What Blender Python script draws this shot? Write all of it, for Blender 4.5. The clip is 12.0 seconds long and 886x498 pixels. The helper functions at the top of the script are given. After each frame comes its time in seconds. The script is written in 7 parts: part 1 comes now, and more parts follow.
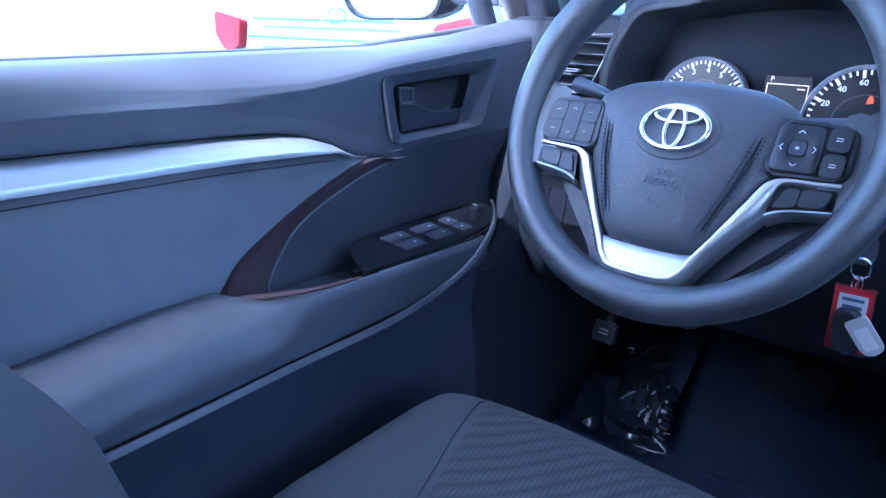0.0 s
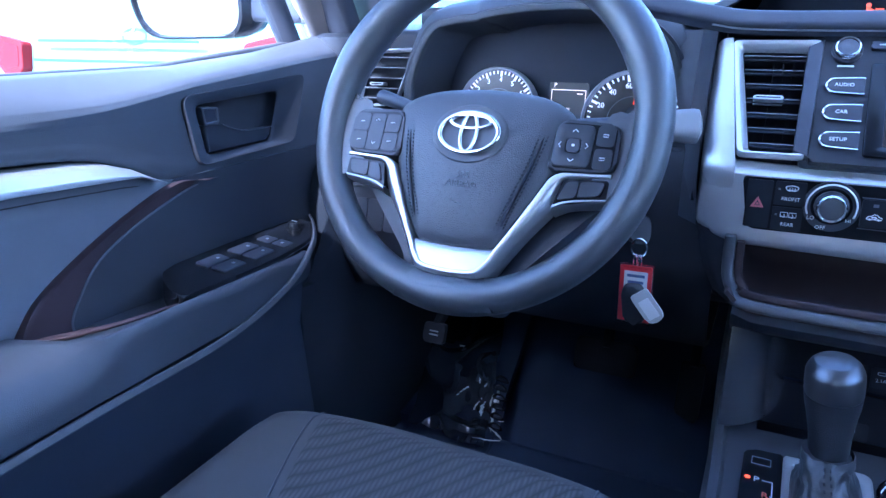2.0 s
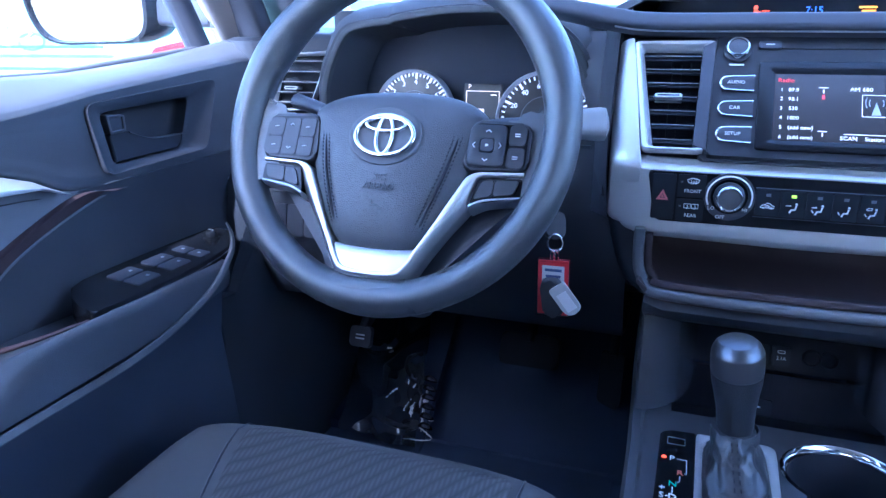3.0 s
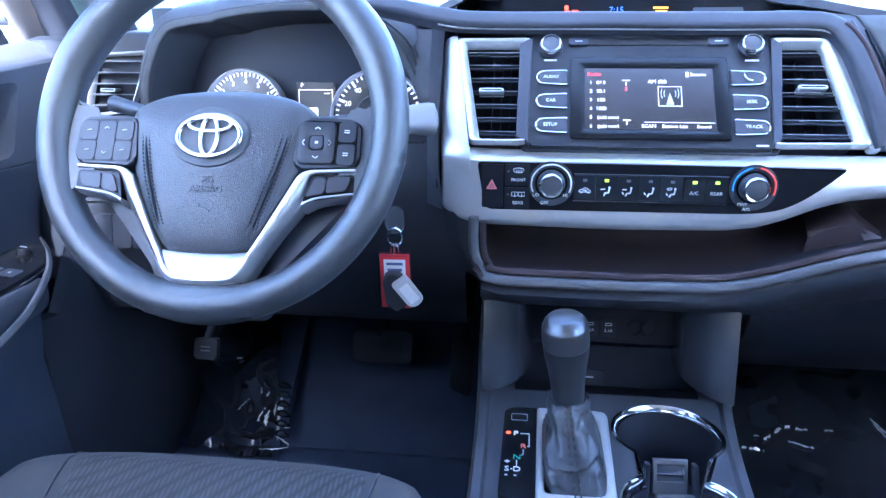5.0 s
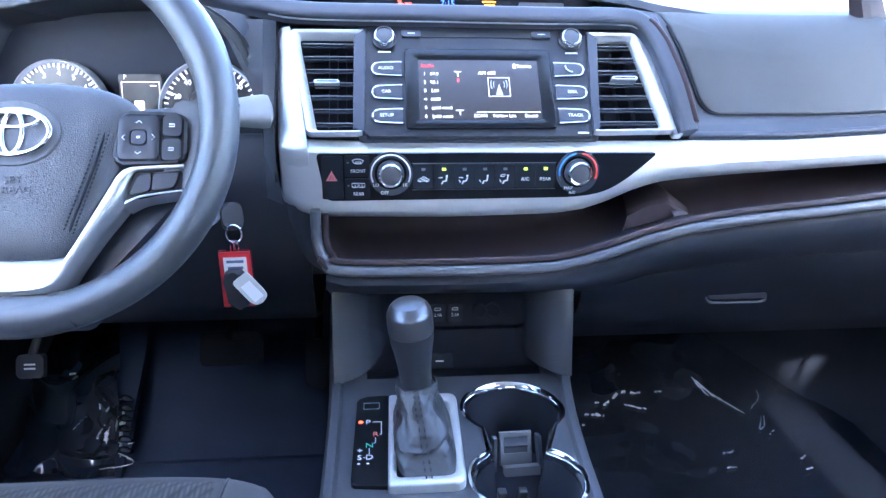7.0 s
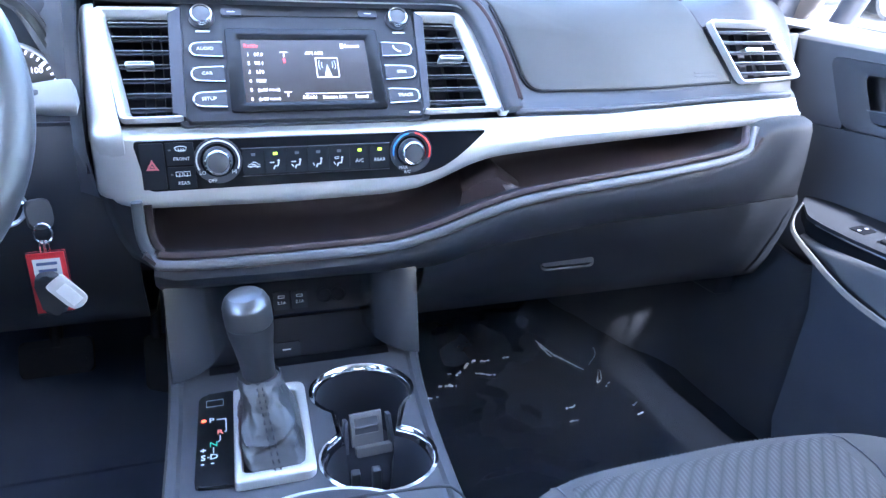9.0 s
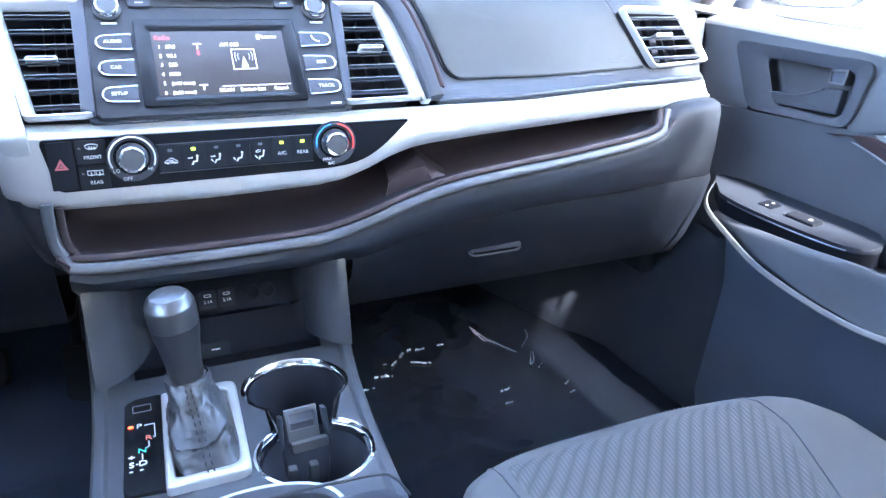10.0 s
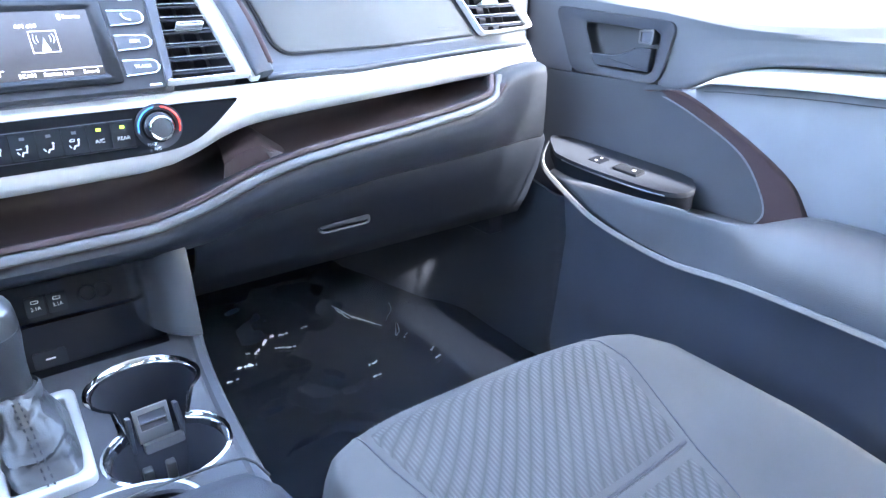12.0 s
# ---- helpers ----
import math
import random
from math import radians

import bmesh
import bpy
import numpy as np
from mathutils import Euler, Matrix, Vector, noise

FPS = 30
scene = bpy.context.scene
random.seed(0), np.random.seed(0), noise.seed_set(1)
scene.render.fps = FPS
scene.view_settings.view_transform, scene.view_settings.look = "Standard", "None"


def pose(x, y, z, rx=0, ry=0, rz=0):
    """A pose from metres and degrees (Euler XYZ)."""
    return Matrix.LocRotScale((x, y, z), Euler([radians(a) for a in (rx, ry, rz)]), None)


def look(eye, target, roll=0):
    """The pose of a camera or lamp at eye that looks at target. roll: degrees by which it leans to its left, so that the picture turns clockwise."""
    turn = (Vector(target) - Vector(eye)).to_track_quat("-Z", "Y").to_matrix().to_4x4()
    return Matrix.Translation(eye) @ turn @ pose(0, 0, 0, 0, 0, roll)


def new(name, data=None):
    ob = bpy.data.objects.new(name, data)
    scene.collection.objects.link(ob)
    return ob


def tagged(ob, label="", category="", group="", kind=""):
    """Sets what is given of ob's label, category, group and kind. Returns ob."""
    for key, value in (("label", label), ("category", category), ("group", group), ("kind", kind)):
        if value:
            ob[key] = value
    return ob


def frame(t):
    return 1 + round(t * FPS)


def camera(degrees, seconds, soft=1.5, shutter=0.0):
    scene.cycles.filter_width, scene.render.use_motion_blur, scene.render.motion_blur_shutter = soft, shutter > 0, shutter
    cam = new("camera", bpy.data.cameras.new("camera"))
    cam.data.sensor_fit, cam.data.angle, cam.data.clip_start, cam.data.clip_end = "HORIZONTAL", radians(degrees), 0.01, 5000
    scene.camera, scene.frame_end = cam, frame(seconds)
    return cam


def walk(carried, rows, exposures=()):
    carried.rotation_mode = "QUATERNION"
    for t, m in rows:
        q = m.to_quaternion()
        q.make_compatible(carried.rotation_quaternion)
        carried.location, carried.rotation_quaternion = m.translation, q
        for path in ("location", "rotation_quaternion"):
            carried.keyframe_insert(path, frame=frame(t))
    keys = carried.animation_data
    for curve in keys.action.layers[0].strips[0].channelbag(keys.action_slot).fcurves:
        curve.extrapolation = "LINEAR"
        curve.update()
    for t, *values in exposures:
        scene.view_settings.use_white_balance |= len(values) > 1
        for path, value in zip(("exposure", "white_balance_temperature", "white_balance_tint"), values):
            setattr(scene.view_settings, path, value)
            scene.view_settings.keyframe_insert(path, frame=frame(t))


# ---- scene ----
cam = camera(65.95, 12.0, soft=1.4)
# seconds, eye x y z, pitch, roll, yaw
PATH = [
    (0.0, -0.1755, 0.0795, 1.1547, -19.43, 0.87, 40.47),
    (0.5, -0.1667, 0.0787, 1.1541, -19.07, 0.38, 36.62),
    (1.0, -0.1602, 0.0786, 1.1538, -18.65, 0.46, 32.84),
    (1.5, -0.1554, 0.0781, 1.1539, -18.34, 0.39, 29.34),
    (2.0, -0.1500, 0.0751, 1.1542, -18.03, 0.06, 26.09),
    (2.5, -0.1456, 0.0736, 1.1546, -17.86, -0.05, 22.78),
    (3.0, -0.1427, 0.0725, 1.1550, -17.87, -0.29, 19.61),
    (5.0, -0.1238, 0.0697, 1.1516, -17.85, -0.23, 7.06),
    (5.5, -0.1192, 0.0676, 1.1515, -17.85, -0.23, 3.85),
    (6.0, -0.1150, 0.0671, 1.1511, -17.88, 0.04, 0.68),
    (6.5, -0.1097, 0.0655, 1.1506, -18.14, 0.16, -2.12),
    (7.0, -0.1073, 0.0649, 1.1503, -18.36, 0.66, -5.32),
    (9.0, -0.0902, 0.0626, 1.1526, -19.89, 1.20, -18.10),
    (9.5, -0.0892, 0.0602, 1.1524, -20.22, 0.86, -21.18),
    (10.0, -0.0871, 0.0581, 1.1520, -20.60, 0.75, -24.13),
    (10.5, -0.0841, 0.0554, 1.1507, -21.13, 0.58, -27.10),
    (11.0, -0.0802, 0.0505, 1.1494, -21.58, 0.20, -29.93),
    (11.5, -0.0743, 0.0446, 1.1474, -21.93, -0.15, -32.92),
    (12.0, -0.0692, 0.0384, 1.1463, -22.33, -0.48, -35.84),
]
EXPOSURES = [
    (0.0, 3.62, 4750, 18), (3.0, 3.76, 4700, 19), (5.0, 4.42, 5150, 17), (6.0, 4.64, 5450, 16), (7.0, 4.64, 5600, 16), (9.0, 4.92, 5800, 14), (9.5, 5.22, 5900, 13), (11.5, 5.28, 6200, 12), (12.0, 5.53, 6300, 12),
]
walk(cam, [(t, pose(x, y, z, 0, 0, yaw) @ pose(0, 0, 0, 90 + pitch, 0, 0) @ pose(0, 0, 0, 0, 0, roll)) for t, x, y, z, pitch, roll, yaw in PATH], EXPOSURES)

# ---- daylight ----
world = bpy.data.worlds.new("World")
scene.world = world
world.use_nodes = True
wn = world.node_tree.nodes
sky = wn.new("ShaderNodeTexSky")
sky.sky_type, sky.sun_disc = "NISHITA", False
sky.sun_elevation, sky.sun_rotation = radians(36), radians(180)
sky.air_density, sky.dust_density = 1.0, 1.2
world.node_tree.links.new(sky.outputs[0], wn["Background"].inputs[0])
wn["Background"].inputs[1].default_value = 0.15
sun = new("sun", bpy.data.lights.new("sun", "SUN"))
sun.data.energy, sun.data.angle, sun.data.color = 2.5, radians(3), (1.0, 0.95, 0.88)
sun.matrix_world = look((0, 0, 0), (-0.03, 0.81, -0.59))


# ---- materials ----
def mat(name, col, rough=0.6, metal=0.0, var=0.15, var_scale=6.0, grain=0.0, grain_scale=900.0, coat=0.0, emit=0.0, spec=0.5, kind="noise"):
    m = bpy.data.materials.new(name)
    m.use_nodes = True
    nt = m.node_tree
    b = nt.nodes["Principled BSDF"]
    b.inputs["Roughness"].default_value, b.inputs["Metallic"].default_value = rough, metal
    b.inputs["Coat Weight"].default_value, b.inputs["Coat Roughness"].default_value = coat, 0.08
    b.inputs["Specular IOR Level"].default_value = spec
    c = nt.nodes.new("ShaderNodeTexCoord")
    if var > 0:
        n1 = nt.nodes.new("ShaderNodeTexNoise")
        n1.inputs["Scale"].default_value, n1.inputs["Detail"].default_value = var_scale, 6.0
        nt.links.new(c.outputs["Object"], n1.inputs["Vector"])
        r = nt.nodes.new("ShaderNodeMapRange")
        r.inputs["From Min"].default_value, r.inputs["From Max"].default_value = 0.3, 0.7
        r.inputs["To Min"].default_value, r.inputs["To Max"].default_value = 1 - var, 1 + var
        nt.links.new(n1.outputs["Fac"], r.inputs["Value"])
        x = nt.nodes.new("ShaderNodeMix")
        x.data_type, x.blend_type = "RGBA", "MULTIPLY"
        x.inputs[0].default_value, x.inputs[6].default_value = 1.0, (*col, 1)
        nt.links.new(r.outputs[0], x.inputs[7])
        nt.links.new(x.outputs[2], b.inputs["Base Color"])
        r2 = nt.nodes.new("ShaderNodeMapRange")
        r2.inputs["To Min"].default_value, r2.inputs["To Max"].default_value = max(rough - 0.03, 0.02), min(rough + 0.03, 1)
        n2 = nt.nodes.new("ShaderNodeTexNoise")
        n2.inputs["Scale"].default_value, n2.inputs["Detail"].default_value = var_scale * 5, 4.0
        nt.links.new(c.outputs["Object"], n2.inputs["Vector"])
        nt.links.new(n2.outputs["Fac"], r2.inputs["Value"])
        nt.links.new(r2.outputs[0], b.inputs["Roughness"])
    else:
        b.inputs["Base Color"].default_value = (*col, 1)
    if grain > 0:
        if kind == "leather":
            g = nt.nodes.new("ShaderNodeTexVoronoi")
            g.feature = "DISTANCE_TO_EDGE"
            out = g.outputs["Distance"]
        else:
            g = nt.nodes.new("ShaderNodeTexNoise")
            out = g.outputs["Fac"]
        g.inputs["Scale"].default_value = grain_scale
        nt.links.new(c.outputs["Object"], g.inputs["Vector"])
        bp = nt.nodes.new("ShaderNodeBump")
        bp.inputs["Strength"].default_value, bp.inputs["Distance"].default_value = grain, 0.0008
        nt.links.new(out, bp.inputs["Height"])
        nt.links.new(bp.outputs[0], b.inputs["Normal"])
    if emit > 0:
        b.inputs["Emission Color"].default_value, b.inputs["Emission Strength"].default_value = (*col, 1), emit
    return m


def glass(name, tint=(0.95, 0.98, 0.97), rough=0.0):
    m = bpy.data.materials.new(name)
    m.use_nodes = True
    b = m.node_tree.nodes["Principled BSDF"]
    b.inputs["Base Color"].default_value = (*tint, 1)
    b.inputs["Roughness"].default_value, b.inputs["Transmission Weight"].default_value, b.inputs["IOR"].default_value = rough, 1.0, 1.45
    return m


def woven(name, col, col2):
    """Seat cloth: slanted rows of short upright ribs."""
    m = mat(name, col, 0.9, var=0.08, var_scale=14)
    nt = m.node_tree
    b = nt.nodes["Principled BSDF"]

    def math_node(op, a, v):
        n = nt.nodes.new("ShaderNodeMath")
        n.operation = op
        for i, w in enumerate((a, v)):
            if isinstance(w, (int, float)):
                n.inputs[i].default_value = w
            else:
                nt.links.new(w, n.inputs[i])
        return n.outputs[0]

    c = nt.nodes.new("ShaderNodeTexCoord")
    sp = nt.nodes.new("ShaderNodeSeparateXYZ")
    nt.links.new(c.outputs["Object"], sp.inputs[0])
    yz = math_node("SUBTRACT", sp.outputs[1], sp.outputs[2])
    saw = math_node("FRACT", math_node("SUBTRACT", math_node("MULTIPLY", sp.outputs[0], 0.643 / 0.0118), math_node("MULTIPLY", yz, 0.766 / 0.0118)), 0)
    hump = math_node("SUBTRACT", 1.0, math_node("POWER", math_node("ABSOLUTE", math_node("SUBTRACT", math_node("MULTIPLY", saw, 2.0), 1.0), 0), 2.0))
    slant = math_node("SINE", math_node("MULTIPLY", math_node("ADD", sp.outputs[0], math_node("MULTIPLY", yz, 0.06)), 2 * math.pi / 0.0048), 0)
    rib = math_node("MULTIPLY", hump, math_node("ADD", math_node("MULTIPLY", slant, 0.30), 0.62))
    rib.node.use_clamp = True
    x = nt.nodes.new("ShaderNodeMix")
    x.data_type = "RGBA"
    nt.links.new(rib, x.inputs[0])
    old = b.inputs["Base Color"].links[0].from_socket
    x.inputs[7].default_value = (*col2, 1)
    nt.links.new(old, x.inputs[6])
    nt.links.new(x.outputs[2], b.inputs["Base Color"])
    bp = nt.nodes.new("ShaderNodeBump")
    bp.inputs["Strength"].default_value, bp.inputs["Distance"].default_value = 0.6, 0.0012
    nt.links.new(rib, bp.inputs["Height"])
    nt.links.new(bp.outputs[0], b.inputs["Normal"])
    return m


M_DASH = mat("charcoal_vinyl", (0.0494, 0.0551, 0.0684), 0.5, spec=0.38, grain=0.35, grain_scale=700, kind="leather")
M_DASHPAD = mat("soft_grey_vinyl", (0.055, 0.061, 0.067), 0.55, spec=0.35, grain=0.3, grain_scale=700, kind="leather")
M_DARK = mat("dark_plastic", (0.0361, 0.0418, 0.0589), 0.45, grain=0.25, grain_scale=1200)
M_LOWER = mat("lower_plastic", (0.042, 0.050, 0.070), 0.42, spec=0.22, grain=0.3, grain_scale=1000)
# glove box plastic, its base colour darkened for the weak light under the tray
M_GLOVE_SHADE = mat("glove_plastic_shaded", (0.009, 0.0114, 0.0168), 0.42, spec=0.22, grain=0.3, grain_scale=1000)
M_KNEE = mat("knee_vinyl", (0.028, 0.033, 0.044), 0.46, spec=0.2, grain=0.3, grain_scale=800, kind="leather")
M_GLOSS = mat("piano_black", (0.010, 0.0115, 0.015), 0.16, var=0, spec=0.25)
M_BLACK = mat("black_rubber", (0.038, 0.0418, 0.0532), 0.7, grain=0.3)
M_SILVER = mat("satin_silver_paint", (0.62, 0.635, 0.655), 0.42, 0.72, var=0.02, var_scale=40)
M_EDGE = mat("pale_edging", (0.115, 0.122, 0.135), 0.40, grain=0.2, grain_scale=900)
M_CHROME = mat("chrome", (0.82, 0.83, 0.85), 0.10, 1.0, var=0)
M_CAP = mat("smoked_metal", (0.13, 0.135, 0.148), 0.40, 0.9, var=0.03, var_scale=60)
M_DARKSILVER = mat("smoked_silver", (0.57, 0.589, 0.627), 0.35, 0.8, var=0.05, var_scale=30)
M_BROWN = mat("brown_trim", (0.052, 0.036, 0.040), 0.46, spec=0.12, grain=0.2, grain_scale=800, kind="leather")
M_DOORVINYL = mat("door_vinyl", (0.066, 0.073, 0.089), 0.45, grain=0.35, grain_scale=650, kind="leather")
M_INSERT = mat("door_insert_cloth", (0.155, 0.170, 0.200), 0.6, grain=0.3, grain_scale=1800)
M_LEATHER = mat("black_leather", (0.075, 0.081, 0.096), 0.40, grain=0.6, grain_scale=520, kind="leather")
M_WHEEL = mat("wheel_urethane", (0.058, 0.064, 0.075), 0.30, spec=0.85, grain=0.42, grain_scale=1000, kind="leather")
M_CLOTH = mat("grey_cloth", (0.074, 0.078, 0.085), 0.92, grain=0.5, grain_scale=2200)
M_WOVEN = woven("woven_cloth", (0.042, 0.045, 0.051), (0.100, 0.105, 0.114))
# black carpet; the blue in its base colour imitates haze over dark parts
M_CARPET = mat("black_carpet_hazed", (0.036, 0.052, 0.092), 0.95, spec=0.1, grain=1.0, grain_scale=1500)
M_LIP = mat("lip_vinyl", (0.085, 0.093, 0.110), 0.36, grain=0.25, grain_scale=700, kind="leather")
M_RING = mat("dial_ring", (0.55, 0.57, 0.62), 0.40, 0.3, var=0)
M_WHITE = mat("white_mark", (0.75, 0.77, 0.80), 0.6, var=0)
M_STITCH = mat("grey_stitch", (0.142, 0.152, 0.18), 0.8, var=0)
M_FILM = glass("clear_film", (0.98, 0.99, 1.0), 0.04)
M_GLASS = glass("window_glass")
M_TINT = glass("privacy_glass", (0.32, 0.33, 0.33))
M_DUCT = mat("duct_black", (0.024, 0.028, 0.040), 0.55, var=0.1, spec=0.2)
M_BOOT = mat("boot_leather", (0.034, 0.038, 0.046), 0.33, spec=0.6, grain=0.35, grain_scale=600, kind="leather")
M_SPOKE = mat("spoke_silver", (0.58, 0.59, 0.61), 0.38, 0.9, var=0.03)
M_KNOB = mat("knob_leather", (0.022, 0.025, 0.032), 0.45, spec=0.4, grain=0.4, grain_scale=520, kind="leather")
M_TRAY = mat("tray_lining", (0.046, 0.036, 0.041), 0.42, spec=0.2, grain=0.2, grain_scale=800, kind="leather")
# darker than the door vinyl, to put the dim light round the handle into colour
M_BEZEL = mat("shaded_surround_plastic", (0.033, 0.038, 0.050), 0.5, spec=0.3, grain=0.3, grain_scale=800, kind="leather")
M_SKIRT = mat("near_black_plastic", (0.004, 0.005, 0.008), 0.8, var=0.05, spec=0.05)
M_FACE = mat("radio_face_plastic", (0.019, 0.022, 0.030), 0.45, spec=0.35, grain=0.25, grain_scale=1200)
M_POD = mat("pod_plastic", (0.016, 0.019, 0.026), 0.62, spec=0.10, grain=0.2, grain_scale=1000)
# near black: the shadow inside the console recess is put into this colour
M_RECESS_SHADE = mat("recess_plastic_shaded", (0.0055, 0.007, 0.012), 0.6, var=0.1, spec=0.10)
M_SLAT_LIT = mat("lit_slat_plastic", (0.20, 0.215, 0.24), 0.38, spec=0.5, var=0.05)
M_HEADLINER = mat("headliner", (0.476, 0.476, 0.476), 0.95, grain=0.4, grain_scale=1500)
M_PILLAR = mat("pillar_trim", (0.266, 0.237, 0.228), 0.7, grain=0.3, grain_scale=1200)
M_CONCRETE = mat("worn_asphalt", (0.16, 0.16, 0.165), 0.9, var=0.2, var_scale=0.8, grain=0.6, grain_scale=60)


# ---- shaping ----
def fr(o, u, v):
    """A panel's frame: origin, across, up; it faces across x up."""
    u, v = Vector(u).normalized(), Vector(v)
    v = (v - u * v.dot(u)).normalized()
    n = u.cross(v)
    m = Matrix((u, v, n)).transposed().to_4x4()
    m.translation = o
    return m


def thing(name, at, label, category, group="", kind=""):
    e = new(name)
    e.location = at
    e.empty_display_size = 0.05
    return tagged(e, label, category, group, kind)


def part(name, bm, material, parent=None, label="", sharp=52, smooth=True):
    me = bpy.data.meshes.new(name)
    bmesh.ops.recalc_face_normals(bm, faces=bm.faces)
    bm.to_mesh(me)
    bm.free()
    me.materials.append(material)
    for p in me.polygons:
        p.use_smooth = smooth
    if smooth:
        me.set_sharp_from_angle(angle=radians(sharp))
    ob = new(name, me)
    if smooth and (len(me.polygons) < 80 or max(len(p.vertices) for p in me.polygons) > 4):
        ob.modifiers.new("flat_faces", "WEIGHTED_NORMAL").keep_sharp = True
    if parent is not None:
        ob.parent = parent
        w = Matrix.Translation(parent.location) if parent.parent is None else Matrix.Identity(4)
        ob.matrix_parent_inverse = w.inverted()
    return tagged(ob, label)


def spline(pts, n=8, closed=False):
    """Points on a smooth curve through pts."""
    P = [Vector(p) for p in pts]
    k = len(P)
    out = []
    for i in range(k if closed else k - 1):
        a, b, c, d = (P[(i - 1) % k], P[i], P[(i + 1) % k], P[(i + 2) % k]) if closed else (P[max(i - 1, 0)], P[i], P[i + 1], P[min(i + 2, k - 1)])
        for j in range(n):
            t = j / n
            out.append(0.5 * ((2 * b) + (c - a) * t + (2 * a - 5 * b + 4 * c - d) * t * t + (3 * b - a - 3 * c + d) * t ** 3))
    if not closed:
        out.append(P[-1])
    return out


def rounded(pts, r, seg=4):
    """A polygon with its corners rounded by about r (one number, or one per corner)."""
    P = [Vector(p) for p in pts]
    out = []
    for i, c in enumerate(P):
        a, b = P[i - 1], P[(i + 1) % len(P)]
        q = r[i] if isinstance(r, (list, tuple)) else r
        q1, q2 = min(q, (a - c).length * 0.48), min(q, (b - c).length * 0.48)
        s, e = c + (a - c).normalized() * q1, c + (b - c).normalized() * q2
        for j in range(seg + 1):
            t = j / seg
            out.append(s * (1 - t) ** 2 + c * 2 * t * (1 - t) + e * t * t)
    return out


def rect(w, h, x=0.0, y=0.0):
    return [(x - w / 2, y - h / 2), (x + w / 2, y - h / 2), (x + w / 2, y + h / 2), (x - w / 2, y + h / 2)]


def ellipse(a, b, n=28, x=0.0, y=0.0, start=0.0, end=360.0):
    full = abs(end - start) >= 359.9
    return [(x + a * math.cos(radians(start + (end - start) * i / (n if full else n - 1))), y + b * math.sin(radians(start + (end - start) * i / (n if full else n - 1)))) for i in range(n)]


def prism(pts, depth, m, bevel=0.0, seg=2, bm=None, z=0.0):
    """A plate with the outline pts in the frame m: its face at z, its back depth below."""
    own = bmesh.new()
    f = [own.verts.new(m @ Vector((p[0], p[1], z))) for p in pts]
    b = [own.verts.new(m @ Vector((p[0], p[1], z - depth))) for p in pts]
    n = len(pts)
    top = own.faces.new(f)
    own.faces.new(b[::-1])
    for i in range(n):
        own.faces.new((f[i], b[i], b[(i + 1) % n], f[(i + 1) % n]))
    if bevel:
        bmesh.ops.bevel(own, geom=list(top.edges), offset=bevel, segments=seg, profile=0.5, affect="EDGES")
    return merge(own, bm)


def merge(own, bm):
    if bm is None:
        return own
    me = bpy.data.meshes.new("t")
    own.to_mesh(me)
    own.free()
    bm.from_mesh(me)
    bpy.data.meshes.remove(me)
    return bm


def ring(outer, inner, depth, m, bevel=0.0, seg=2, z=0.0, bm=None, drop=0.0):
    """A frame between two outlines of the same count; drop: how far its inner edge lies below its outer one."""
    own = bmesh.new()
    n = len(outer)
    A = [own.verts.new(m @ Vector((p[0], p[1], z))) for p in outer]
    B = [own.verts.new(m @ Vector((p[0], p[1], z - drop))) for p in inner]
    C = [own.verts.new(m @ Vector((p[0], p[1], z - depth))) for p in outer]
    D = [own.verts.new(m @ Vector((p[0], p[1], z - depth))) for p in inner]
    e = []
    for i in range(n):
        j = (i + 1) % n
        f = own.faces.new((A[i], A[j], B[j], B[i]))
        own.faces.new((A[i], C[i], C[j], A[j]))
        own.faces.new((B[i], B[j], D[j], D[i]))
        own.faces.new((C[i], D[i], D[j], C[j]))
        e += [x for x in f.edges if set(x.verts) in ({A[i], A[j]}, {B[i], B[j]})]
    if bevel:
        bmesh.ops.bevel(own, geom=e, offset=bevel, segments=seg, profile=0.5, affect="EDGES")
    return merge(own, bm)


def sweep(path, profile, ref, closed=False, bm=None, scale=None):
    """profile (across, out) carried along path; 'out' leans towards ref."""
    own = bmesh.new()
    P = [Vector(p) for p in path]
    n = len(P)
    rows = []
    for i, p in enumerate(P):
        a, b = (P[i - 1], P[(i + 1) % n]) if closed else (P[max(i - 1, 0)], P[min(i + 1, n - 1)])
        t = (b - a).normalized()
        rv = Vector(ref(p) if callable(ref) else ref)
        o = (rv - t * rv.dot(t)).normalized()
        s = t.cross(o)
        k = scale(i / max(n - 1, 1)) if scale else 1.0
        rows.append([own.verts.new(p + s * q[0] * k + o * q[1] * k) for q in profile])
    m = len(profile)
    for i in range(n if closed else n - 1):
        A, B = rows[i], rows[(i + 1) % n]
        for j in range(m):
            own.faces.new((A[j], A[(j + 1) % m], B[(j + 1) % m], B[j]))
    if not closed:
        own.faces.new(rows[0][::-1])
        own.faces.new(rows[-1])
    return merge(own, bm)


def tube(path, r, seg=10, closed=False, bm=None, scale=None):
    ref = Vector((0.13, 0.31, 0.94))
    return sweep(path, ellipse(r, r, seg), ref, closed, bm, scale)


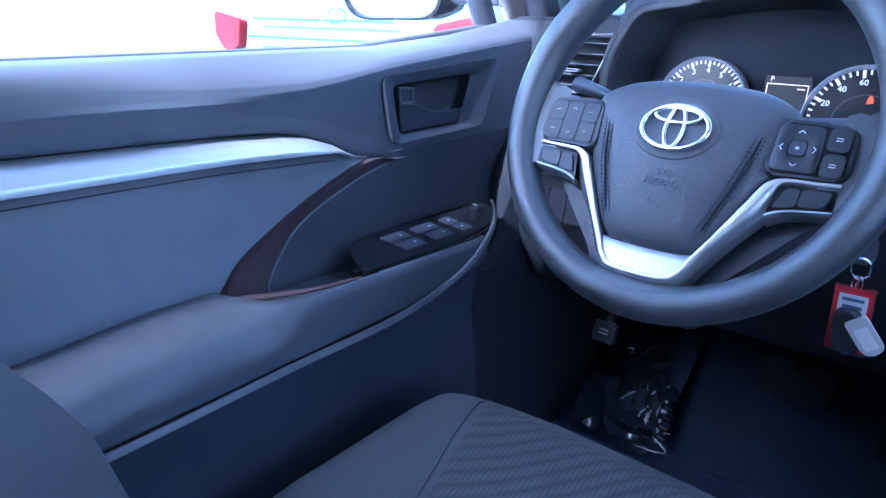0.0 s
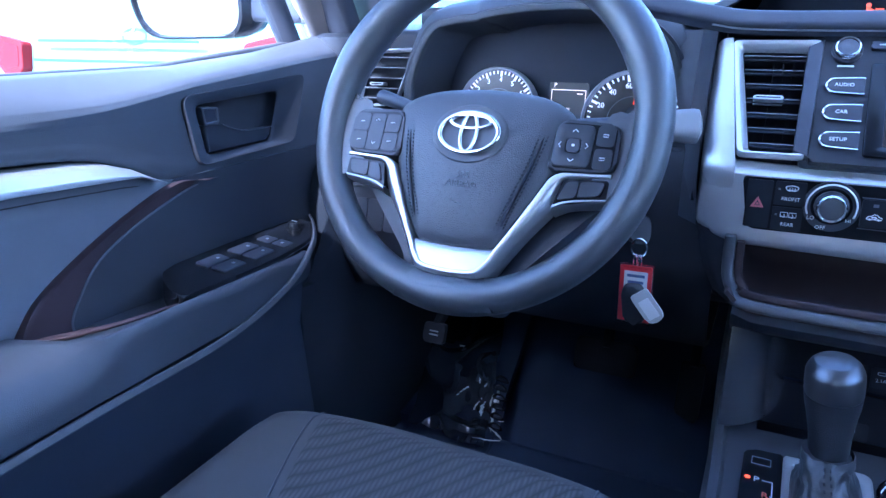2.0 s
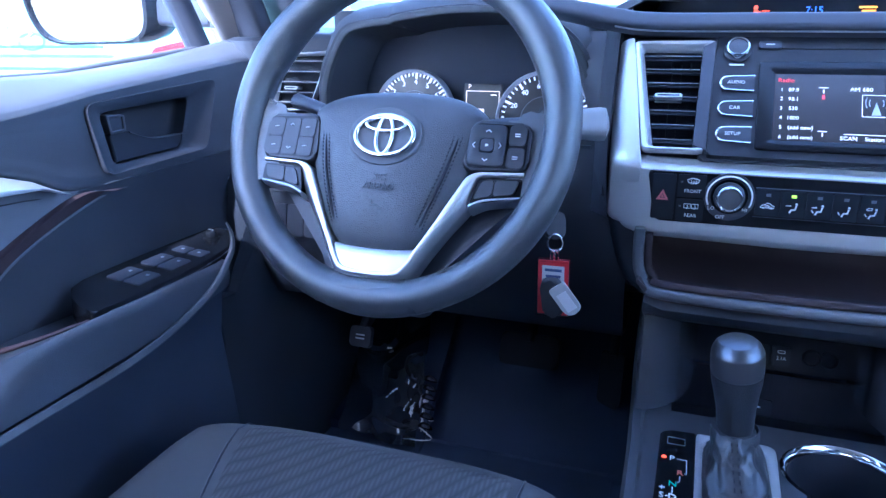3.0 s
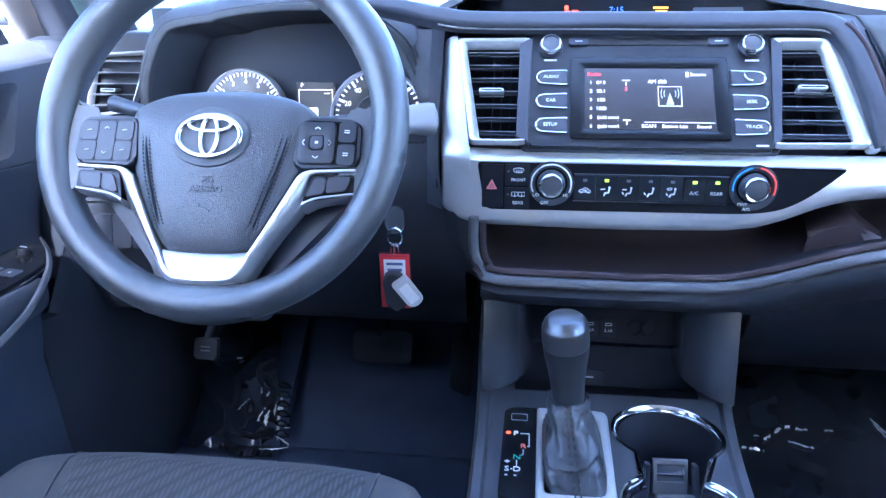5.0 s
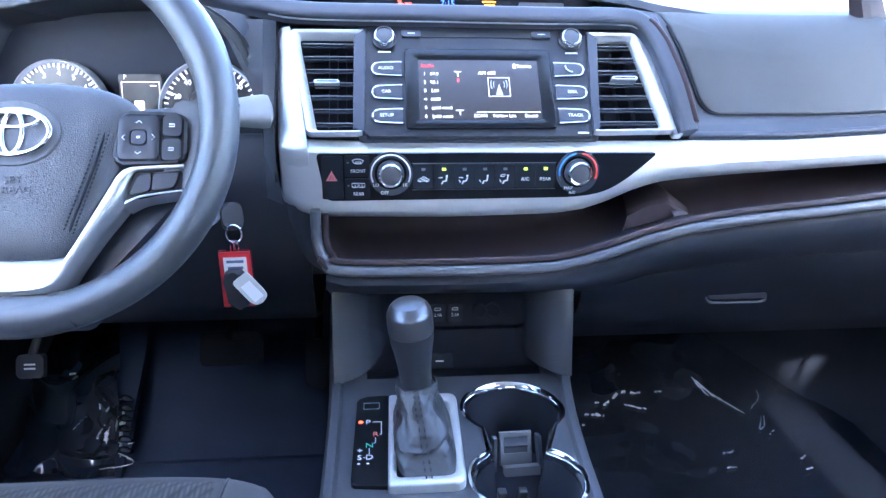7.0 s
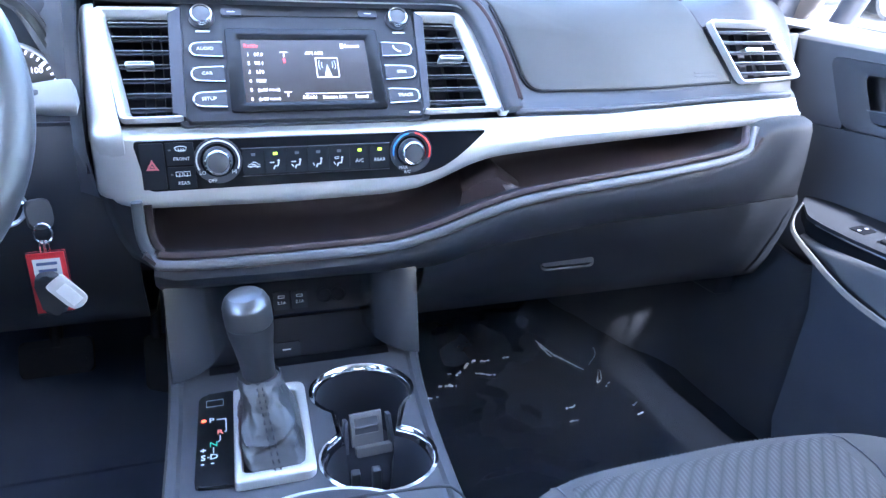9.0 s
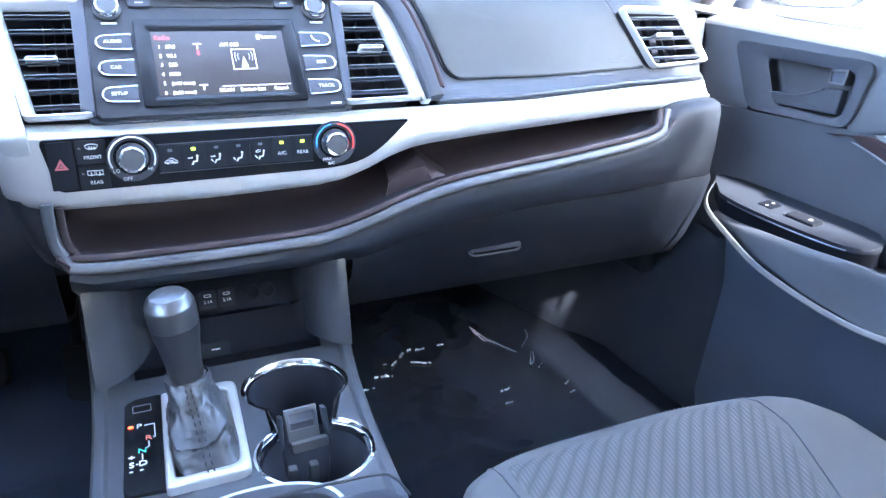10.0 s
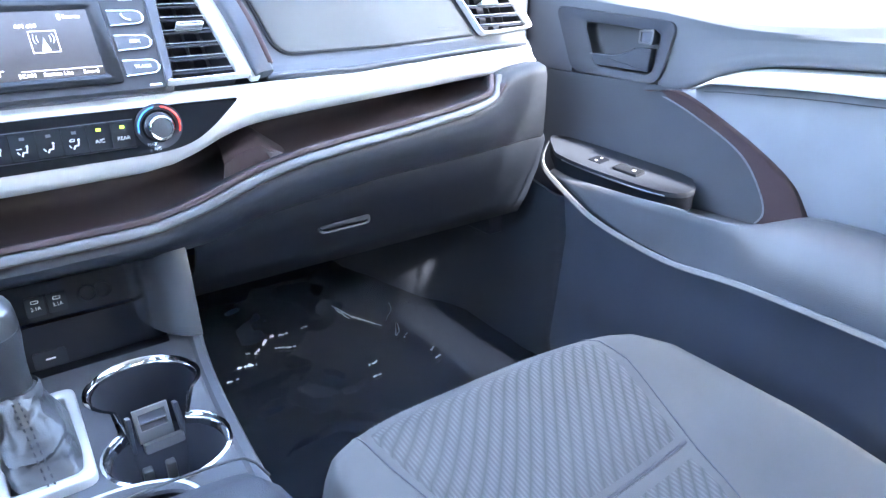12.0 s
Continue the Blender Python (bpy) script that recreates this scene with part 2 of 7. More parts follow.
def lathe(profile, m, seg=28, bm=None):
    """profile: (radius, height) up the frame's facing axis."""
    own = bmesh.new()
    rows = []
    for r, h in profile:
        if r < 1e-6:
            rows.append([own.verts.new(m @ Vector((0, 0, h)))])
        else:
            rows.append([own.verts.new(m @ Vector((r * math.cos(2 * math.pi * i / seg), r * math.sin(2 * math.pi * i / seg), h))) for i in range(seg)])
    for A, B in zip(rows, rows[1:]):
        for i in range(seg):
            q = [A[i % len(A)], A[(i + 1) % len(A)], B[(i + 1) % len(B)], B[i % len(B)]]
            q = list(dict.fromkeys(q))
            if len(q) > 2:
                own.faces.new(q)
    return merge(own, bm)


def loft(rows, thick=0.0, cap=False, closed=False, bm=None):
    """A skin through rows of points; thick: a wall behind it; closed: each row is a loop; cap: ends closed."""
    own = bmesh.new()
    R = [[own.verts.new(Vector(p)) for p in r] for r in rows]
    m = len(R[0])
    for A, B in zip(R, R[1:]):
        for j in range(m if closed else m - 1):
            own.faces.new((A[j], A[(j + 1) % m], B[(j + 1) % m], B[j]))
    if cap:
        own.faces.new(R[0][::-1])
        own.faces.new(R[-1])
    if thick:
        bmesh.ops.recalc_face_normals(own, faces=own.faces)
        bmesh.ops.solidify(own, geom=own.faces[:], thickness=thick)
    return merge(own, bm)


def words(name, text, m, size, material, parent, depth=0.0003, spacing=1.0):
    """Raised lettering, centred on the frame m."""
    c = bpy.data.curves.new(name, "FONT")
    c.body, c.size, c.align_x, c.align_y, c.extrude, c.space_character = text, size, "CENTER", "CENTER", depth, spacing
    c.resolution_u = 2
    t = bpy.data.objects.new(name, c)
    me = bpy.data.meshes.new_from_object(t)
    bpy.data.objects.remove(t)
    bm = bmesh.new()
    bm.from_mesh(me)
    bpy.data.meshes.remove(me)
    bm.transform(m)
    return part(name, bm, material, parent, smooth=False)


def box(x0, x1, y0, y1, z0, z1, bevel=0.0, seg=2, bm=None):
    own = bmesh.new()
    bmesh.ops.create_cube(own, size=1)
    bmesh.ops.transform(own, matrix=Matrix.Translation(((x0 + x1) / 2, (y0 + y1) / 2, (z0 + z1) / 2)) @ Matrix.Diagonal((x1 - x0, y1 - y0, z1 - z0, 1)), verts=own.verts)
    if bevel:
        bmesh.ops.bevel(own, geom=own.edges[:], offset=bevel, segments=seg, profile=0.5, affect="EDGES")
    return merge(own, bm)


def lerp(x, xs, ys):
    return float(np.interp(x, xs, ys))


def shift(m, x=0.0, y=0.0, z=0.0):
    return m @ Matrix.Translation((x, y, z))


# ---- the place outside ----
bm = bmesh.new()
bmesh.ops.create_grid(bm, x_segments=40, y_segments=40, size=600)
tagged(part("ground", bm, M_CONCRETE), "worn grey asphalt of the sunlit car park", "ground", kind="structure")

# ---- the car's shell round the cabin ----
FLOOR = 0.47
bm = box(-0.80, 0.80, -2.3, 1.02, FLOOR - 0.04, FLOOR)
tagged(part("floor", bm, M_CARPET), "black carpeted cabin floor", "floor", kind="structure")
rows = [[(x, y, z) for x in (-0.80, -0.4, 0.0, 0.4, 0.80)] for y, z in ((1.02, FLOOR), (1.10, FLOOR + 0.015), (1.22, FLOOR + 0.07), (1.33, FLOOR + 0.17), (1.38, FLOOR + 0.30), (1.40, 1.10), (1.42, 1.135))]
tagged(part("wall_firewall", loft(rows, 0.02), M_CARPET), "black carpeted footwell bulkhead", "wall", kind="structure")
bm = loft([[(x, y, z + 0.06 * (1 - (x / 0.66) ** 2)) for x in (-0.66, -0.45, -0.2, 0, 0.2, 0.45, 0.66)] for y, z in ((0.66, 1.545), (0.52, 1.61), (0.2, 1.655), (-1.0, 1.66), (-2.3, 1.60))], 0.05)
tagged(part("ceiling", bm, M_HEADLINER), "light grey fabric headliner", "ceiling", kind="structure")
bm = box(-0.80, 0.80, -2.36, -2.3, FLOOR, 1.12)
tagged(part("wall_rear", bm, M_LOWER), "grey plastic tailgate lining", "wall", kind="structure")
for s, nm in ((-1, "wall_left"), (1, "wall_right")):
    bm = box(min(s * 0.80, s * 0.90), max(s * 0.80, s * 0.90), -2.36, -0.36, 0.25, 1.10)
    tagged(part(nm, bm, M_LOWER), "grey plastic rear side lining", "wall", kind="structure")
    for y0, nm2 in ((-0.32, "b_pillar"), (-1.35, "c_pillar"), (-2.25, "d_pillar")):
        pts = [(s * 0.83, y0, 1.08), (s * 0.80, y0 - 0.01, 1.25), (s * 0.74, y0 - 0.04, 1.45), (s * 0.66, y0 - 0.06, 1.66)]
        bm2 = sweep(spline(pts, 4), rounded(rect(0.11, 0.05), 0.018), (s, 0, 0))
        tagged(part(nm2, bm2, M_PILLAR), "pale grey roof pillar trim", "pillar", kind="structure")
    rows = [[(s * (x + 0.05 * max(0.0, z - 0.8)), y, min(z, lerp(y, (0.80, 0.93, 0.96), (0.80, 0.84, 1.12)))) for z in (0.40, 0.55, 0.75, 0.86, 0.95, 1.12)] for y, x in ((0.785, 0.775), (0.79, 0.722), (0.81, 0.712), (0.95, 0.705), (1.10, 0.70), (1.25, 0.69), (1.42, 0.67))]
    if s > 0:
        plan = spline([(0.775, 0.785), (0.722, 0.79), (0.712, 0.81), (0.708, 0.90), (0.703, 0.97), (0.690, 1.03), (0.655, 1.09), (0.60, 1.15), (0.53, 1.22), (0.44, 1.31)], 3)
        rows = [[(p.x - 0.02 * lerp(p.y, (0.95, 1.10), (0, 1)) * (z - 0.6), p.y, min(z, lerp(p.y, (0.80, 0.93, 0.96), (0.80, 0.84, 1.12)))) for z in (0.40, 0.50, 0.60, 0.70, 0.80, 0.95, 1.12)] for p in plan]
    tagged(part("kick_panel", loft(rows, 0.006), M_KNEE), "dark plastic footwell side panel", "panel", kind="structure")
    # rocker sill below the front door
    bm = box(min(s * 0.72, s * 0.88), max(s * 0.72, s * 0.88), -0.4, 1.15, FLOOR - 0.16, FLOOR + 0.02, 0.01)
    tagged(part("door_sill", bm, M_DARK), "black plastic door sill plate", "sill", kind="structure")
    # front wing outside the footwell, and the post between wing and door
    bm = box(min(s * 0.80, s * 0.92), max(s * 0.80, s * 0.92), 1.12, 2.62, 0.25, 1.08, 0.03)
    tagged(part("front_wing", bm, M_DARK), "dark car body beside the footwell", "car body", kind="structure")
    bm = box(min(s * 0.722, s * 0.80), max(s * 0.722, s * 0.80), 0.965, 1.42, 0.40, 1.10, 0.004)
    tagged(part("door_post", bm, M_DARK), "dark hinge post ahead of the door", "door post", kind="structure")
    # windscreen pillar: pale trim inside, black frame outside
    pts = [(s * 0.845, 1.12, 1.08), (s * 0.832, 1.02, 1.16), (s * 0.78, 0.82, 1.38), (s * 0.70, 0.55, 1.66)]
    bm = sweep(spline(pts, 5), rounded(rect(0.075, 0.05), 0.016), (s * 0.4, -0.9, 0.1))
    tagged(part("a_pillar", bm, M_PILLAR), "pale grey windscreen pillar trim", "pillar", kind="structure")
    pts = [(s * 0.80, 1.16, 1.10), (s * 0.775, 1.06, 1.18), (s * 0.72, 0.86, 1.40), (s * 0.655, 0.59, 1.66)]
    bm = sweep(spline([(x - s * 0.02, y, z) for x, y, z in pts], 5), rounded(rect(0.125, 0.04), 0.014), (s * 0.2, -0.9, 0.1))
    sweep(spline([(s * 0.800, 1.07, 1.06), (s * 0.795, 1.00, 1.17), (s * 0.755, 0.83, 1.38), (s * 0.685, 0.57, 1.66)], 5), rounded(rect(0.09, 0.03), 0.010), (0, -1, 0.3), bm=bm)
    tagged(part("windscreen_frame", bm, M_DARK), "black windscreen edge moulding", "frame", kind="structure")
    rows = [[(s * a, y, z) for y in (-0.30, -1.0, -1.7, -2.30)] for z, a in ((1.08, 0.845), (1.25, 0.815), (1.45, 0.755), (1.66, 0.675))]
    tagged(part("rear_side_window", loft(rows, 0.004), M_TINT), "dark privacy glass behind the front door", "window", kind="structure")
rows = [[(x, y, z) for x in np.linspace(-w, w, 7)] for y, z, w in ((-2.34, 1.10, 0.83), (-2.33, 1.35, 0.78), (-2.29, 1.66, 0.68))]
tagged(part("rear_window", loft(rows, 0.004), M_TINT), "dark privacy glass in the tailgate", "window", kind="structure")
rows = [[(x, y + 0.10 * (1 - (x / 0.8) ** 2), z) for x in np.linspace(-w, w, 9)] for y, z, w in ((1.45, 1.13, 0.80), (1.1, 1.33, 0.75), (0.55, 1.66, 0.66))]
ob = tagged(part("windscreen", loft(rows, 0.005), M_GLASS), "clear windscreen glass", "window", kind="structure")
ob.visible_shadow = False
rows = [[(x, y, z) for x in (-0.9, 0.9)] for y, z in ((1.45, 1.14), (1.50, 1.10), (1.62, 1.08), (2.3, 1.06), (2.62, 0.95), (2.7, 0.5))]
tagged(part("bonnet", loft(rows, 0.03), mat("car_paint_grey", (0.25, 0.26, 0.28), 0.3, 0.4, coat=0.8)), "grey painted bonnet ahead of the windscreen", "bonnet", kind="structure")


# ---- front doors ----
def front_door(s, name, label, dz, dt, driver):
    """s: -1 the driver's side, 1 the passenger's; dz and dt drop the armrest's foot and top."""
    door = thing(name, (s * 0.84, 0.35, 0.35), label, "car door", "front doors")
    ys = [-0.35 + 0.95 * i / 30 for i in range(30)] + [0.60 + 0.28 * i / 100 for i in range(100)] + [0.88, 0.91, 0.95]

    def X(a, y, z):
        return (s * a, y, z)

    def z_top(y):
        return lerp(y, (0.3, 0.66, 0.80, 0.95), (1.108, 1.108, 1.118, 1.138))

    def z_low(y):
        return lerp(y, (-0.35, 0.24, 0.43, 0.50, 0.55, 0.60, 0.64, 0.95), (1.046, 1.042, 1.036, 1.031, 1.018, 0.993, 0.984, 0.988))

    # outer skin and core
    part("outer_shell", box(min(s * 0.80, s * 0.87), max(s * 0.80, s * 0.87), -0.36, 1.12, 0.34, 1.085, 0.02), M_DARK, door)
    # upper panel, sunk behind the handle
    rows = []
    for y in ys:
        t, l = z_top(y), z_low(y)
        rz = lerp(y, (0.30, 0.535, 0.65, 0.80, 0.934), (1.060, 1.078, 1.0935, 1.107, 1.118))
        q = lerp(y, (0.34, 0.60), (0.0, 1.0))
        plain = [(0.806, t - 0.015), (0.804, t), (0.790, t + 0.003), (0.772, t - 0.001), (0.760, t - 0.009), (0.753, t - 0.020), (0.750, t - 0.032)]
        plain += [(0.747, t - 0.032 + (l + 0.012 - t + 0.032) * g) for g in (0.2, 0.35, 0.5, 0.65, 0.8, 0.9)]
        ridged = [(0.806, t - 0.015), (0.804, t), (0.790, t + 0.003), (0.776, t), (0.757, rz + 0.007), (0.7450, rz + 0.001), (0.7432, rz - 0.004)]
        ridged += [(a, rz - 0.004 + (l + 0.012 - rz + 0.004) * g) for a, g in ((0.7462, 0.14), (0.7480, 0.3), (0.7485, 0.5), (0.7485, 0.65), (0.7485, 0.8), (0.7480, 0.9))]
        prof = [(a[0] + (b[0] - a[0]) * q, a[1] + (b[1] - a[1]) * q) for a, b in zip(plain, ridged)]
        prof = prof[:5] + [(a[0] + (b[0] - a[0]) * g / 7, a[1] + (b[1] - a[1]) * g / 7) for a, b in zip(prof[5:], prof[6:]) for g in range(7)] + prof[-1:]
        prof += [(0.747, l + 0.008), (0.752, l + 0.002), (0.765, l)]
        rows.append([X(a, y, z) for a, z in prof])
    bm = loft(rows)
    rim = ((0.633, 1.081), (0.858, 1.094), (0.826, 1.005), (0.651, 1.000)) if driver else ((0.625, 1.078), (0.856, 1.092), (0.814, 0.996), (0.648, 0.993))
    for v in bm.verts:
        away = []
        for a, b in zip(rim, rim[1:] + rim[:1]):
            e = Vector((b[0] - a[0], b[1] - a[1])).normalized()
            away.append((v.co.y - a[0]) * -e.y + (v.co.z - a[1]) * e.x)
        if max(away) < -0.006:
            v.co.x = s * 0.80
    part("upper_panel", bm, M_DOORVINYL, door)
    # glass run along the sill, and the pane
    bm = sweep([X(0.812, -0.35, 1.107), X(0.812, 0.3, 1.107), X(0.812, 0.66, 1.107), X(0.812, 0.90, 1.128)], rounded(rect(0.022, 0.010), 0.004), (0, 0, 1))
    part("weatherstrip", bm, M_BLACK, door)
    rows = [[X(a, -0.30 + (ye + 0.30) * q, z) for q in (0, 0.35, 0.7, 1)] for z, ye, a in ((1.04, 0.93, 0.824), (1.12, 0.915, 0.818), (1.32, 0.775, 0.797), (1.50, 0.55, 0.765), (1.61, 0.30, 0.735))]
    pane = part("pane", loft(rows, 0.004), M_GLASS, door, "clear side window glass")
    pane.visible_shadow = False
    bm = tube(spline([X(0.82, 0.93, 1.12), X(0.80, 0.78, 1.32), X(0.76, 0.50, 1.55), X(0.70, 0.2, 1.63), X(0.69, -0.34, 1.63)], 6), 0.018, 8)
    part("window_frame", bm, M_DARK, door)

    # bright trim strip that tapers to a point under the handle
    def strip(y, q):
        top = lerp(y, (-0.35, 0.24, 0.43, 0.515, 0.55, 0.592), (1.043, 1.040, 1.034, 1.028, 1.019, 0.996))
        bot = lerp(y, (-0.35, 0.24, 0.43, 0.569, 0.592), (1.018, 1.016, 1.0125, 1.005, 0.9945))
        return bot + (top - bot) * q

    ys2 = [-0.35 + 0.942 * i / 30 for i in range(31)]
    rows = [[X(a, y, strip(y, q)) for a, q in ((0.765, 0.0), (0.738, 0.0), (0.7340, 0.06), (0.7335, 0.28), (0.7348, 0.36), (0.7415, 0.70), (0.748, 0.97), (0.765, 1.0))] for y in ys2]
    part("silver_trim", loft(rows, 0, True), M_SILVER, door, "satin silver trim strip")
    # cloth-like insert below it, ending behind the brown border
    rows = []
    for k in range(17):
        q = k / 16
        z = 1.0 + (0.862 + dt - 1.0) * q
        ye = lerp(z - dt * q * 0.8, (0.868, 0.884, 0.908, 0.932, 0.962, 0.988, 1.0), (0.430, 0.435, 0.453, 0.490, 0.552, 0.625, 0.66))
        rows.append([X(lerp(q, (0, 0.02, 0.5, 0.8, 1.0), (0.762, 0.7505, 0.752, 0.756, 0.764)), y, max(z, 0.0) if k else strip(min(y, 0.58), 0.0) - 0.001) for y in [-0.35 + (ye + 0.35) * i / 20 for i in range(21)]])
    part("insert_panel", loft(rows, 0.006), M_INSERT, door, "smooth grey insert panel")
    part("insert_groove", tube([X(0.7525, y, strip(min(y, 0.58), 0.0) - 0.011) for y in [-0.35 + 0.95 * i / 20 for i in range(21)]], 0.0007, 6), M_BLACK, door)
    # dark cup round the pull, and the brown border in front of the insert
    zo = dt
    outer = spline([(0.655, 0.983), (0.610, 0.988), (0.535, 0.962 + zo * 0.3), (0.473, 0.932 + zo * 0.5), (0.437, 0.908 + zo * 0.7), (0.419, 0.884 + zo), (0.414, 0.868 + zo)], 6)
    inner = spline([(0.700, 0.982), (0.647, 0.980), (0.566, 0.956 + zo * 0.3), (0.510, 0.929 + zo * 0.5), (0.479, 0.894 + zo * 0.7), (0.469, 0.872 + zo), (0.478, 0.855 + zo)], 6)
    rows = []
    for o, i in zip(outer, inner):
        rows.append([X(0.762, o.x, o.y), X(0.747, o.x, o.y), X(0.744, o.x * 0.88 + i.x * 0.12, o.y * 0.88 + i.y * 0.12), X(0.747, (o.x + i.x) / 2, (o.y + i.y) / 2), X(0.751, o.x * 0.1 + i.x * 0.9, o.y * 0.1 + i.y * 0.9), X(0.752, i.x, i.y), X(0.775, i.x, i.y)])
    part("brown_border", loft(rows, 0, True), M_BROWN, door, "curved brown leather-look border")
    part("border_piping", tube([X(0.7515, p.x + 0.001, p.y - 0.001) for p in inner], 0.0013, 6), M_STITCH, door)
    rows = [[X(a, y, z) for a, z in ((lerp(y, (0.56, 0.66), (0.760, 0.749)), lerp(y, (0.45, 0.62, 0.95), (0.93, 0.994, 0.994))), (lerp(y, (0.56, 0.66), (0.768, 0.758)), 0.966 + dz * 0.3), (0.772, 0.93 + dz * 0.5), (0.768, 0.90 + dz), (0.765, 0.83 + dz))] for y in [0.44 + 0.53 * i / 12 for i in range(13)]]
    part("pull_recess", loft(rows, 0.004), M_DASH, door)
    # armrest; ahead of the pad its cabin side goes on as the grip wall of the pull cup
    ya = [-0.35 + (1.108 if driver else 1.145) * i / 60 for i in range(61)]
    rows = []
    for y in ya:
        top = lerp(y, (-0.35, 0.21, 0.34, 0.425, 0.49), (0.868, 0.876, 0.886, 0.884, 0.872)) + dt
        rim = lerp(y, (-0.35, 0.22, 0.42, 0.59, 0.665, 0.73, 0.80), (0.823, 0.826, 0.832, 0.834, 0.836, 0.838, 0.840)) + dz
        if not driver:
            rim = lerp(y, (-0.35, 0.35, 0.44, 0.52, 0.60, 0.68, 0.74, 0.80), (0.782, 0.782, 0.782, 0.784, 0.792, 0.808, 0.828, 0.842))
        grip = lerp(y, (0.40, 0.44, 0.54, 0.63, 0.73, 0.76), (0.893, 0.892, 0.889, 0.884, 0.878, 0.876)) if driver else lerp(y, (0.38, 0.45, 0.50, 0.54, 0.63, 0.75, 0.80), (0.870, 0.861, 0.857, 0.858, 0.853, 0.848, 0.848))
        rim = min(rim, top - 0.012, grip - 0.004)
        out = lerp(y, (-0.35, 0.35, 0.45, 0.60, 0.74, 0.80), (0.655, 0.655, 0.655, 0.658, 0.672, 0.69))
        h = top - rim
        tx = lerp(y, (-0.35, 0.38, 0.50, 0.80), (0.712, 0.706, 0.704, 0.708))
        dent = (0.006 if driver else 0.014) * math.exp(-((y - 0.53) / 0.06) ** 2)
        pad_side = ((0.764, top - 0.010), (0.754, top), (tx + 0.02, top + 0.005), (tx, top + 0.004), (0.5 * tx + 0.5 * out, top - h * 0.05), (out + 0.014, top - h * 0.18), (out + 0.004, top - h * 0.42), (out, top - h * 0.70), (out + 0.003, rim + 0.004), (out + 0.02, rim - 0.002), (0.764, rim - 0.006))
        fl = grip - 0.030
        g = grip - rim
        wall = ((0.764, fl), (0.720, fl), (out + 0.020, fl + 0.002), (out + 0.014, grip - 0.004), (out + 0.010, grip), (out + 0.006, grip - 0.001), (out + 0.001, grip - 0.15 * g - 0.002), (out + dent, grip - 0.55 * g), (out + 0.003, rim + 0.004), (out + 0.02, rim - 0.002), (0.764, rim - 0.006))
        q = lerp(y, (0.405, 0.455), (0.0, 1.0))
        q = q * q * (3 - 2 * q)
        rows.append([X(a[0] + (b[0] - a[0]) * q, y, a[1] + (b[1] - a[1]) * q) for a, b in zip(pad_side, wall)])
    part("armrest", loft(rows, 0, True), M_DOORVINYL, door, "padded grey vinyl armrest")
    # brown lining that runs on along the foot of the pull cup
    run = [(0.747, 0.412, 0.872 + zo), (0.728, 0.424, 0.880 + zo), (0.700, 0.440, 0.887 + zo * 0.9), (0.678, 0.470, 0.890 + zo * 1.2), (0.670, 0.53, 0.888 + zo * 1.45)]
    if driver:
        part("cup_lining", sweep(spline([X(*p) for p in run], 6), rounded(rect(0.010, 0.006), 0.0025), (-s * 0.5, 0, 1), scale=lambda t: 1.0 - 0.7 * t), M_BROWN, door, "brown lining at the foot of the pull cup")
    # pale edging along its foot that turns up in front
    tail = [(0.656, 0.524, 0.785), (0.656, 0.603, 0.793), (0.657, 0.677, 0.809), (0.660, 0.743, 0.8375), (0.662, 0.778, 0.857), (0.664, 0.7864, 0.877), (0.668, 0.779, 0.900)]
    if driver:
        tail = [(0.657, 0.578, 0.8325), (0.661, 0.690, 0.8535), (0.667, 0.747, 0.884), (0.670, 0.760, 0.908), (0.674, 0.757, 0.926)]
    path = spline([X(0.656, -0.35, 0.821 + dz), X(0.656, 0.0, 0.822 + dz), X(0.656, 0.23, 0.824 + dz), X(0.656, 0.42, 0.830 + dz)] + [X(*p) for p in tail], 6)
    part("edging", sweep(path, rounded(rect(0.008, 0.005), 0.002), (-s, 0, 0.35), scale=lambda t: lerp(t, (0, 0.72, 1), (1, 1, 0.35))), M_EDGE, door, "pale grey edging strip")
    rows = []
    for i in range(25):
        y = -0.35 + 1.125 * i / 24
        zt = lerp(y, (-0.35, 0.42, 0.60, 0.70, 0.76, 0.80, 0.95), (0.822, 0.829, 0.835, 0.85, 0.88, 0.93, 0.985)) + dz * (1 if y < 0.8 else 0.4)
        zt = min(zt, 0.862 if driver else 0.836)
        f = lerp(y, (0.6, 0.95), (0.0, 0.05))
        rows.append([X(a, y, z) for a, z in ((0.765, zt), (0.672 + f, zt - 0.003), (0.690 + f * 0.6, zt - 0.03), (0.705 + f * 0.4, zt - 0.10), (0.700, 0.62), (0.690, 0.55), (0.705, 0.47), (0.76, 0.44))])
    part("map_pocket_panel", loft(rows, 0.005), M_LOWER, door, "dark plastic lower door panel")
    # release handle
    fm = fr((s * 0.7452, 0.0, 0.0), (0, -s, 0), (0, 0, 1))
    if driver:
        q, qi = ((0.633, 1.081), (0.858, 1.094), (0.826, 1.005), (0.651, 1.000)), ((0.657, 1.069), (0.805, 1.0745), (0.780, 1.012), (0.668, 1.010))
    else:
        q, qi = ((0.625, 1.078), (0.856, 1.092), (0.814, 0.996), (0.648, 0.993)), ((0.653, 1.063), (0.798, 1.071), (0.770, 1.007), (0.665, 1.003))
    q, qi = [(-s * y, z) for y, z in q], [(-s * y, z) for y, z in qi]
    o, i = rounded(q, 0.014 if driver else 0.018), rounded(qi, 0.010 if driver else 0.014)
    mc = Vector((sum(v.x for v in o) / len(o), sum(v.y for v in o) / len(o)))
    o2 = [mc + (p - mc) * 0.965 for p in o]
    im = [a.lerp(b, 0.10) for a, b in zip(i, o)]
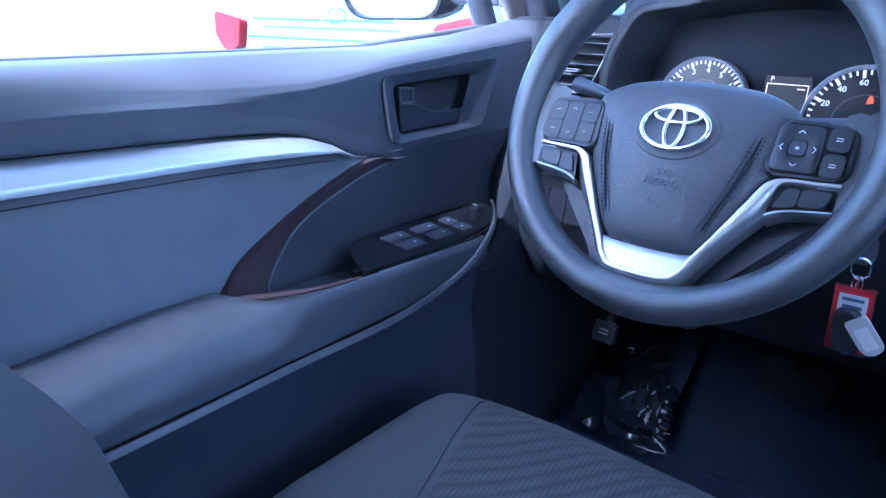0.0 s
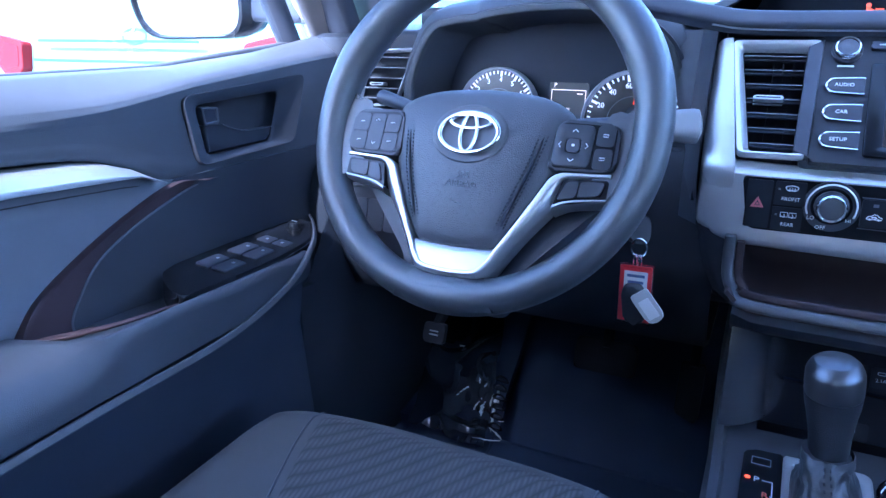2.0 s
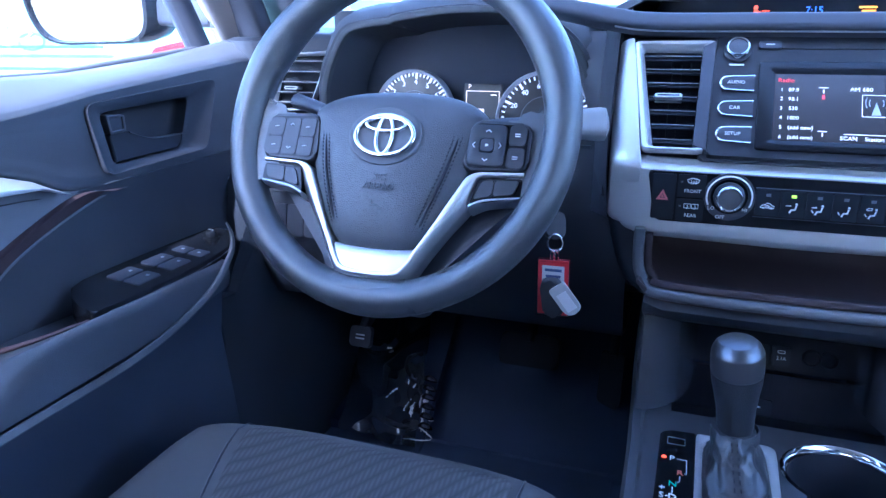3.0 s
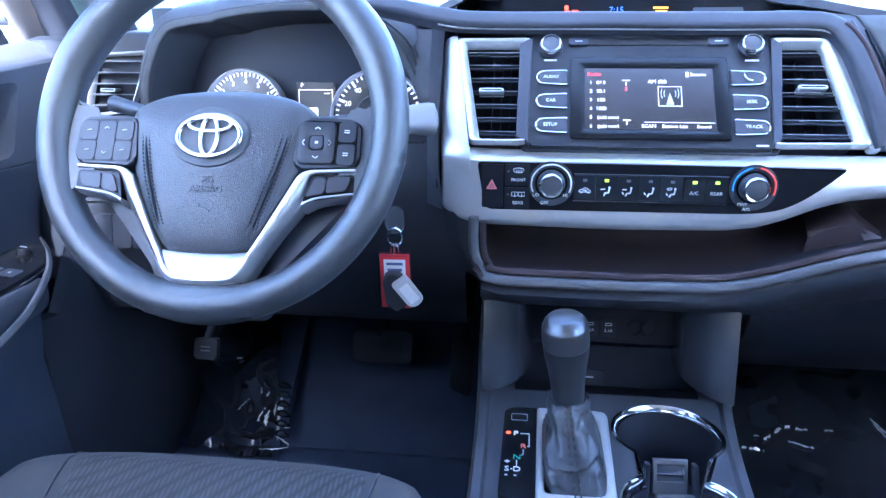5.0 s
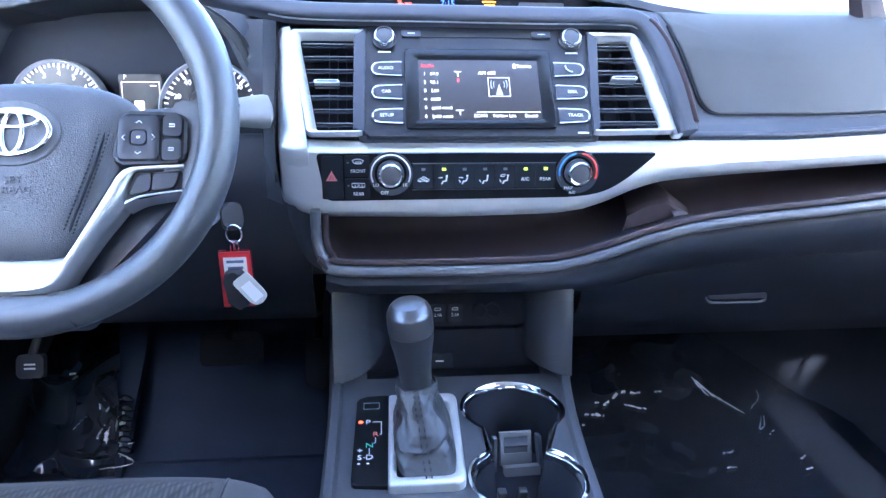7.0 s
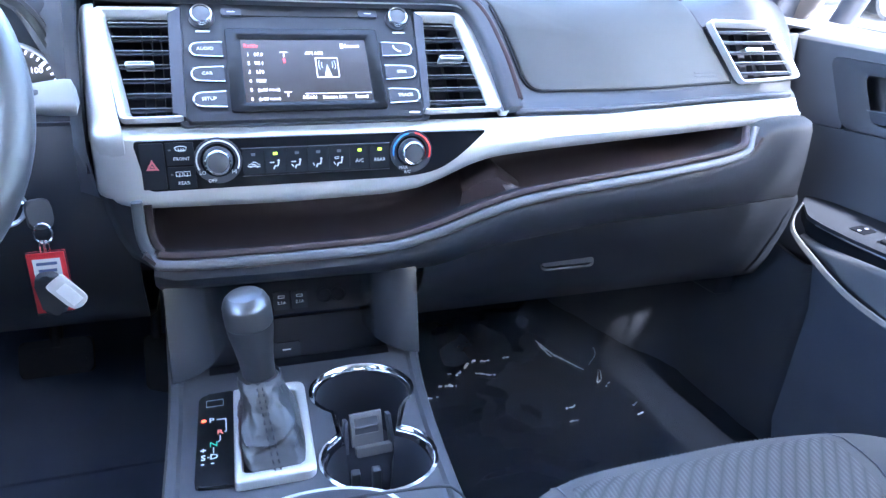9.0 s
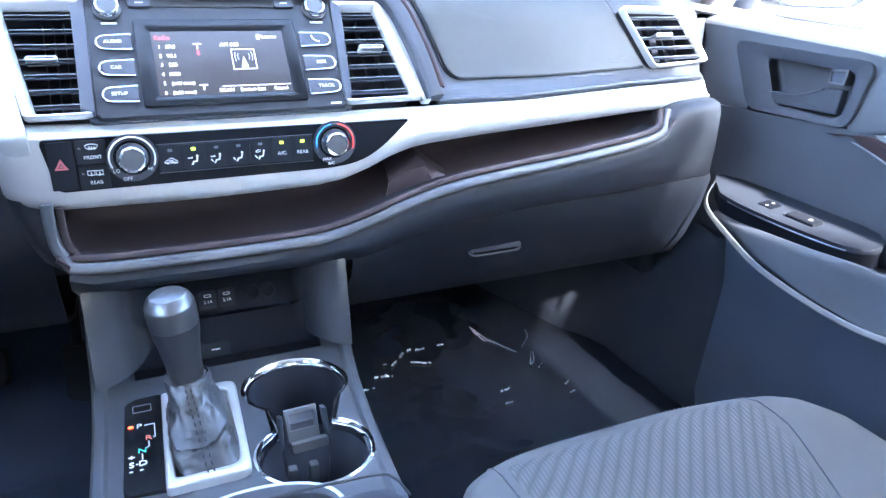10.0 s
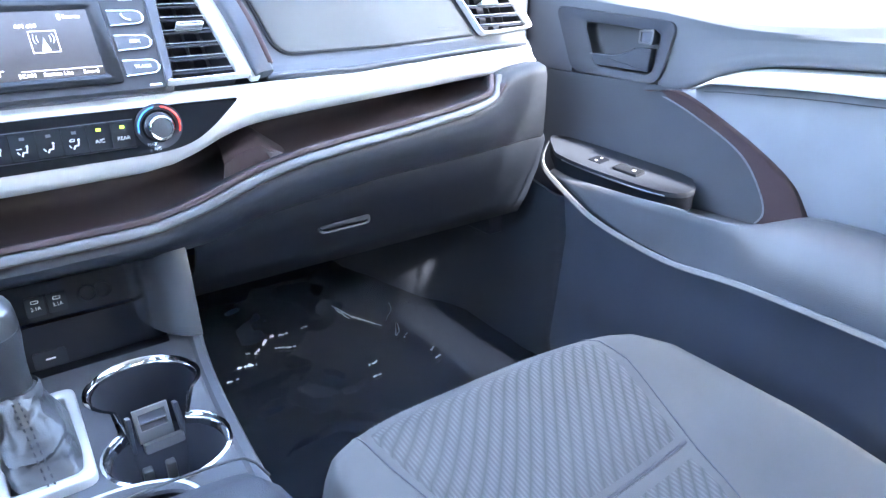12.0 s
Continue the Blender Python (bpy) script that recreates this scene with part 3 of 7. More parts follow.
    rows = [[fm @ Vector((p.x, p.y, z)) for p in loop] for loop, z in ((o, -0.004), (o, 0.0006), ([a.lerp(b, 0.4) for a, b in zip(o, o2)], 0.0022), (o2, 0.0018), (im, -0.0020), (i, -0.0050), (i, -0.020))]
    bez = part("handle_bezel", loft(rows, 0, False, True), M_BEZEL, door, "shallow dished handle surround")
    bm = loft([[fm @ Vector((p.x, p.y, z)) for p in i] for z in (-0.0055, -0.022)] + [[fm @ Vector((p.x * 0.9 + sum(v.x for v in i) / len(i) * 0.1, p.y * 0.9 + sum(v.y for v in i) / len(i) * 0.1, -0.028)) for p in i]], 0, False, True)
    bm.faces.new([v for v in bm.verts][-len(i):])
    part("cup", bm, M_BLACK, bez)
    dl = 0.0 if driver else -0.005
    edge = ((0.668, 1.0445 + dl), (0.697, 1.0435 + dl), (0.711, 1.0375 + dl), (0.733, 1.0315 + dl), (0.760, 1.030 + dl), (0.785, 1.030 + dl))
    lev = [(-s * y, z) for y, z in spline(edge, 5)] + [(-s * y, z) for y, z in ((0.781, 1.020 + dl), (0.774, 1.0135 + dl), (0.672, 1.012 + dl))]
    part("lever", prism(rounded(lev, 0.0015, 2), 0.010, fm, 0.0025, z=-0.004), M_BEZEL, bez, "pull lever")
    part("lever_edge", tube([fm @ Vector((-s * y, z, -0.0035)) for y, z in spline(edge[1:], 5)], 0.0009, 6), M_CAP, bez)
    b = rounded([(-s * y, z) for y, z in ((0.662, 1.0665), (0.689, 1.0645), (0.689, 1.046), (0.665, 1.045))], 0.003)
    bi = rounded([(-s * y, z) for y, z in ((0.6655, 1.0635), (0.6855, 1.062), (0.6855, 1.049), (0.6685, 1.048))], 0.002)
    lk = part("lock_button", ring(b, bi, 0.014, fm, 0.0008, z=0.001), M_CAP, bez, "square lock button with a bright rim")
    part("button_face", prism(bi, 0.012, fm, 0.0, z=-0.001), M_DARK, lk)
    # switch panel on the armrest's nose
    c = Vector((s * 0.700, 0.67, 0.889 if driver else 0.873))
    u = Vector((0, 1, 0 if driver else 0.06))
    v = Vector((s, 0, 0.10))
    pm = fr(c, u, v) if s < 0 else fr(c, u, -v)

    def F(y, x):
        """Frame coordinates of a place y along the door and |x| out."""
        w = pm.inverted() @ Vector((s * x, y, c.z))
        return (w.x, w.y)

    if driver:
        o = [F(y, x) for y, x in ((0.548, 0.690), (0.565, 0.681), (0.61, 0.678), (0.69, 0.678), (0.75, 0.684), (0.793, 0.695), (0.822, 0.712), (0.826, 0.735), (0.815, 0.752), (0.62, 0.754), (0.575, 0.740))]
    else:
        o = [F(y, x) for y, x in ((0.555, 0.700), (0.575, 0.687), (0.615, 0.680), (0.70, 0.678), (0.765, 0.684), (0.800, 0.700), (0.84, 0.752), (0.62, 0.756), (0.575, 0.748), (0.553, 0.722))]
    loop = [tuple(p) for p in spline([Vector(p) for p in o], 5, True)]
    sp = part("switch_panel", prism(loop, 0.026 if driver else 0.007, pm, 0.003, 3), M_GLOSS if driver else M_POD, door, "switch panel beside the pull cup")
    if not driver:
        mid = (sum(p[0] for p in loop) / len(loop), sum(p[1] for p in loop) / len(loop))
        # near-black sides added to imitate the shadow round the panel's foot
        part("panel_shade_skirt", prism([(mid[0] + (p[0] - mid[0]) * 0.985, mid[1] + (p[1] - mid[1]) * 0.97) for p in loop], 0.022, pm, z=-0.006), M_SKIRT, sp, "near-black skirt that stands for the shadow under the switch panel")
    # metal strip added to draw the highlight along the panel's rounded edge
    part("panel_edge_highlight", tube([pm @ Vector((p[0], p[1], -0.006)) for p in spline([Vector(x) for x in o[1:6 if driver else 5]], 5)], 0.0013, 6), M_CHROME if driver else M_CAP, sp, "thin bright strip for the highlight on the rounded edge")
    if driver:
        for k, (y, w) in enumerate(((0.638, 0.048), (0.690, 0.048), (0.735, 0.022))):
            for j, x in enumerate((0.703, 0.727)):
                a = F(y, x)
                bt = part("window_switch" if k < 2 else "lock_switch", prism(rounded(rect(0.036 if k < 2 else 0.020, 0.0205, a[0], a[1]), 0.002), 0.006, pm, 0.001, z=0.0018 if k < 2 else 0.0010), M_DARK, sp)
                part("symbol", prism(rounded(rect(0.004, 0.0035, a[0] + 0.008 * (k < 2), a[1]), 0.001), 0.0004, pm, z=0.0022 if k < 2 else 0.0014), M_DARKSILVER, bt)
        a = F(0.792, 0.728)
        km = shift(pm, a[0], a[1], 0)
        kn = part("mirror_knob", lathe([(0.0115, 0), (0.0115, 0.0015), (0.0085, 0.002), (0.008, 0.0085), (0.0068, 0.0098), (0, 0.010)], km, 20), M_GLOSS, sp, "small round mirror adjuster")
        part("knob_mark", prism(rect(0.002, 0.008), 0.0006, km, z=0.0105), M_DARKSILVER, kn)
    else:
        a = F(0.715, 0.712)
        bt = part("lock_switch", prism(rounded(rect(0.024, 0.022, a[0], a[1]), 0.002), 0.004, pm, 0.0008, z=0.0012), M_SKIRT, sp)
        for k in (-0.006, 0.006):
            part("symbol", prism(rounded(rect(0.004, 0.004, a[0], a[1] + k), 0.001), 0.0004, pm, z=0.0016), M_DARKSILVER, bt)
        a = F(0.655, 0.708)
        bt = part("window_switch", prism(rounded(rect(0.044, 0.020, a[0], a[1]), 0.002), 0.006, pm, 0.001, z=0.004), M_GLOSS, sp)
        part("symbol", prism(rounded(rect(0.005, 0.006, a[0] - 0.01, a[1]), 0.001), 0.0004, pm, z=0.0045), M_DARKSILVER, bt)
        bm = prism(rounded([(-s * y, z) for y, z in ((0.485, 0.868), (0.508, 0.868), (0.508, 0.892), (0.485, 0.892))], 0.003), 0.006, fr((s * 0.766, 0, 0), (0, -s, 0), (0, 0, 1)), 0.001)
        part("screw_cover", bm, M_DASH, door)
    # exterior mirror is a thing of its own, added below
    return door


front_door(-1, "driver_door", "closed front door lined in dark grey vinyl with silver trim", 0.0, 0.0, True)
front_door(1, "passenger_door", "closed passenger door lined in dark grey vinyl with silver trim", -0.040, -0.020, False)


# ---- seats ----
def seat(cx, front, zt, name, label, flare=1.0):
    st = thing(name, (cx, front - 0.3, FLOOR), label, "car seat", "front seats")
    W, L = 0.235, 0.52

    def top(u, v):
        """u across -1..1, v from the front edge 0 to the back 1: a place on the cushion."""
        x = u * W * lerp(v, (0, 0.06, 0.16, 0.5, 1), (0.90, 0.965, 1.02, 1.09, 1.06))
        if u > 0:
            x *= 1 + (flare - 1) * min(1.0, v / 0.18)
        round_front = 0.034 * (1 - min(1, v / 0.10)) ** 2
        y = front - 0.006 - v * L - 0.060 * (abs(u) ** 4.0) * max(0, 1 - v * 2.2)
        a = abs(u)
        bol = 0.030 * math.exp(-((a - 0.80) / 0.16) ** 2)
        dip = -0.020 * (1 - min(1, (a / 0.6)) ** 2)
        edge = -0.075 * max(0.0, (a - 0.84) / 0.16) ** 2
        slope = -0.085 * v
        return Vector((cx + x, y, zt + bol * lerp(v, (0, 0.2, 0.6, 1), (0.05, 0.35, 0.9, 1.0)) + dip * lerp(v, (0, 0.12, 0.4, 1), (0.0, 0.25, 1, 1.2)) + edge + slope - round_front))

    us = [-1 + 2 * i / 40 for i in range(41)]
    vs = [(j / 26) ** 1.3 for j in range(27)]

    # side bolsters and front roll, as one padded body
    rows = []
    for v in vs:
        r = [Vector((cx + u * W * 0.97, top(u, v).y, zt - 0.20)) for u in (-1,)] + [top(u, v) for u in us] + [Vector((cx + W * 0.97, top(1, v).y, zt - 0.20))]
        rows.append(r)
    fr0 = [Vector((p.x, front - 0.02, zt - 0.20 if i not in (0, len(rows[0]) - 1) else zt - 0.20)) for i, p in enumerate(rows[0])]
    mid0 = [Vector((p.x, p.y + 0.010, p.z - 0.045)) if 0 < i < len(rows[0]) - 1 else Vector((p.x, front - 0.01, zt - 0.2)) for i, p in enumerate(rows[0])]
    cu = part("cushion", loft([fr0, mid0] + rows, 0, True), M_CLOTH, st, "grey cloth cushion with raised bolsters")
    # woven insert, sewn in between the bolsters
    for nm, v0, v1 in (("seat_insert", 0.055, 0.400), ("seat_insert", 0.400, 1.0)):
        rows = []
        for j in range(19):
            v = v0 + (v1 - v0) * j / 18
            wv = lerp(v, (0, 0.1, 0.42, 0.55, 1), (0.70, 0.66, 0.46, 0.40, 0.37))
            e = min(j, 18 - j)
            lift = 0.0035 * min(1.0, e / 2.0) - 0.0015
            rows.append([top(wv * (-1 + 2 * i / 24), v) + Vector((0, 0, lift if 0 < i < 24 else -0.003)) for i in range(25)])
        part(nm, loft(rows), M_WOVEN, cu, "woven ribbed cloth panel")
    for sg in (-1, 1):
        path = [top(sg * lerp(v, (0, 0.1, 0.42, 0.55, 1), (0.71, 0.67, 0.47, 0.41, 0.38)), v) + Vector((0, 0, 0.0006)) for v in [0.01 + 0.98 * j / 24 for j in range(25)]]
        part("seam", tube(path, 0.0012, 6), M_DARK, cu)
    bm = bmesh.new()
    row = [top(-0.60 + 1.2 * j / 90, 0.018) + Vector((0, 0, 0.0004)) for j in range(91)]
    for a, b in zip(row[::2], row[1::2]):
        tube([a, b], 0.0007, 5, bm=bm)
    part("front_stitching", bm, M_DARK, cu, "row of dark stitches along the front")
    part("cross_seam", tube([top(0.46 * (-1 + j / 12), 0.400) + Vector((0, 0, 0.0002)) for j in range(25)], 0.0024, 6), M_DARK, cu)
    # back rest
    yb = front - L + 0.02

    def back(u, h):
        x = u * lerp(h, (0, 0.3, 0.8, 1), (0.215, 0.235, 0.225, 0.19))
        a = abs(u)
        fwd = 0.10 * max(0, (a - 0.55) / 0.45) ** 1.4 * lerp(h, (0, 0.15, 0.35, 0.7, 1), (0.9, 1.0, 0.75, 0.5, 0.2))
        y = yb - 0.29 * h + fwd + lerp(h, (0, 0.25, 1), (0.0, 0.02, 0.0))
        z = zt + 0.03 + 0.58 * h
        return Vector((cx + x, y, z))

    rows = []
    for j in range(15):
        h = j / 14
        f = [back(u, h) for u in us]
        b = [Vector((p.x, yb - 0.10 - 0.30 * h, p.z)) for p in f[::-1]]
        rows.append(f + b)
    bk = part("backrest", loft(rows, 0, True, True), M_CLOTH, st, "grey cloth backrest with side bolsters")
    rows = [[back(0.55 * (-1 + 2 * i / 16), h) + Vector((0, 0.003, 0.001)) for i in range(17)] for h in [0.05 + 0.85 * j / 12 for j in range(13)]]
    part("back_insert", loft(rows), M_WOVEN, bk, "woven ribbed cloth panel")
    hr = part("headrest", box(cx - 0.13, cx + 0.13, yb - 0.43, yb - 0.32, zt + 0.68, zt + 0.86, 0.04, 3), M_CLOTH, st)
    for x in (-0.06, 0.06):
        part("post", tube([(cx + x, yb - 0.36, zt + 0.58), (cx + x, yb - 0.375, zt + 0.70)], 0.006, 8), M_CHROME, hr)
    part("seat_base", box(cx - 0.20, cx + 0.20, front - L + 0.03, front - 0.10, FLOOR + 0.02, zt - 0.19, 0.02), M_DARK, st, "black plastic seat base")
    for x in (-0.19, 0.19):
        part("rail", box(cx + x - 0.02, cx + x + 0.02, front - L, front - 0.04, FLOOR, FLOOR + 0.03, 0.004), M_DARK, st)
    return st


seat(-0.410, 0.664, 0.752, "driver_seat", "grey cloth driver's seat with a woven centre panel")
seat(0.335, 0.573, 0.735, "passenger_seat", "grey cloth passenger seat with a woven centre panel", 1.15)


# ---- dashboard ----
dash = thing("dashboard", (0.0, 1.0, 0.8), "charcoal vinyl dashboard with a silver band and a padded passenger side", "dashboard")
HU = fr((0, 0.80, 1.05), (1, 0, 0), (0, 0.61, 0.79))
CL = fr((0, 0.777, 0.0), (1, 0, 0), (0, 0, 1))

part("core", box(-0.80, 0.80, 1.0, 1.42, 0.80, 1.125, 0.01), M_DARK, dash)
part("centre_core", box(-0.20, 0.20, 0.915, 1.02, 0.84, 1.14, 0.01), M_DARK, dash)
# top pad, from the windscreen to the brow over the dials and the centre stack
rows = []
for i in range(41):
    x = -0.79 + 1.58 * i / 40
    ye = lerp(x, (-0.79, -0.62, -0.58, -0.26, -0.21, 0.20, 0.26, 0.64, 0.79), (0.97, 0.95, 0.93, 0.93, 0.93, 0.93, 0.90, 0.89, 0.92))
    if -0.19 < x < 0.19:
        ye = 1.005
    ze = lerp(x, (-0.79, -0.62, -0.56, -0.50, -0.40, -0.32, -0.24, -0.20, 0.16, 0.22, 0.30, 0.64, 0.79), (1.142, 1.150, 1.170, 1.186, 1.196, 1.190, 1.178, 1.200, 1.196, 1.178, 1.165, 1.150, 1.135))
    rows.append([(x, ye, ze - 0.012), (x, ye + 0.004, ze - 0.003), (x, ye + 0.02, ze), (x, 1.04, ze + 0.004), (x, 1.12, 1.172 - 0.02 * abs(x)), (x, 1.30, 1.150), (x, 1.50, 1.135)])
part("top_pad", loft(rows, 0.006), M_DASH, dash, "grained charcoal top pad")

# brow that runs over the centre stack and turns down its passenger side
brow = spline([(-0.36, 0.885, 1.188), (-0.29, 0.880, 1.176), (-0.225, 0.876, 1.163), (-0.178, 0.873, 1.158), (-0.05, 0.872, 1.157), (0.08, 0.871, 1.156), (0.165, 0.872, 1.156), (0.191, 0.869, 1.151), (0.206, 0.856, 1.133), (0.214, 0.838, 1.110), (0.221, 0.815, 1.080), (0.228, 0.790, 1.038)], 8)
part("brow", sweep(brow, rounded(rect(0.022, 0.020), 0.007), (0, -0.8, 0.6)), M_DARK, dash, "stitched brow over the centre stack")
part("brow_piping", tube([p + Vector((0.009, -0.006, 0.004)) for p in brow[56:-2]], 0.0040, 8), M_BROWN, dash, "brown piping down the stack")
part("brow_line", tube([p + Vector((-0.002, -0.010, -0.006)) for p in brow[16:-4]], 0.0011, 6), M_DARKSILVER, dash)

# passenger side: padded face over the air bag
rows = []
for i in range(25):
    q = i / 24
    k = 0.008 * max(0.0, (q - 0.5) * 2)
    rows.append([(lerp(z, (1.036, 1.05, 1.08, 1.11), (0.650, 0.662, 0.677, 0.680)) * q + (1 - q) * lerp(z, (1.036, 1.062, 1.095, 1.117, 1.135, 1.150, 1.16), (0.240, 0.237, 0.230, 0.223, 0.215, 0.200, 0.17)), y + k, z) for y, z in ((0.99, 1.172), (0.93, 1.168), (0.905, 1.162), (0.885, 1.150), (0.866, 1.125), (0.848, 1.09), (0.834, 1.062), (0.826, 1.05), (0.812, 1.044), (0.800, 1.036), (0.80, 1.02))])
RV = fr((0.589, 0.847, 1.0962), (1, 0.09, 0), (0, 0.42, 0.91)) @ Matrix.Diagonal((1.035, 1.11, 1, 1))
VENT_OUT = [(-0.019, -0.038), (0.085, -0.034), (0.052, 0.037), (-0.057, 0.040)]


def pierced(rows, thick):
    """A skin with the passenger vent's opening cut through it."""
    bm = loft(rows)
    c = Vector((sum(p[0] for p in VENT_OUT) / 4, sum(p[1] for p in VENT_OUT) / 4, 0))
    q = [c + (Vector((p[0], p[1], 0)) - c) * 0.93 for p in VENT_OUT]
    planes = []
    for a, b in zip(q, q[1:] + q[:1]):
        co = RV @ a
        no = ((RV @ b) - co).cross(RV.col[2].xyz).normalized()
        bmesh.ops.bisect_plane(bm, geom=bm.verts[:] + bm.edges[:] + bm.faces[:], plane_co=co, plane_no=no)
        planes.append((co, no))
    mid = RV @ c
    hole = [f for f in bm.faces if all((f.calc_center_median() - co).dot(no) * (mid - co).dot(no) > 0 for co, no in planes) and f.calc_center_median().y < 0.93]
    bmesh.ops.delete(bm, geom=hole, context="FACES")
    bmesh.ops.recalc_face_normals(bm, faces=bm.faces)
    bmesh.ops.solidify(bm, geom=bm.faces[:], thickness=thick)
    return bm


part("passenger_pad", pierced(rows, 0.008), M_DASH, dash, "grey vinyl pad")
PAD_Z, PAD_Y = (1.044, 1.050, 1.062, 1.090, 1.125, 1.150, 1.162, 1.168), (0.812, 0.826, 0.834, 0.848, 0.866, 0.885, 0.905, 0.930)


def on_pad(x, z, up):
    """A place on the padded face, raised off it by up."""
    y = lerp(z, PAD_Z, PAD_Y) + 0.008 * max(0.0, (x - 0.45) / 0.21)
    return (x, y - up, z + up * 0.35)


# air bag cover: a smooth raised panel with a rounded lower corner
outline = rounded([(0.2275, 1.164), (0.2330, 1.146), (0.2460, 1.110), (0.2625, 1.0535), (0.40, 1.0530), (0.562, 1.0590), (0.526, 1.130), (0.510, 1.164)], [0.002, 0.02, 0.02, 0.020, 0.05, 0.004, 0.02, 0.003], 7)
fine = []
for a, b in zip(outline, outline[1:] + outline[:1]):
    n = max(1, int((b - a).length / 0.008))
    fine += [a.lerp(b, k / n) for k in range(n)]
mid = Vector((0.385, 1.108))
rows = [[on_pad(*(mid + (p - mid) * k), up) for p in fine] for k, up in ((1.0, -0.004), (1.0, 0.0015), (0.992, 0.0032), (0.975, 0.0038), (0.93, 0.0040), (0.85, 0.0040), (0.70, 0.0040), (0.5, 0.0040), (0.3, 0.0040), (0.1, 0.0040))]
part("airbag_cover", loft(rows, 0, True, True), M_DASHPAD, dash, "smooth blue-grey air bag cover")
part("cover_seam", tube([on_pad(p.x, p.y, 0.0006) for p in [mid + (q - mid) * 1.008 for q in fine if q.y < 1.150]], 0.0016, 6), M_DUCT, dash, "dark seam round the air bag cover")
bm = bmesh.new()
sp = spline([on_pad(x, z, 0.0012) for x, z in ((0.2345, 1.108), (0.2285, 1.126), (0.2235, 1.146), (0.2215, 1.160))], 14)
for a, b in zip(sp[::2], sp[1::2]):
    tube([a, b], 0.0009, 5, bm=bm)
part("stitching", bm, M_STITCH, dash)
for k in range(2):
    part("embossed_mark", prism(rounded(rect(0.034, 0.0016), 0.0006), 0.0006, fr(on_pad(0.520, 1.0665 + 0.0042 * k, 0.0042), (1, 0.04, 0), (0, 0.47, 0.88)), z=0.0003), M_DASH, dash)

# silver band
def band_top(x):
    return lerp(x, (-0.212, -0.12, 0.0, 0.215, 0.35, 0.516, 0.645), (1.034, 1.031, 1.030, 1.031, 1.031, 1.040, 1.044))


def band_low(x):
    return lerp(x, (-0.212, -0.20, -0.176, -0.036, 0.083, 0.115, 0.14, 0.17, 0.194, 0.22, 0.285, 0.353, 0.52, 0.645), (0.962, 0.954, 0.949, 0.947, 0.9495, 0.954, 0.962, 0.975, 0.983, 0.987, 0.992, 0.996, 1.006, 1.012))


rows = []
for i in range(61):
    x = -0.212 + 0.852 * i / 60
    t, b = band_top(x), band_low(x)
    y = lerp(x, (-0.212, -0.19, 0.0, 0.2, 0.45, 0.60, 0.662), (0.792, 0.782, 0.780, 0.780, 0.782, 0.785, 0.788))
    h = t - b
    wd = lerp(x, (0.10, 0.24), (0.0, 1.0))
    if i == 0:
        for dx, dy in ((0.0050, 0.030), (0.0045, 0.016), (0.0025, 0.006)):
            rows.append([(x - dx, min(py + dy, y + 0.045), pz) for py, pz in ((y + 0.034, t - 0.012), (y + 0.016, t - 0.002), (y + 0.012, t - 0.003), (y + 0.002, t - 0.012), (y, t - 0.014), (y - 0.001, b + 0.018), (y - 0.001, b + 0.011), (y + 0.0015, b + 0.005), (y + 0.007, b + 0.002), (y + 0.04, b + 0.002))])
    rows.append([(x, y + 0.034, t - 0.012), (x, y + 0.016, t - 0.002), (x, y + 0.012, t - 0.003), (x, y + 0.002 + 0.006 * wd, t - 0.012), (x, y, t - 0.014 - h * 0.25 * wd), (x, y - 0.001, b + min(h * 0.40, 0.016)), (x, y - 0.001, b + min(h * 0.24, 0.009)), (x, y + 0.0015, b + 0.003), (x, y + 0.007, b), (x, y + 0.04, b + 0.002)])
part("band_gap", tube([(x, 0.8015 + lerp(x, (0.45, 0.645), (0.0, 0.006)), band_top(x) + 0.0025) for x in [0.236 + 0.020 * k for k in range(21)]], 0.0042, 8), M_DARK, dash, "dark gap over the silver band")
part("silver_band", loft(rows, 0, True), M_SILVER, dash, "wide satin silver band")
rows = []
for dip, z in ((0.0014, 0.996), (0.0, 1.004), (-0.0016, 1.012), (-0.0026, 1.020)):
    rows.append([(x, lerp(x, (-0.2170, -0.2145, -0.212, -0.19, 0.0), (0.815, 0.800, 0.792, 0.782, 0.780)) + dip, z) for x in (-0.2155, -0.2130, -0.2060, -0.1960, -0.1830)])
for k in range(12):
    v = -0.026 + 0.144 * k / 11
    xl = lerp(v, (-0.034, 0.02, 0.118), (-0.2155, -0.2185, -0.2215))
    xr = lerp(v, (-0.034, -0.0195, 0.1125, 0.118), (-0.1820, -0.1850, -0.2042, -0.2055))
    rows.append([HU @ Vector((xl + (xr - xl) * q, v, z)) for q, z in ((0.0, -0.020), (0.10, -0.010), (0.30, -0.0035), (0.6, 0.0), (1.0, 0.0015))])
part("silver_upright", loft(rows, 0.002), M_SILVER, dash, "satin silver upright beside the vent")
rows = []
for k in range(15):
    z = 0.985 + 0.165 * k / 14
    hx = lerp(z, (0.985, 1.03, 1.085, 1.134, 1.15), (-0.2335, -0.2405, -0.256, -0.280, -0.295))
    y0 = lerp(z, (0.985, 1.05, 1.15), (0.800, 0.822, 0.890))
    rows.append([(-0.2190, y0, z), (-0.2240, y0 + 0.022, z), (-0.2300 + (hx + 0.23) * 0.5, max(y0 + 0.034, 0.880), z), (hx - 0.004, 0.912, z)])
part("cowl_bridge", loft(rows, 0.003), M_DASH, dash, "charcoal bridge between dials and stack")
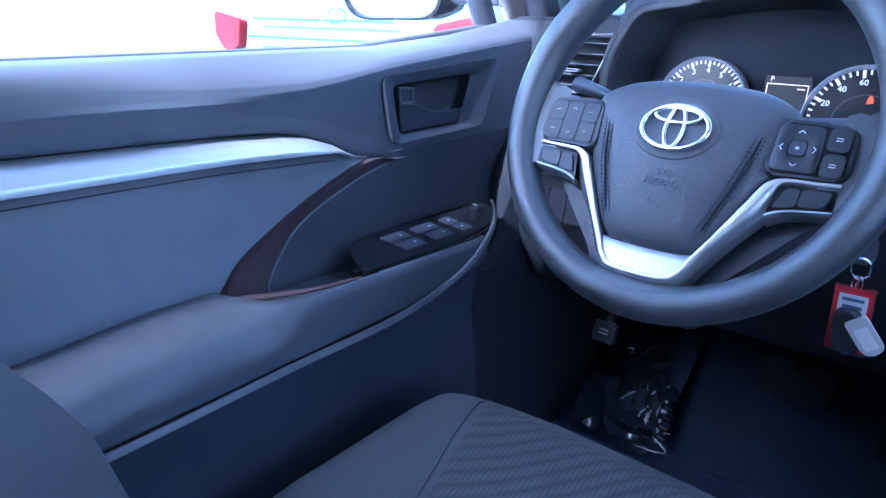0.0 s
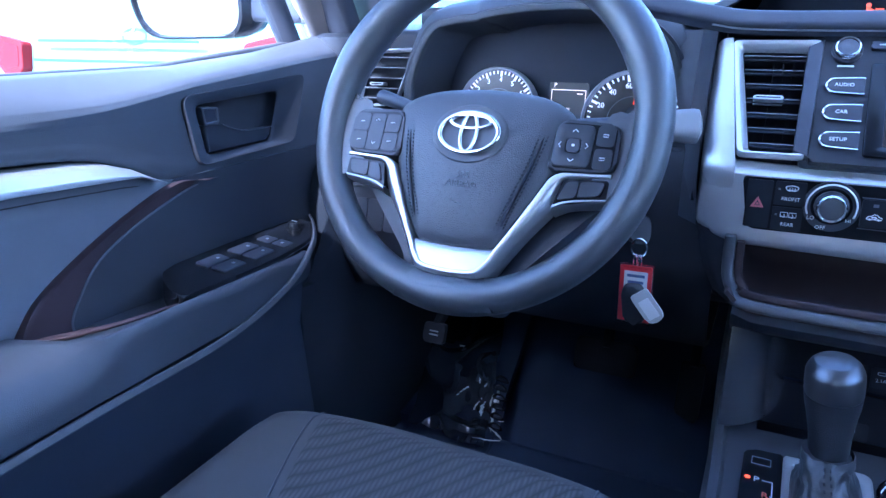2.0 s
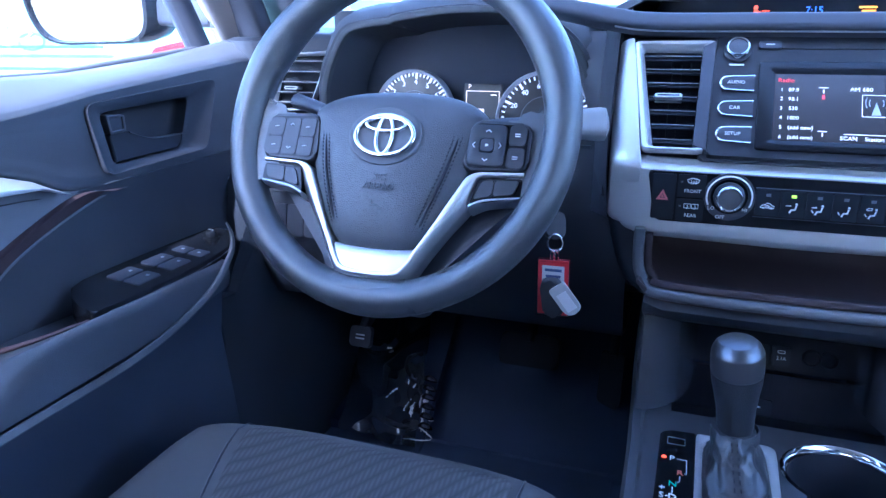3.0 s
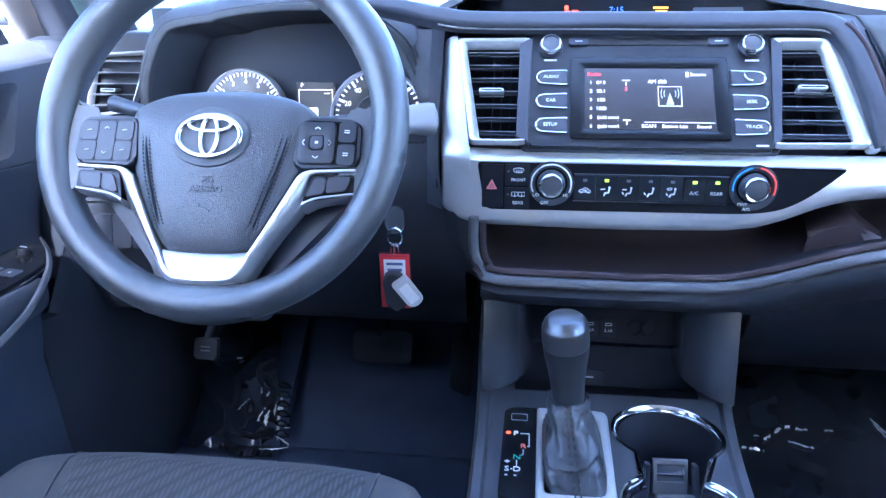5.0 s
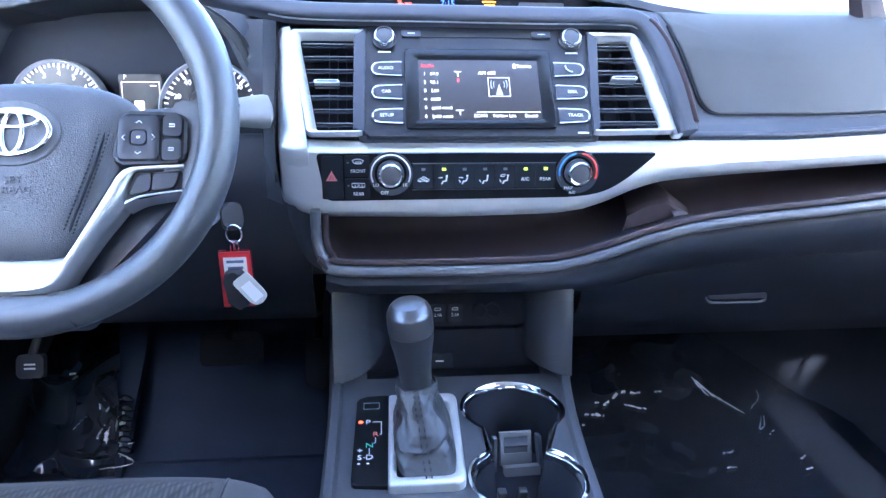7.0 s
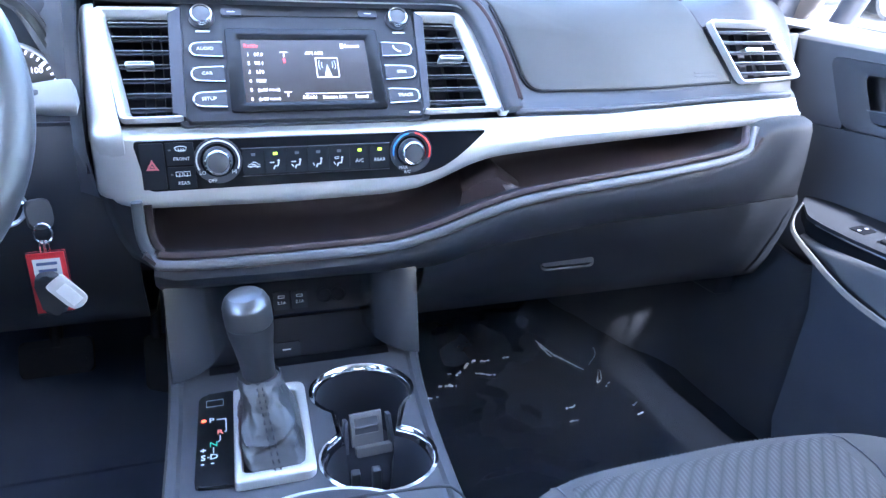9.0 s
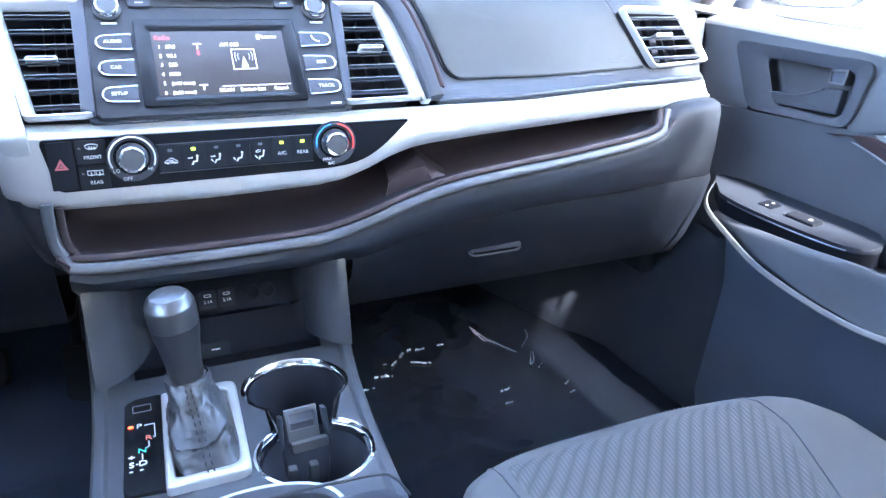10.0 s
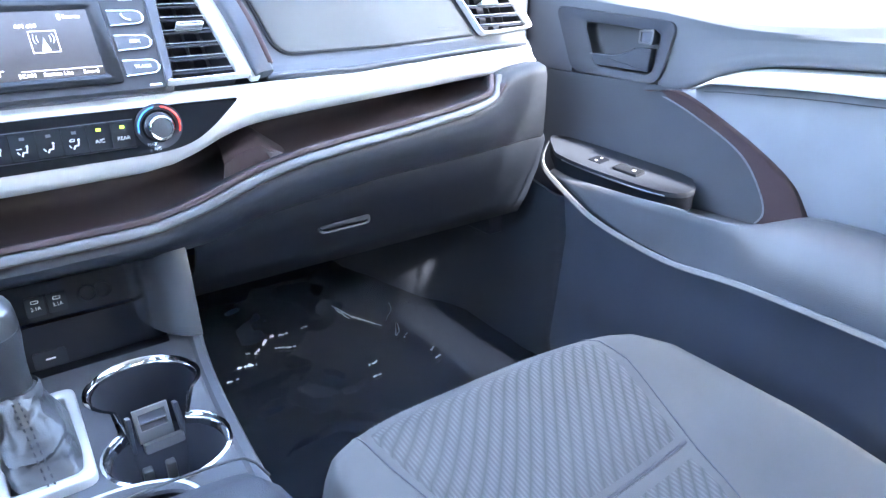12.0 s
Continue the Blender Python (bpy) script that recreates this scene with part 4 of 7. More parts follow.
part("stack_flank", loft([[(-0.214, 0.80, 0.96), (-0.217, 0.785, 1.01), (-0.219, 0.80, 1.05), (-0.221, 0.86, 1.13), (-0.222, 0.885, 1.16)], [(-0.236, 0.83, 0.96), (-0.236, 0.83, 1.01), (-0.238, 0.85, 1.05), (-0.240, 0.90, 1.13), (-0.240, 0.92, 1.17)], [(-0.24, 0.98, 0.96), (-0.24, 0.98, 1.01), (-0.24, 0.98, 1.05), (-0.24, 0.98, 1.13), (-0.24, 0.98, 1.17)]]), M_DASH, dash)
# fascia plate behind the head unit
part("fascia", prism(rounded([(-0.130, -0.022), (0.130, -0.022), (0.134, 0.128), (-0.130, 0.128)], 0.006), 0.012, HU, 0.002, z=-0.004), M_DARK, dash)



def vent(name, outer, inner, m, r, slats, tab, label, post=0):
    v = thing(name, m @ Vector((sum(p[0] for p in outer) / 4, sum(p[1] for p in outer) / 4, 0)), label, "air vent", "dashboard vents")
    o, i = rounded(outer, r), rounded(inner, r * 0.6)
    lip = [a.lerp(b, 0.38) for a, b in zip(o, i)]
    rows = [[m @ Vector((p.x, p.y, z)) for p in loop] for loop, z in ((o, -0.005), (o, 0.0045), ([a.lerp(b, 0.08) for a, b in zip(o, i)], 0.0055), (lip, 0.0052), ([a.lerp(b, 0.5) for a, b in zip(o, i)], 0.0040), (i, -0.0015), (i, -0.006))]
    part("frame", loft(rows, 0, False, True), M_SILVER, v, "satin silver frame")
    if post:
        e0, e1 = (1, 2) if post > 0 else (0, 3)
        quad = [outer[e0], inner[e0], inner[e1], outer[e1]]
        cx = sum(p[0] for p in quad) / 4
        quad = [(cx + (p[0] - cx) * 1.06, p[1]) for p in quad]
        part("post", prism(quad if post < 0 else quad[::-1], 0.010, m, 0.0012, z=0.0062), M_DARK, v, "dark grey upright beside the radio")
    c = Vector((sum(p.x for p in i) / len(i), sum(p.y for p in i) / len(i)))
    oc = [c + (p - c) * 1.04 for p in i]
    bm = loft([[m @ Vector((p.x, p.y, z)) for p in oc] for z in (-0.003, -0.05)], 0, False, True)
    bm.verts.ensure_lookup_table()
    bm.faces.new(bm.verts[-len(i):])
    part("duct", bm, M_DUCT, v)
    x = [p[0] for p in inner]
    y = [p[1] for p in inner]
    y0, y1 = (y[0] + y[1]) / 2, (y[2] + y[3]) / 2
    tilt = -math.degrees(math.acos(max(-1.0, min(1.0, m.col[1].xyz.normalized().y)))) + 3
    for k in range(slats):
        q = (k + 0.55) / slats
        yy = y0 + (y1 - y0) * q
        xa, xb = x[0] + (x[3] - x[0]) * q, x[1] + (x[2] - x[1]) * q
        sm = shift(m, (xa + xb) / 2, yy, -0.006) @ pose(0, 0, 0, tilt, 0, 0)
        part("slat", prism(rounded(rect(abs(xb - xa) - 0.001, 0.013), 0.0006), 0.0012, sm, 0.0004), M_DUCT, v)
        # pale strip painted as the light caught by the slat's front edge
        part("slat_highlight", prism(rect(abs(xb - xa) - 0.002, 0.0009), 0.0008, shift(m, (xa + xb) / 2, yy, -0.0005), 0.0002), M_SLAT_LIT, v)
    for k in range(3):
        xx = x[0] + (x[1] - x[0]) * (k + 1) / 4
        part("fin", prism(rect(0.0015, abs(y1 - y0)), 0.010, shift(m, xx, (y0 + y1) / 2, -0.024)), M_DUCT, v)
    if tab:
        tm = shift(m, tab[0], tab[1], 0.0)
        part("tab", prism(rounded(rect(tab[2], 0.0042), 0.0015), 0.012, tm, 0.0012, z=0.004), M_DARKSILVER, v, "silver slider tab")
        part("tab_face", prism(rounded(rect(tab[2] * 0.82, 0.0016), 0.0006), 0.0004, tm, z=0.0042), M_DUCT, v)
    return v


vent("centre_vent", [(-0.1845, -0.0165), (-0.124, -0.016), (-0.122, 0.1130), (-0.2045, 0.1120)], [(-0.174, -0.011), (-0.1355, -0.011), (-0.1345, 0.1045), (-0.1945, 0.1045)], HU, 0.006, 7, (-0.164, 0.0465, 0.027), "black slatted centre vent in a silver frame", 1)
vent("centre_vent", [(0.1215, -0.016), (0.2150, -0.0145), (0.1860, 0.1115), (0.1285, 0.1120)], [(0.1295, -0.0105), (0.2000, -0.0090), (0.1790, 0.1040), (0.1392, 0.1040)], HU, 0.006, 7, (0.166, 0.0525, 0.029), "black slatted centre vent in a silver frame", -1)
vent("side_vent", VENT_OUT, [(-0.013, -0.0325), (0.079, -0.0295), (0.048, 0.0315), (-0.0490, 0.034)], RV, 0.009, 5, (0.012, 0.003, 0.030), "black slatted passenger vent in a silver frame")
LV = fr((-0.66, 0.93, 1.085), (1, -0.06, 0), (0, 0.1, 0.99))
vent("side_vent", [(-0.048, -0.044), (0.020, -0.036), (0.052, 0.042), (-0.028, 0.038)], [(-0.044, -0.0395), (0.0165, -0.0315), (0.0460, 0.0370), (-0.025, 0.0335)], LV, 0.005, 5, (-0.012, -0.008, 0.022), "black slatted driver's vent in a silver frame")

part("vent_cheek", prism(rounded([(0.213, -0.018), (0.224, -0.018), (0.200, 0.118), (0.186, 0.118)], 0.003), 0.010, HU, 0.0015, z=0.0015), M_SILVER, dash, "satin silver cheek beside the vent")

# open tray under the band
LIP = [(-0.178, 0.960), (-0.177, 0.922), (-0.169, 0.905), (-0.152, 0.898), (-0.038, 0.8965), (0.060, 0.898), (0.095, 0.902), (0.134, 0.912), (0.186, 0.929), (0.235, 0.941), (0.30, 0.950), (0.40, 0.960), (0.490, 0.972), (0.532, 0.982), (0.550, 0.996), (0.556, 1.010)]
lip = spline([(x, lerp(x, (-0.176, -0.15, 0.5, 0.535, 0.556), (0.775, 0.752, 0.751, 0.753, 0.772)), z) for x, z in LIP], 5)
part("tray_lip", sweep(lip, rounded(rect(0.011, 0.012), 0.0045), (0, -1, 0.25)), M_LIP, dash, "soft grey rolled tray lip")
lining = []
for a, p, b in zip(lip, lip[1:], lip[2:]):
    t = Vector((b.x - a.x, 0, b.z - a.z)).normalized()
    lining.append(p + Vector((-t.z, 0, t.x)) * 0.0095 + Vector((0, 0.003, 0)))
part("tray_lip_lining", sweep(lining, rounded(rect(0.008, 0.008), 0.003), (0, -1, 0.3)), M_TRAY, dash, "brown lip lining")
rows = []
for i in range(49):
    x = -0.174 + 0.728 * i / 48
    f = lerp(x, [p[0] for p in LIP], [p[1] for p in LIP]) - 0.004
    c = max(band_low(x), f + 0.012)
    rows.append([(x, 0.79, c + 0.002), (x, 0.84, c), (x, 0.895, c - 0.004), (x, 0.906, c - 0.012), (x, 0.906, f + 0.012), (x, 0.895, f), (x, 0.80, f - 0.002), (x, 0.752, f)])
part("tray_liner", loft(rows, 0.004), M_TRAY, dash, "brown lined open tray")
rows = []
for i in range(15):
    q = i / 14
    x = 0.176 + 0.090 * q
    z = lerp(q, (0, 0.25, 0.50, 0.75, 1.0), (0.945, 0.957, 0.961, 0.945, 0.930))
    f = lerp(x, [p[0] for p in LIP], [p[1] for p in LIP]) - 0.006
    rows.append([(x + 0.02 * (1 - q), 0.900, z + 0.010), (x + 0.008, 0.840, z + 0.002), (x, 0.812, z - 0.001), (x, 0.806, z - 0.006), (x - 0.002, 0.808, f)])
part("tray_divider", loft(rows, 0.004), M_TRAY, dash, "dark brown divider between the trays")
rows = [[(xa, y + 0.03, z), (xa + 0.003, y + 0.006, z), (xa + 0.012, y, z), (xb, y, z)] for xa, xb, y, z in ((-0.212, -0.184, 0.790, 0.966), (-0.208, -0.184, 0.788, 0.945), (-0.200, -0.182, 0.782, 0.920), (-0.190, -0.174, 0.778, 0.902), (-0.172, -0.156, 0.772, 0.890))]
part("stack_foot", loft(rows, 0.003), M_KNEE, dash)

# knee panel below the lip
rows = []
for i in range(45):
    x = -0.168 + 0.852 * i / 44
    f = lerp(x, [p[0] for p in LIP[2:14]] + [0.572, 0.590, 0.66], [p[1] for p in LIP[2:14]] + [0.990, 1.016, 1.022]) - 0.010
    g = lerp(x, (-0.205, 0.10, 0.136, 0.209, 0.368, 0.547, 0.665), (0.855, 0.852, 0.855, 0.876, 0.893, 0.900, 0.907))
    yb = lerp(x, (-0.205, 0.10, 0.16, 0.665), (0.805, 0.805, 0.795, 0.800))
    rows.append([(px if px < 0.5 else 0.5 + (px - 0.5) * (lerp(pz, (0.90, 0.98), (0.672, 0.632)) - 0.5) / 0.184, py, pz) for px, py, pz in [(x, 0.80, f + 0.006), (x, 0.772, f + 0.006), (x, 0.760, f + 0.002), (x, 0.757, f - 0.006), (x, 0.762, f * 0.6 + g * 0.4), (x, yb - 0.006, g + 0.004), (x, yb, g), (x, yb + 0.03, g - 0.004), (x, 0.95, g - 0.008)]])
part("knee_panel", loft(rows, 0.004), M_KNEE, dash, "dark padded knee panel")
part("dash_end_cap", loft([[(0.668, y - 0.002, z), (0.678, y + 0.004, z), (0.686, y + 0.03, z), (0.688, 1.02, z)] for y, z in ((0.96, 1.150), (0.915, 1.13), (0.888, 1.06), (0.865, 1.03), (0.85, 1.0), (0.842, 0.94), (0.87, 0.89), (0.90, 0.80), (0.94, 0.76))], 0.006), M_KNEE, dash)

part("end_filler", box(0.670, 0.746, 0.92, 1.01, 0.70, 1.12, 0.004), M_KNEE, dash)

# glove box
gb = thing("glove_box", (0.40, 0.85, 0.83), "closed dark plastic glove box under the tray", "glove box")
rows = []
for i in range(21):
    x = 0.126 + 0.55 * i / 20
    g = lerp(x, (0.136, 0.209, 0.368, 0.547, 0.665), (0.855, 0.876, 0.893, 0.900, 0.907)) - 0.003
    rows.append([(x, 0.83, g), (x, 0.802, g), (x, 0.800, g - 0.005), (x, 0.812, g * 0.6 + 0.78 * 0.4), (x, 0.836, 0.80), (x, 0.856, 0.768), (x, 0.90, 0.760), (x, 1.0, 0.762)])
part("door", loft(rows, 0.004), M_GLOVE_SHADE, gb)
GM = fr((0.327, 0.8145, 0.8365), (1, 0, 0), (0, 0.5, 0.86))
part("door_seam", tube([(x, 0.7985, lerp(x, (0.136, 0.209, 0.368, 0.547, 0.665), (0.855, 0.876, 0.893, 0.900, 0.907)) - 0.001) for x in [0.135 + 0.53 * i / 30 for i in range(31)]], 0.0011, 6), M_LIP, gb, "fine pale seam line")
part("latch_cup", ring(rounded(rect(0.080, 0.034, 0, 0.003), 0.010), rounded(rect(0.072, 0.026, 0, 0.003), 0.008), 0.003, GM, 0.001, z=0.001), M_GLOVE_SHADE, gb)
part("latch", prism(rounded(rect(0.074, 0.016), 0.002), 0.010, GM, 0.002, z=0.003), M_POD, gb, "dark pull latch")
part("key_lock", lathe([(0.007, 0), (0.007, 0.003), (0.005, 0.004), (0, 0.004)], shift(GM, 0.006, 0.026, 0.0), 16), M_CAP, gb, "round key lock")

# driver's side: panel under the dials and knee bolster
rows = []
for i in range(27):
    x = -0.76 + 0.565 * i / 26
    rows.append([(x, y, z) for y, z in ((0.97, 1.035), (0.92, 1.03), (0.90, 1.01), (0.885, 0.96), (0.87, 0.90), (0.875, 0.83), (0.90, 0.78), (0.97, 0.755), (1.15, 0.76))])
part("knee_bolster", loft(rows, 0.005), M_KNEE, dash, "dark plastic lower panel")
for k in range(4):
    part("switch_blank", prism(rounded(rect(0.0255, 0.044), 0.003), 0.01, fr((-0.698 + 0.0272 * k, 0.869, 0.902), (1, 0, 0), (0, 0.20, 0.98)), 0.0015, z=0.003), M_DARK, dash)
part("blank_rail", tube([(x, 0.8755, 0.9405) for x in (-0.72, -0.66, -0.60)], 0.0012, 6), M_DASHPAD, dash)
rows = []
for i in range(9):
    x = -0.79 + 0.075 * i / 8
    rows.append([(x, y, z) for y, z in ((0.97, 1.145), (0.945, 1.14), (0.935, 1.12), (0.93, 1.06), (0.915, 1.02), (0.905, 0.98))])
part("vent_surround", loft(rows, 0.004), M_KNEE, dash)
part("vent_surround", box(-0.72, -0.595, 0.945, 0.975, 1.02, 1.15, 0.01), M_KNEE, dash)

# ---- instrument cluster ----
cl = thing("instrument_cluster", (-0.406, 0.97, 1.06), "hooded instrument cluster with two lit round dials", "instrument cluster")
HOOD = [(-0.612, 1.005), (-0.606, 1.05), (-0.600, 1.095), (-0.572, 1.148), (-0.540, 1.160), (-0.508, 1.1635), (-0.498, 1.167), (-0.45, 1.174), (-0.403, 1.1765), (-0.36, 1.175), (-0.315, 1.164), (-0.274, 1.134), (-0.252, 1.085), (-0.238, 1.03), (-0.232, 0.985)]
hp = spline(HOOD, 5)
cx0, cz0 = -0.42, 1.04
rows = []
for y, k in ((0.905, 1.05), (0.905, 1.0), (0.912, 0.985), (0.955, 0.95), (0.985, 0.90)):
    rows.append([(cx0 + (p.x - cx0) * k, y, cz0 + (p.y - cz0) * k) for p in hp])
part("hood", loft(rows, 0.004), M_DASH, cl, "dark matt hood lining")
part("hood_rim", sweep([(p.x, 0.903, p.y) for p in hp], rounded(rect(0.009, 0.012), 0.003), (0, -1, 0.2)), M_DASHPAD, cl, "grey hood rim")
rows = []
for y, k, dzz in ((0.905, 1.03, 0.0), (0.915, 1.09, 0.006), (0.96, 1.12, 0.012)):
    rows.append([(cx0 + (p.x - cx0) * k, y, cz0 + (p.y - cz0) * k + dzz) for p in hp])
part("hood_top", loft(rows, 0.004), M_DASH, cl)
part("backplate", box(-0.63, -0.22, 0.985, 1.0, 0.98, 1.18), M_LOWER, cl)
part("shelf", loft([[(x, y, z) for x in (-0.60, -0.5, -0.4, -0.3, -0.25)] for y, z in ((0.905, 1.020), (0.955, 1.022), (0.985, 1.03))], 0.004), M_DARK, cl)
M_DIAL = mat("dial_face", (0.016, 0.016, 0.0208), 0.35, var=0)
M_LIT = mat("dial_light", (0.80, 0.82, 1.0), 0.5, var=0, emit=0.114)
M_LITRED = mat("warning_red", (0.9, 0.07, 0.02), 0.5, var=0, emit=0.171)
M_LITAMBER = mat("warning_amber", (1.0, 0.32, 0.02), 0.5, var=0, emit=0.152)
M_LITGREEN = mat("lamp_green", (0.45, 0.8, 0.04), 0.5, var=0, emit=0.133)
M_LITBLUE = mat("clock_blue", (0.10, 0.22, 0.8), 0.5, var=0, emit=0.114)


def dial(x, z, r, nums, start, end, needle, hub, name):
    m = fr((x, 0.958, z), (1, 0, 0), (0, 0.12, 0.99))
    d = part(name, lathe([(0, 0), (r * 0.95, 0), (r * 0.95, -0.006)], m, 48), M_DIAL, cl, "dark round dial with white figures")
    part("bezel", lathe([(r * 0.925, 0.0), (r * 0.945, 0.006), (r * 0.965, 0.0085), (r * 0.985, 0.008), (r, 0.005), (r, -0.012)], m, 56), M_RING, d, "slim silver ring")
    n = len(nums)
    for k in range((n - 1) * 4 + 1):
        a = radians(start + (end - start) * k / ((n - 1) * 4))
        L = 0.13 if k % 4 == 0 else 0.075
        tm = shift(m, math.cos(a) * r * (0.91 - L / 2), math.sin(a) * r * (0.91 - L / 2), 0.0006) @ pose(0, 0, 0, 0, 0, math.degrees(a))
        part("tick", prism(rect(r * L, r * (0.050 if k % 4 == 0 else 0.032)), 0.0004, tm), M_LIT, d)
    for k, t in enumerate(nums):
        a = radians(start + (end - start) * k / (n - 1))
        words("numeral", t, shift(m, math.cos(a) * r * 0.70, math.sin(a) * r * 0.70, 0.0006), 0.0092, M_LIT, d)
    hm = shift(m, hub[0], hub[1], 0.0)
    nm = hm @ pose(0, 0, 0, 0, 0, needle)
    part("needle", prism([(r * 0.22, -0.0011), (r * 0.62, -0.0006), (r * 0.62, 0.0006), (r * 0.22, 0.0011)], 0.001, nm, z=0.004), M_LIT, d)
    part("hub", lathe([(r * 0.20, 0), (r * 0.20, 0.006), (r * 0.15, 0.008), (0, 0.008)], hm, 24), M_BLACK, d)
    part("scale_ring", ring(ellipse(r * 0.50, r * 0.50, 40, 0, 0, 20, 200), ellipse(r * 0.485, r * 0.485, 40, 0, 0, 20, 200), 0.0004, m, z=0.0006), M_STITCH, d)
    return d, m


d1, m1 = dial(-0.4995, 1.047, 0.0562, ["0", "1", "2", "3", "4", "5", "6", "7", "8"], 191, -17, 191, (0.0, 0.004), "tachometer")
part("legend", prism(rect(0.016, 0.0015), 0.0004, shift(m1, 0, 0.0235, 0.0006)), M_LIT, d1)
d2, m2 = dial(-0.3185, 1.040, 0.0640, ["0", "20", "40", "60", "80", "100", "120", "140"], 183, -13, 197, (0.006, 0.010), "speedometer")
part("warning_lamp", prism(rounded([(-0.0035, -0.005), (0.0035, -0.005), (0.0028, 0.001), (0.0, 0.0055), (-0.0028, 0.001)], 0.0015), 0.0005, shift(m2, 0.003, 0.0265, 0.001)), M_LITRED, d2, "lit orange-red warning lamp")
DM = fr((-0.4015, 0.957, 1.058), (1, 0, 0), (0, 0.12, 0.99))
ds = part("info_display", prism(rounded(rect(0.052, 0.056), 0.003), 0.004, DM, 0.001), M_DIAL, cl, "small dark info display")
M_LITPINK = mat("display_pale", (1.0, 0.80, 0.68), 0.5, var=0, emit=0.076)
part("display_line", prism(rect(0.046, 0.0012, 0.0, 0.0185), 0.0003, DM, z=0.0006), M_LITPINK, ds)
part("display_line", prism(rect(0.0010, 0.030, 0.0225, 0.0035), 0.0003, DM, z=0.0006), M_LITPINK, ds)
part("display_line", prism(rect(0.0010, 0.030, -0.0225, 0.0035), 0.0003, DM, z=0.0006), M_LITPINK, ds)
words("display_text", "P", shift(DM, -0.018, 0.024, 0.0006), 0.008, M_LITPINK, ds)
part("display_mark", prism(rounded(rect(0.008, 0.0015, 0.015, 0.014), 0.0005), 0.0003, DM, z=0.0006), M_LITPINK, ds)
part("display_mark", prism(rounded(rect(0.012, 0.012, -0.003, -0.010), 0.002), 0.0003, DM, z=0.0006), M_LITPINK, ds)

# ---- head unit ----
hu = thing("head_unit", (0, 0.82, 1.08), "black radio head unit with a lit touchscreen", "car radio")
part("faceplate", prism(rounded([(-0.1225, -0.020), (0.1225, -0.020), (0.1275, 0.121), (-0.1225, 0.121)], 0.004), 0.02, HU, 0.0025, z=0.003), M_FACE, hu)
part("screen_bezel", ring(rounded(rect(0.162, 0.099, 0.001, 0.0375), 0.004), rounded(rect(0.132, 0.074, 0.001, 0.036), 0.001), 0.004, HU, 0.0010, z=0.0062, drop=0.0006), M_GLOSS, hu, "glossy black screen surround")
M_LEGEND = mat("legend_print", (0.765, 0.799, 0.85), 0.6, var=0)
M_SCREEN = mat("lit_screen", (0.014, 0.013, 0.016), 0.25, var=0, emit=0.14)
scn = part("screen", prism(rect(0.132, 0.074, 0.001, 0.036), 0.003, HU, z=0.005), M_SCREEN, hu, "dim lit touchscreen with a station list")
M_TXT = mat("screen_white", (0.9, 0.9, 0.95), 0.5, var=0, emit=0.0855)
M_TXTRED = mat("screen_red", (0.8, 0.06, 0.08), 0.5, var=0, emit=0.095)
SZ = 0.0055


def scr(text, x, v, size=SZ, m=None):
    return words("screen_text", text, shift(HU, x, v, 0.0053), size, m or M_TXT, scn, 0.00015)


scr("Radio", -0.055, 0.0655, 0.0065, M_TXTRED)
for k, t in enumerate(("87.9", "98.1", "530", "1000", "(add new)", "(add new)")):
    v = 0.0550 - 0.0105 * k
    scr(str(k + 1), -0.0585, v)
    scr(t, -0.048 + (0.007 if k > 3 else 0.0), v)
scr("AM 680", 0.010, 0.0565, 0.006)
scr("Source", 0.052, 0.0655, 0.0058)
scr("SCAN", 0.000, 0.0032, 0.0056)
scr("Station List", 0.026, 0.0032, 0.0056)
scr("Sound", 0.055, 0.0032, 0.0056)
for a, b, c, d in ((-0.022, 0.058, 0.008, 0.0008), (-0.022, 0.010, 0.008, 0.0008), (0.031, 0.0078, 0.070, 0.0006), (-0.022, 0.054, 0.001, 0.004), (-0.022, 0.0065, 0.001, 0.004), (0.041, 0.0655, 0.003, 0.006)):
    part("screen_mark", prism(rect(c, d, a, b), 0.00015, HU, z=0.0053), M_TXT, scn)
part("screen_mark", prism(rect(0.0025, 0.005, -0.022, 0.0475), 0.00015, HU, z=0.0053), M_TXTRED, scn)
part("art_frame", ring(rect(0.024, 0.024, 0.0225, 0.039), rect(0.0228, 0.0228, 0.0225, 0.039), 0.00015, HU, z=0.0053), M_TXT, scn)
part("art_mast", prism([(0.0185, 0.029), (0.0265, 0.029), (0.0225, 0.043)], 0.00015, HU, z=0.0053), M_DARKSILVER, scn)
for sg in (-1, 1):
    for r in (0.006, 0.009):
        a = ellipse(r, r * 1.2, 9, 0.0225, 0.042, 90 - sg * 120, 90 - sg * 60)
        part("art_wave", tube([HU @ Vector((p[0], p[1], 0.0055)) for p in a], 0.0004, 4), M_DARKSILVER, scn)
M_SLOT = mat("slot_black", (0.005, 0.005, 0.006), 0.5, var=0)
# disc slot and its two keys
part("disc_slot", prism(rounded(rect(0.126, 0.0075, 0.002, 0.1075), 0.002), 0.003, HU, 0.0008, z=0.0040), M_SLOT, hu, "black disc slot")
for x in (-0.0715, 0.0755):
    k = part("slot_key", prism(rounded(rect(0.021, 0.0085, x, 0.1072), 0.002), 0.005, HU, 0.001, z=0.006), M_DARK, hu)
    part("key_mark", prism(rect(0.008, 0.0012, x, 0.1072), 0.0003, HU, z=0.0063), M_DARKSILVER, k)


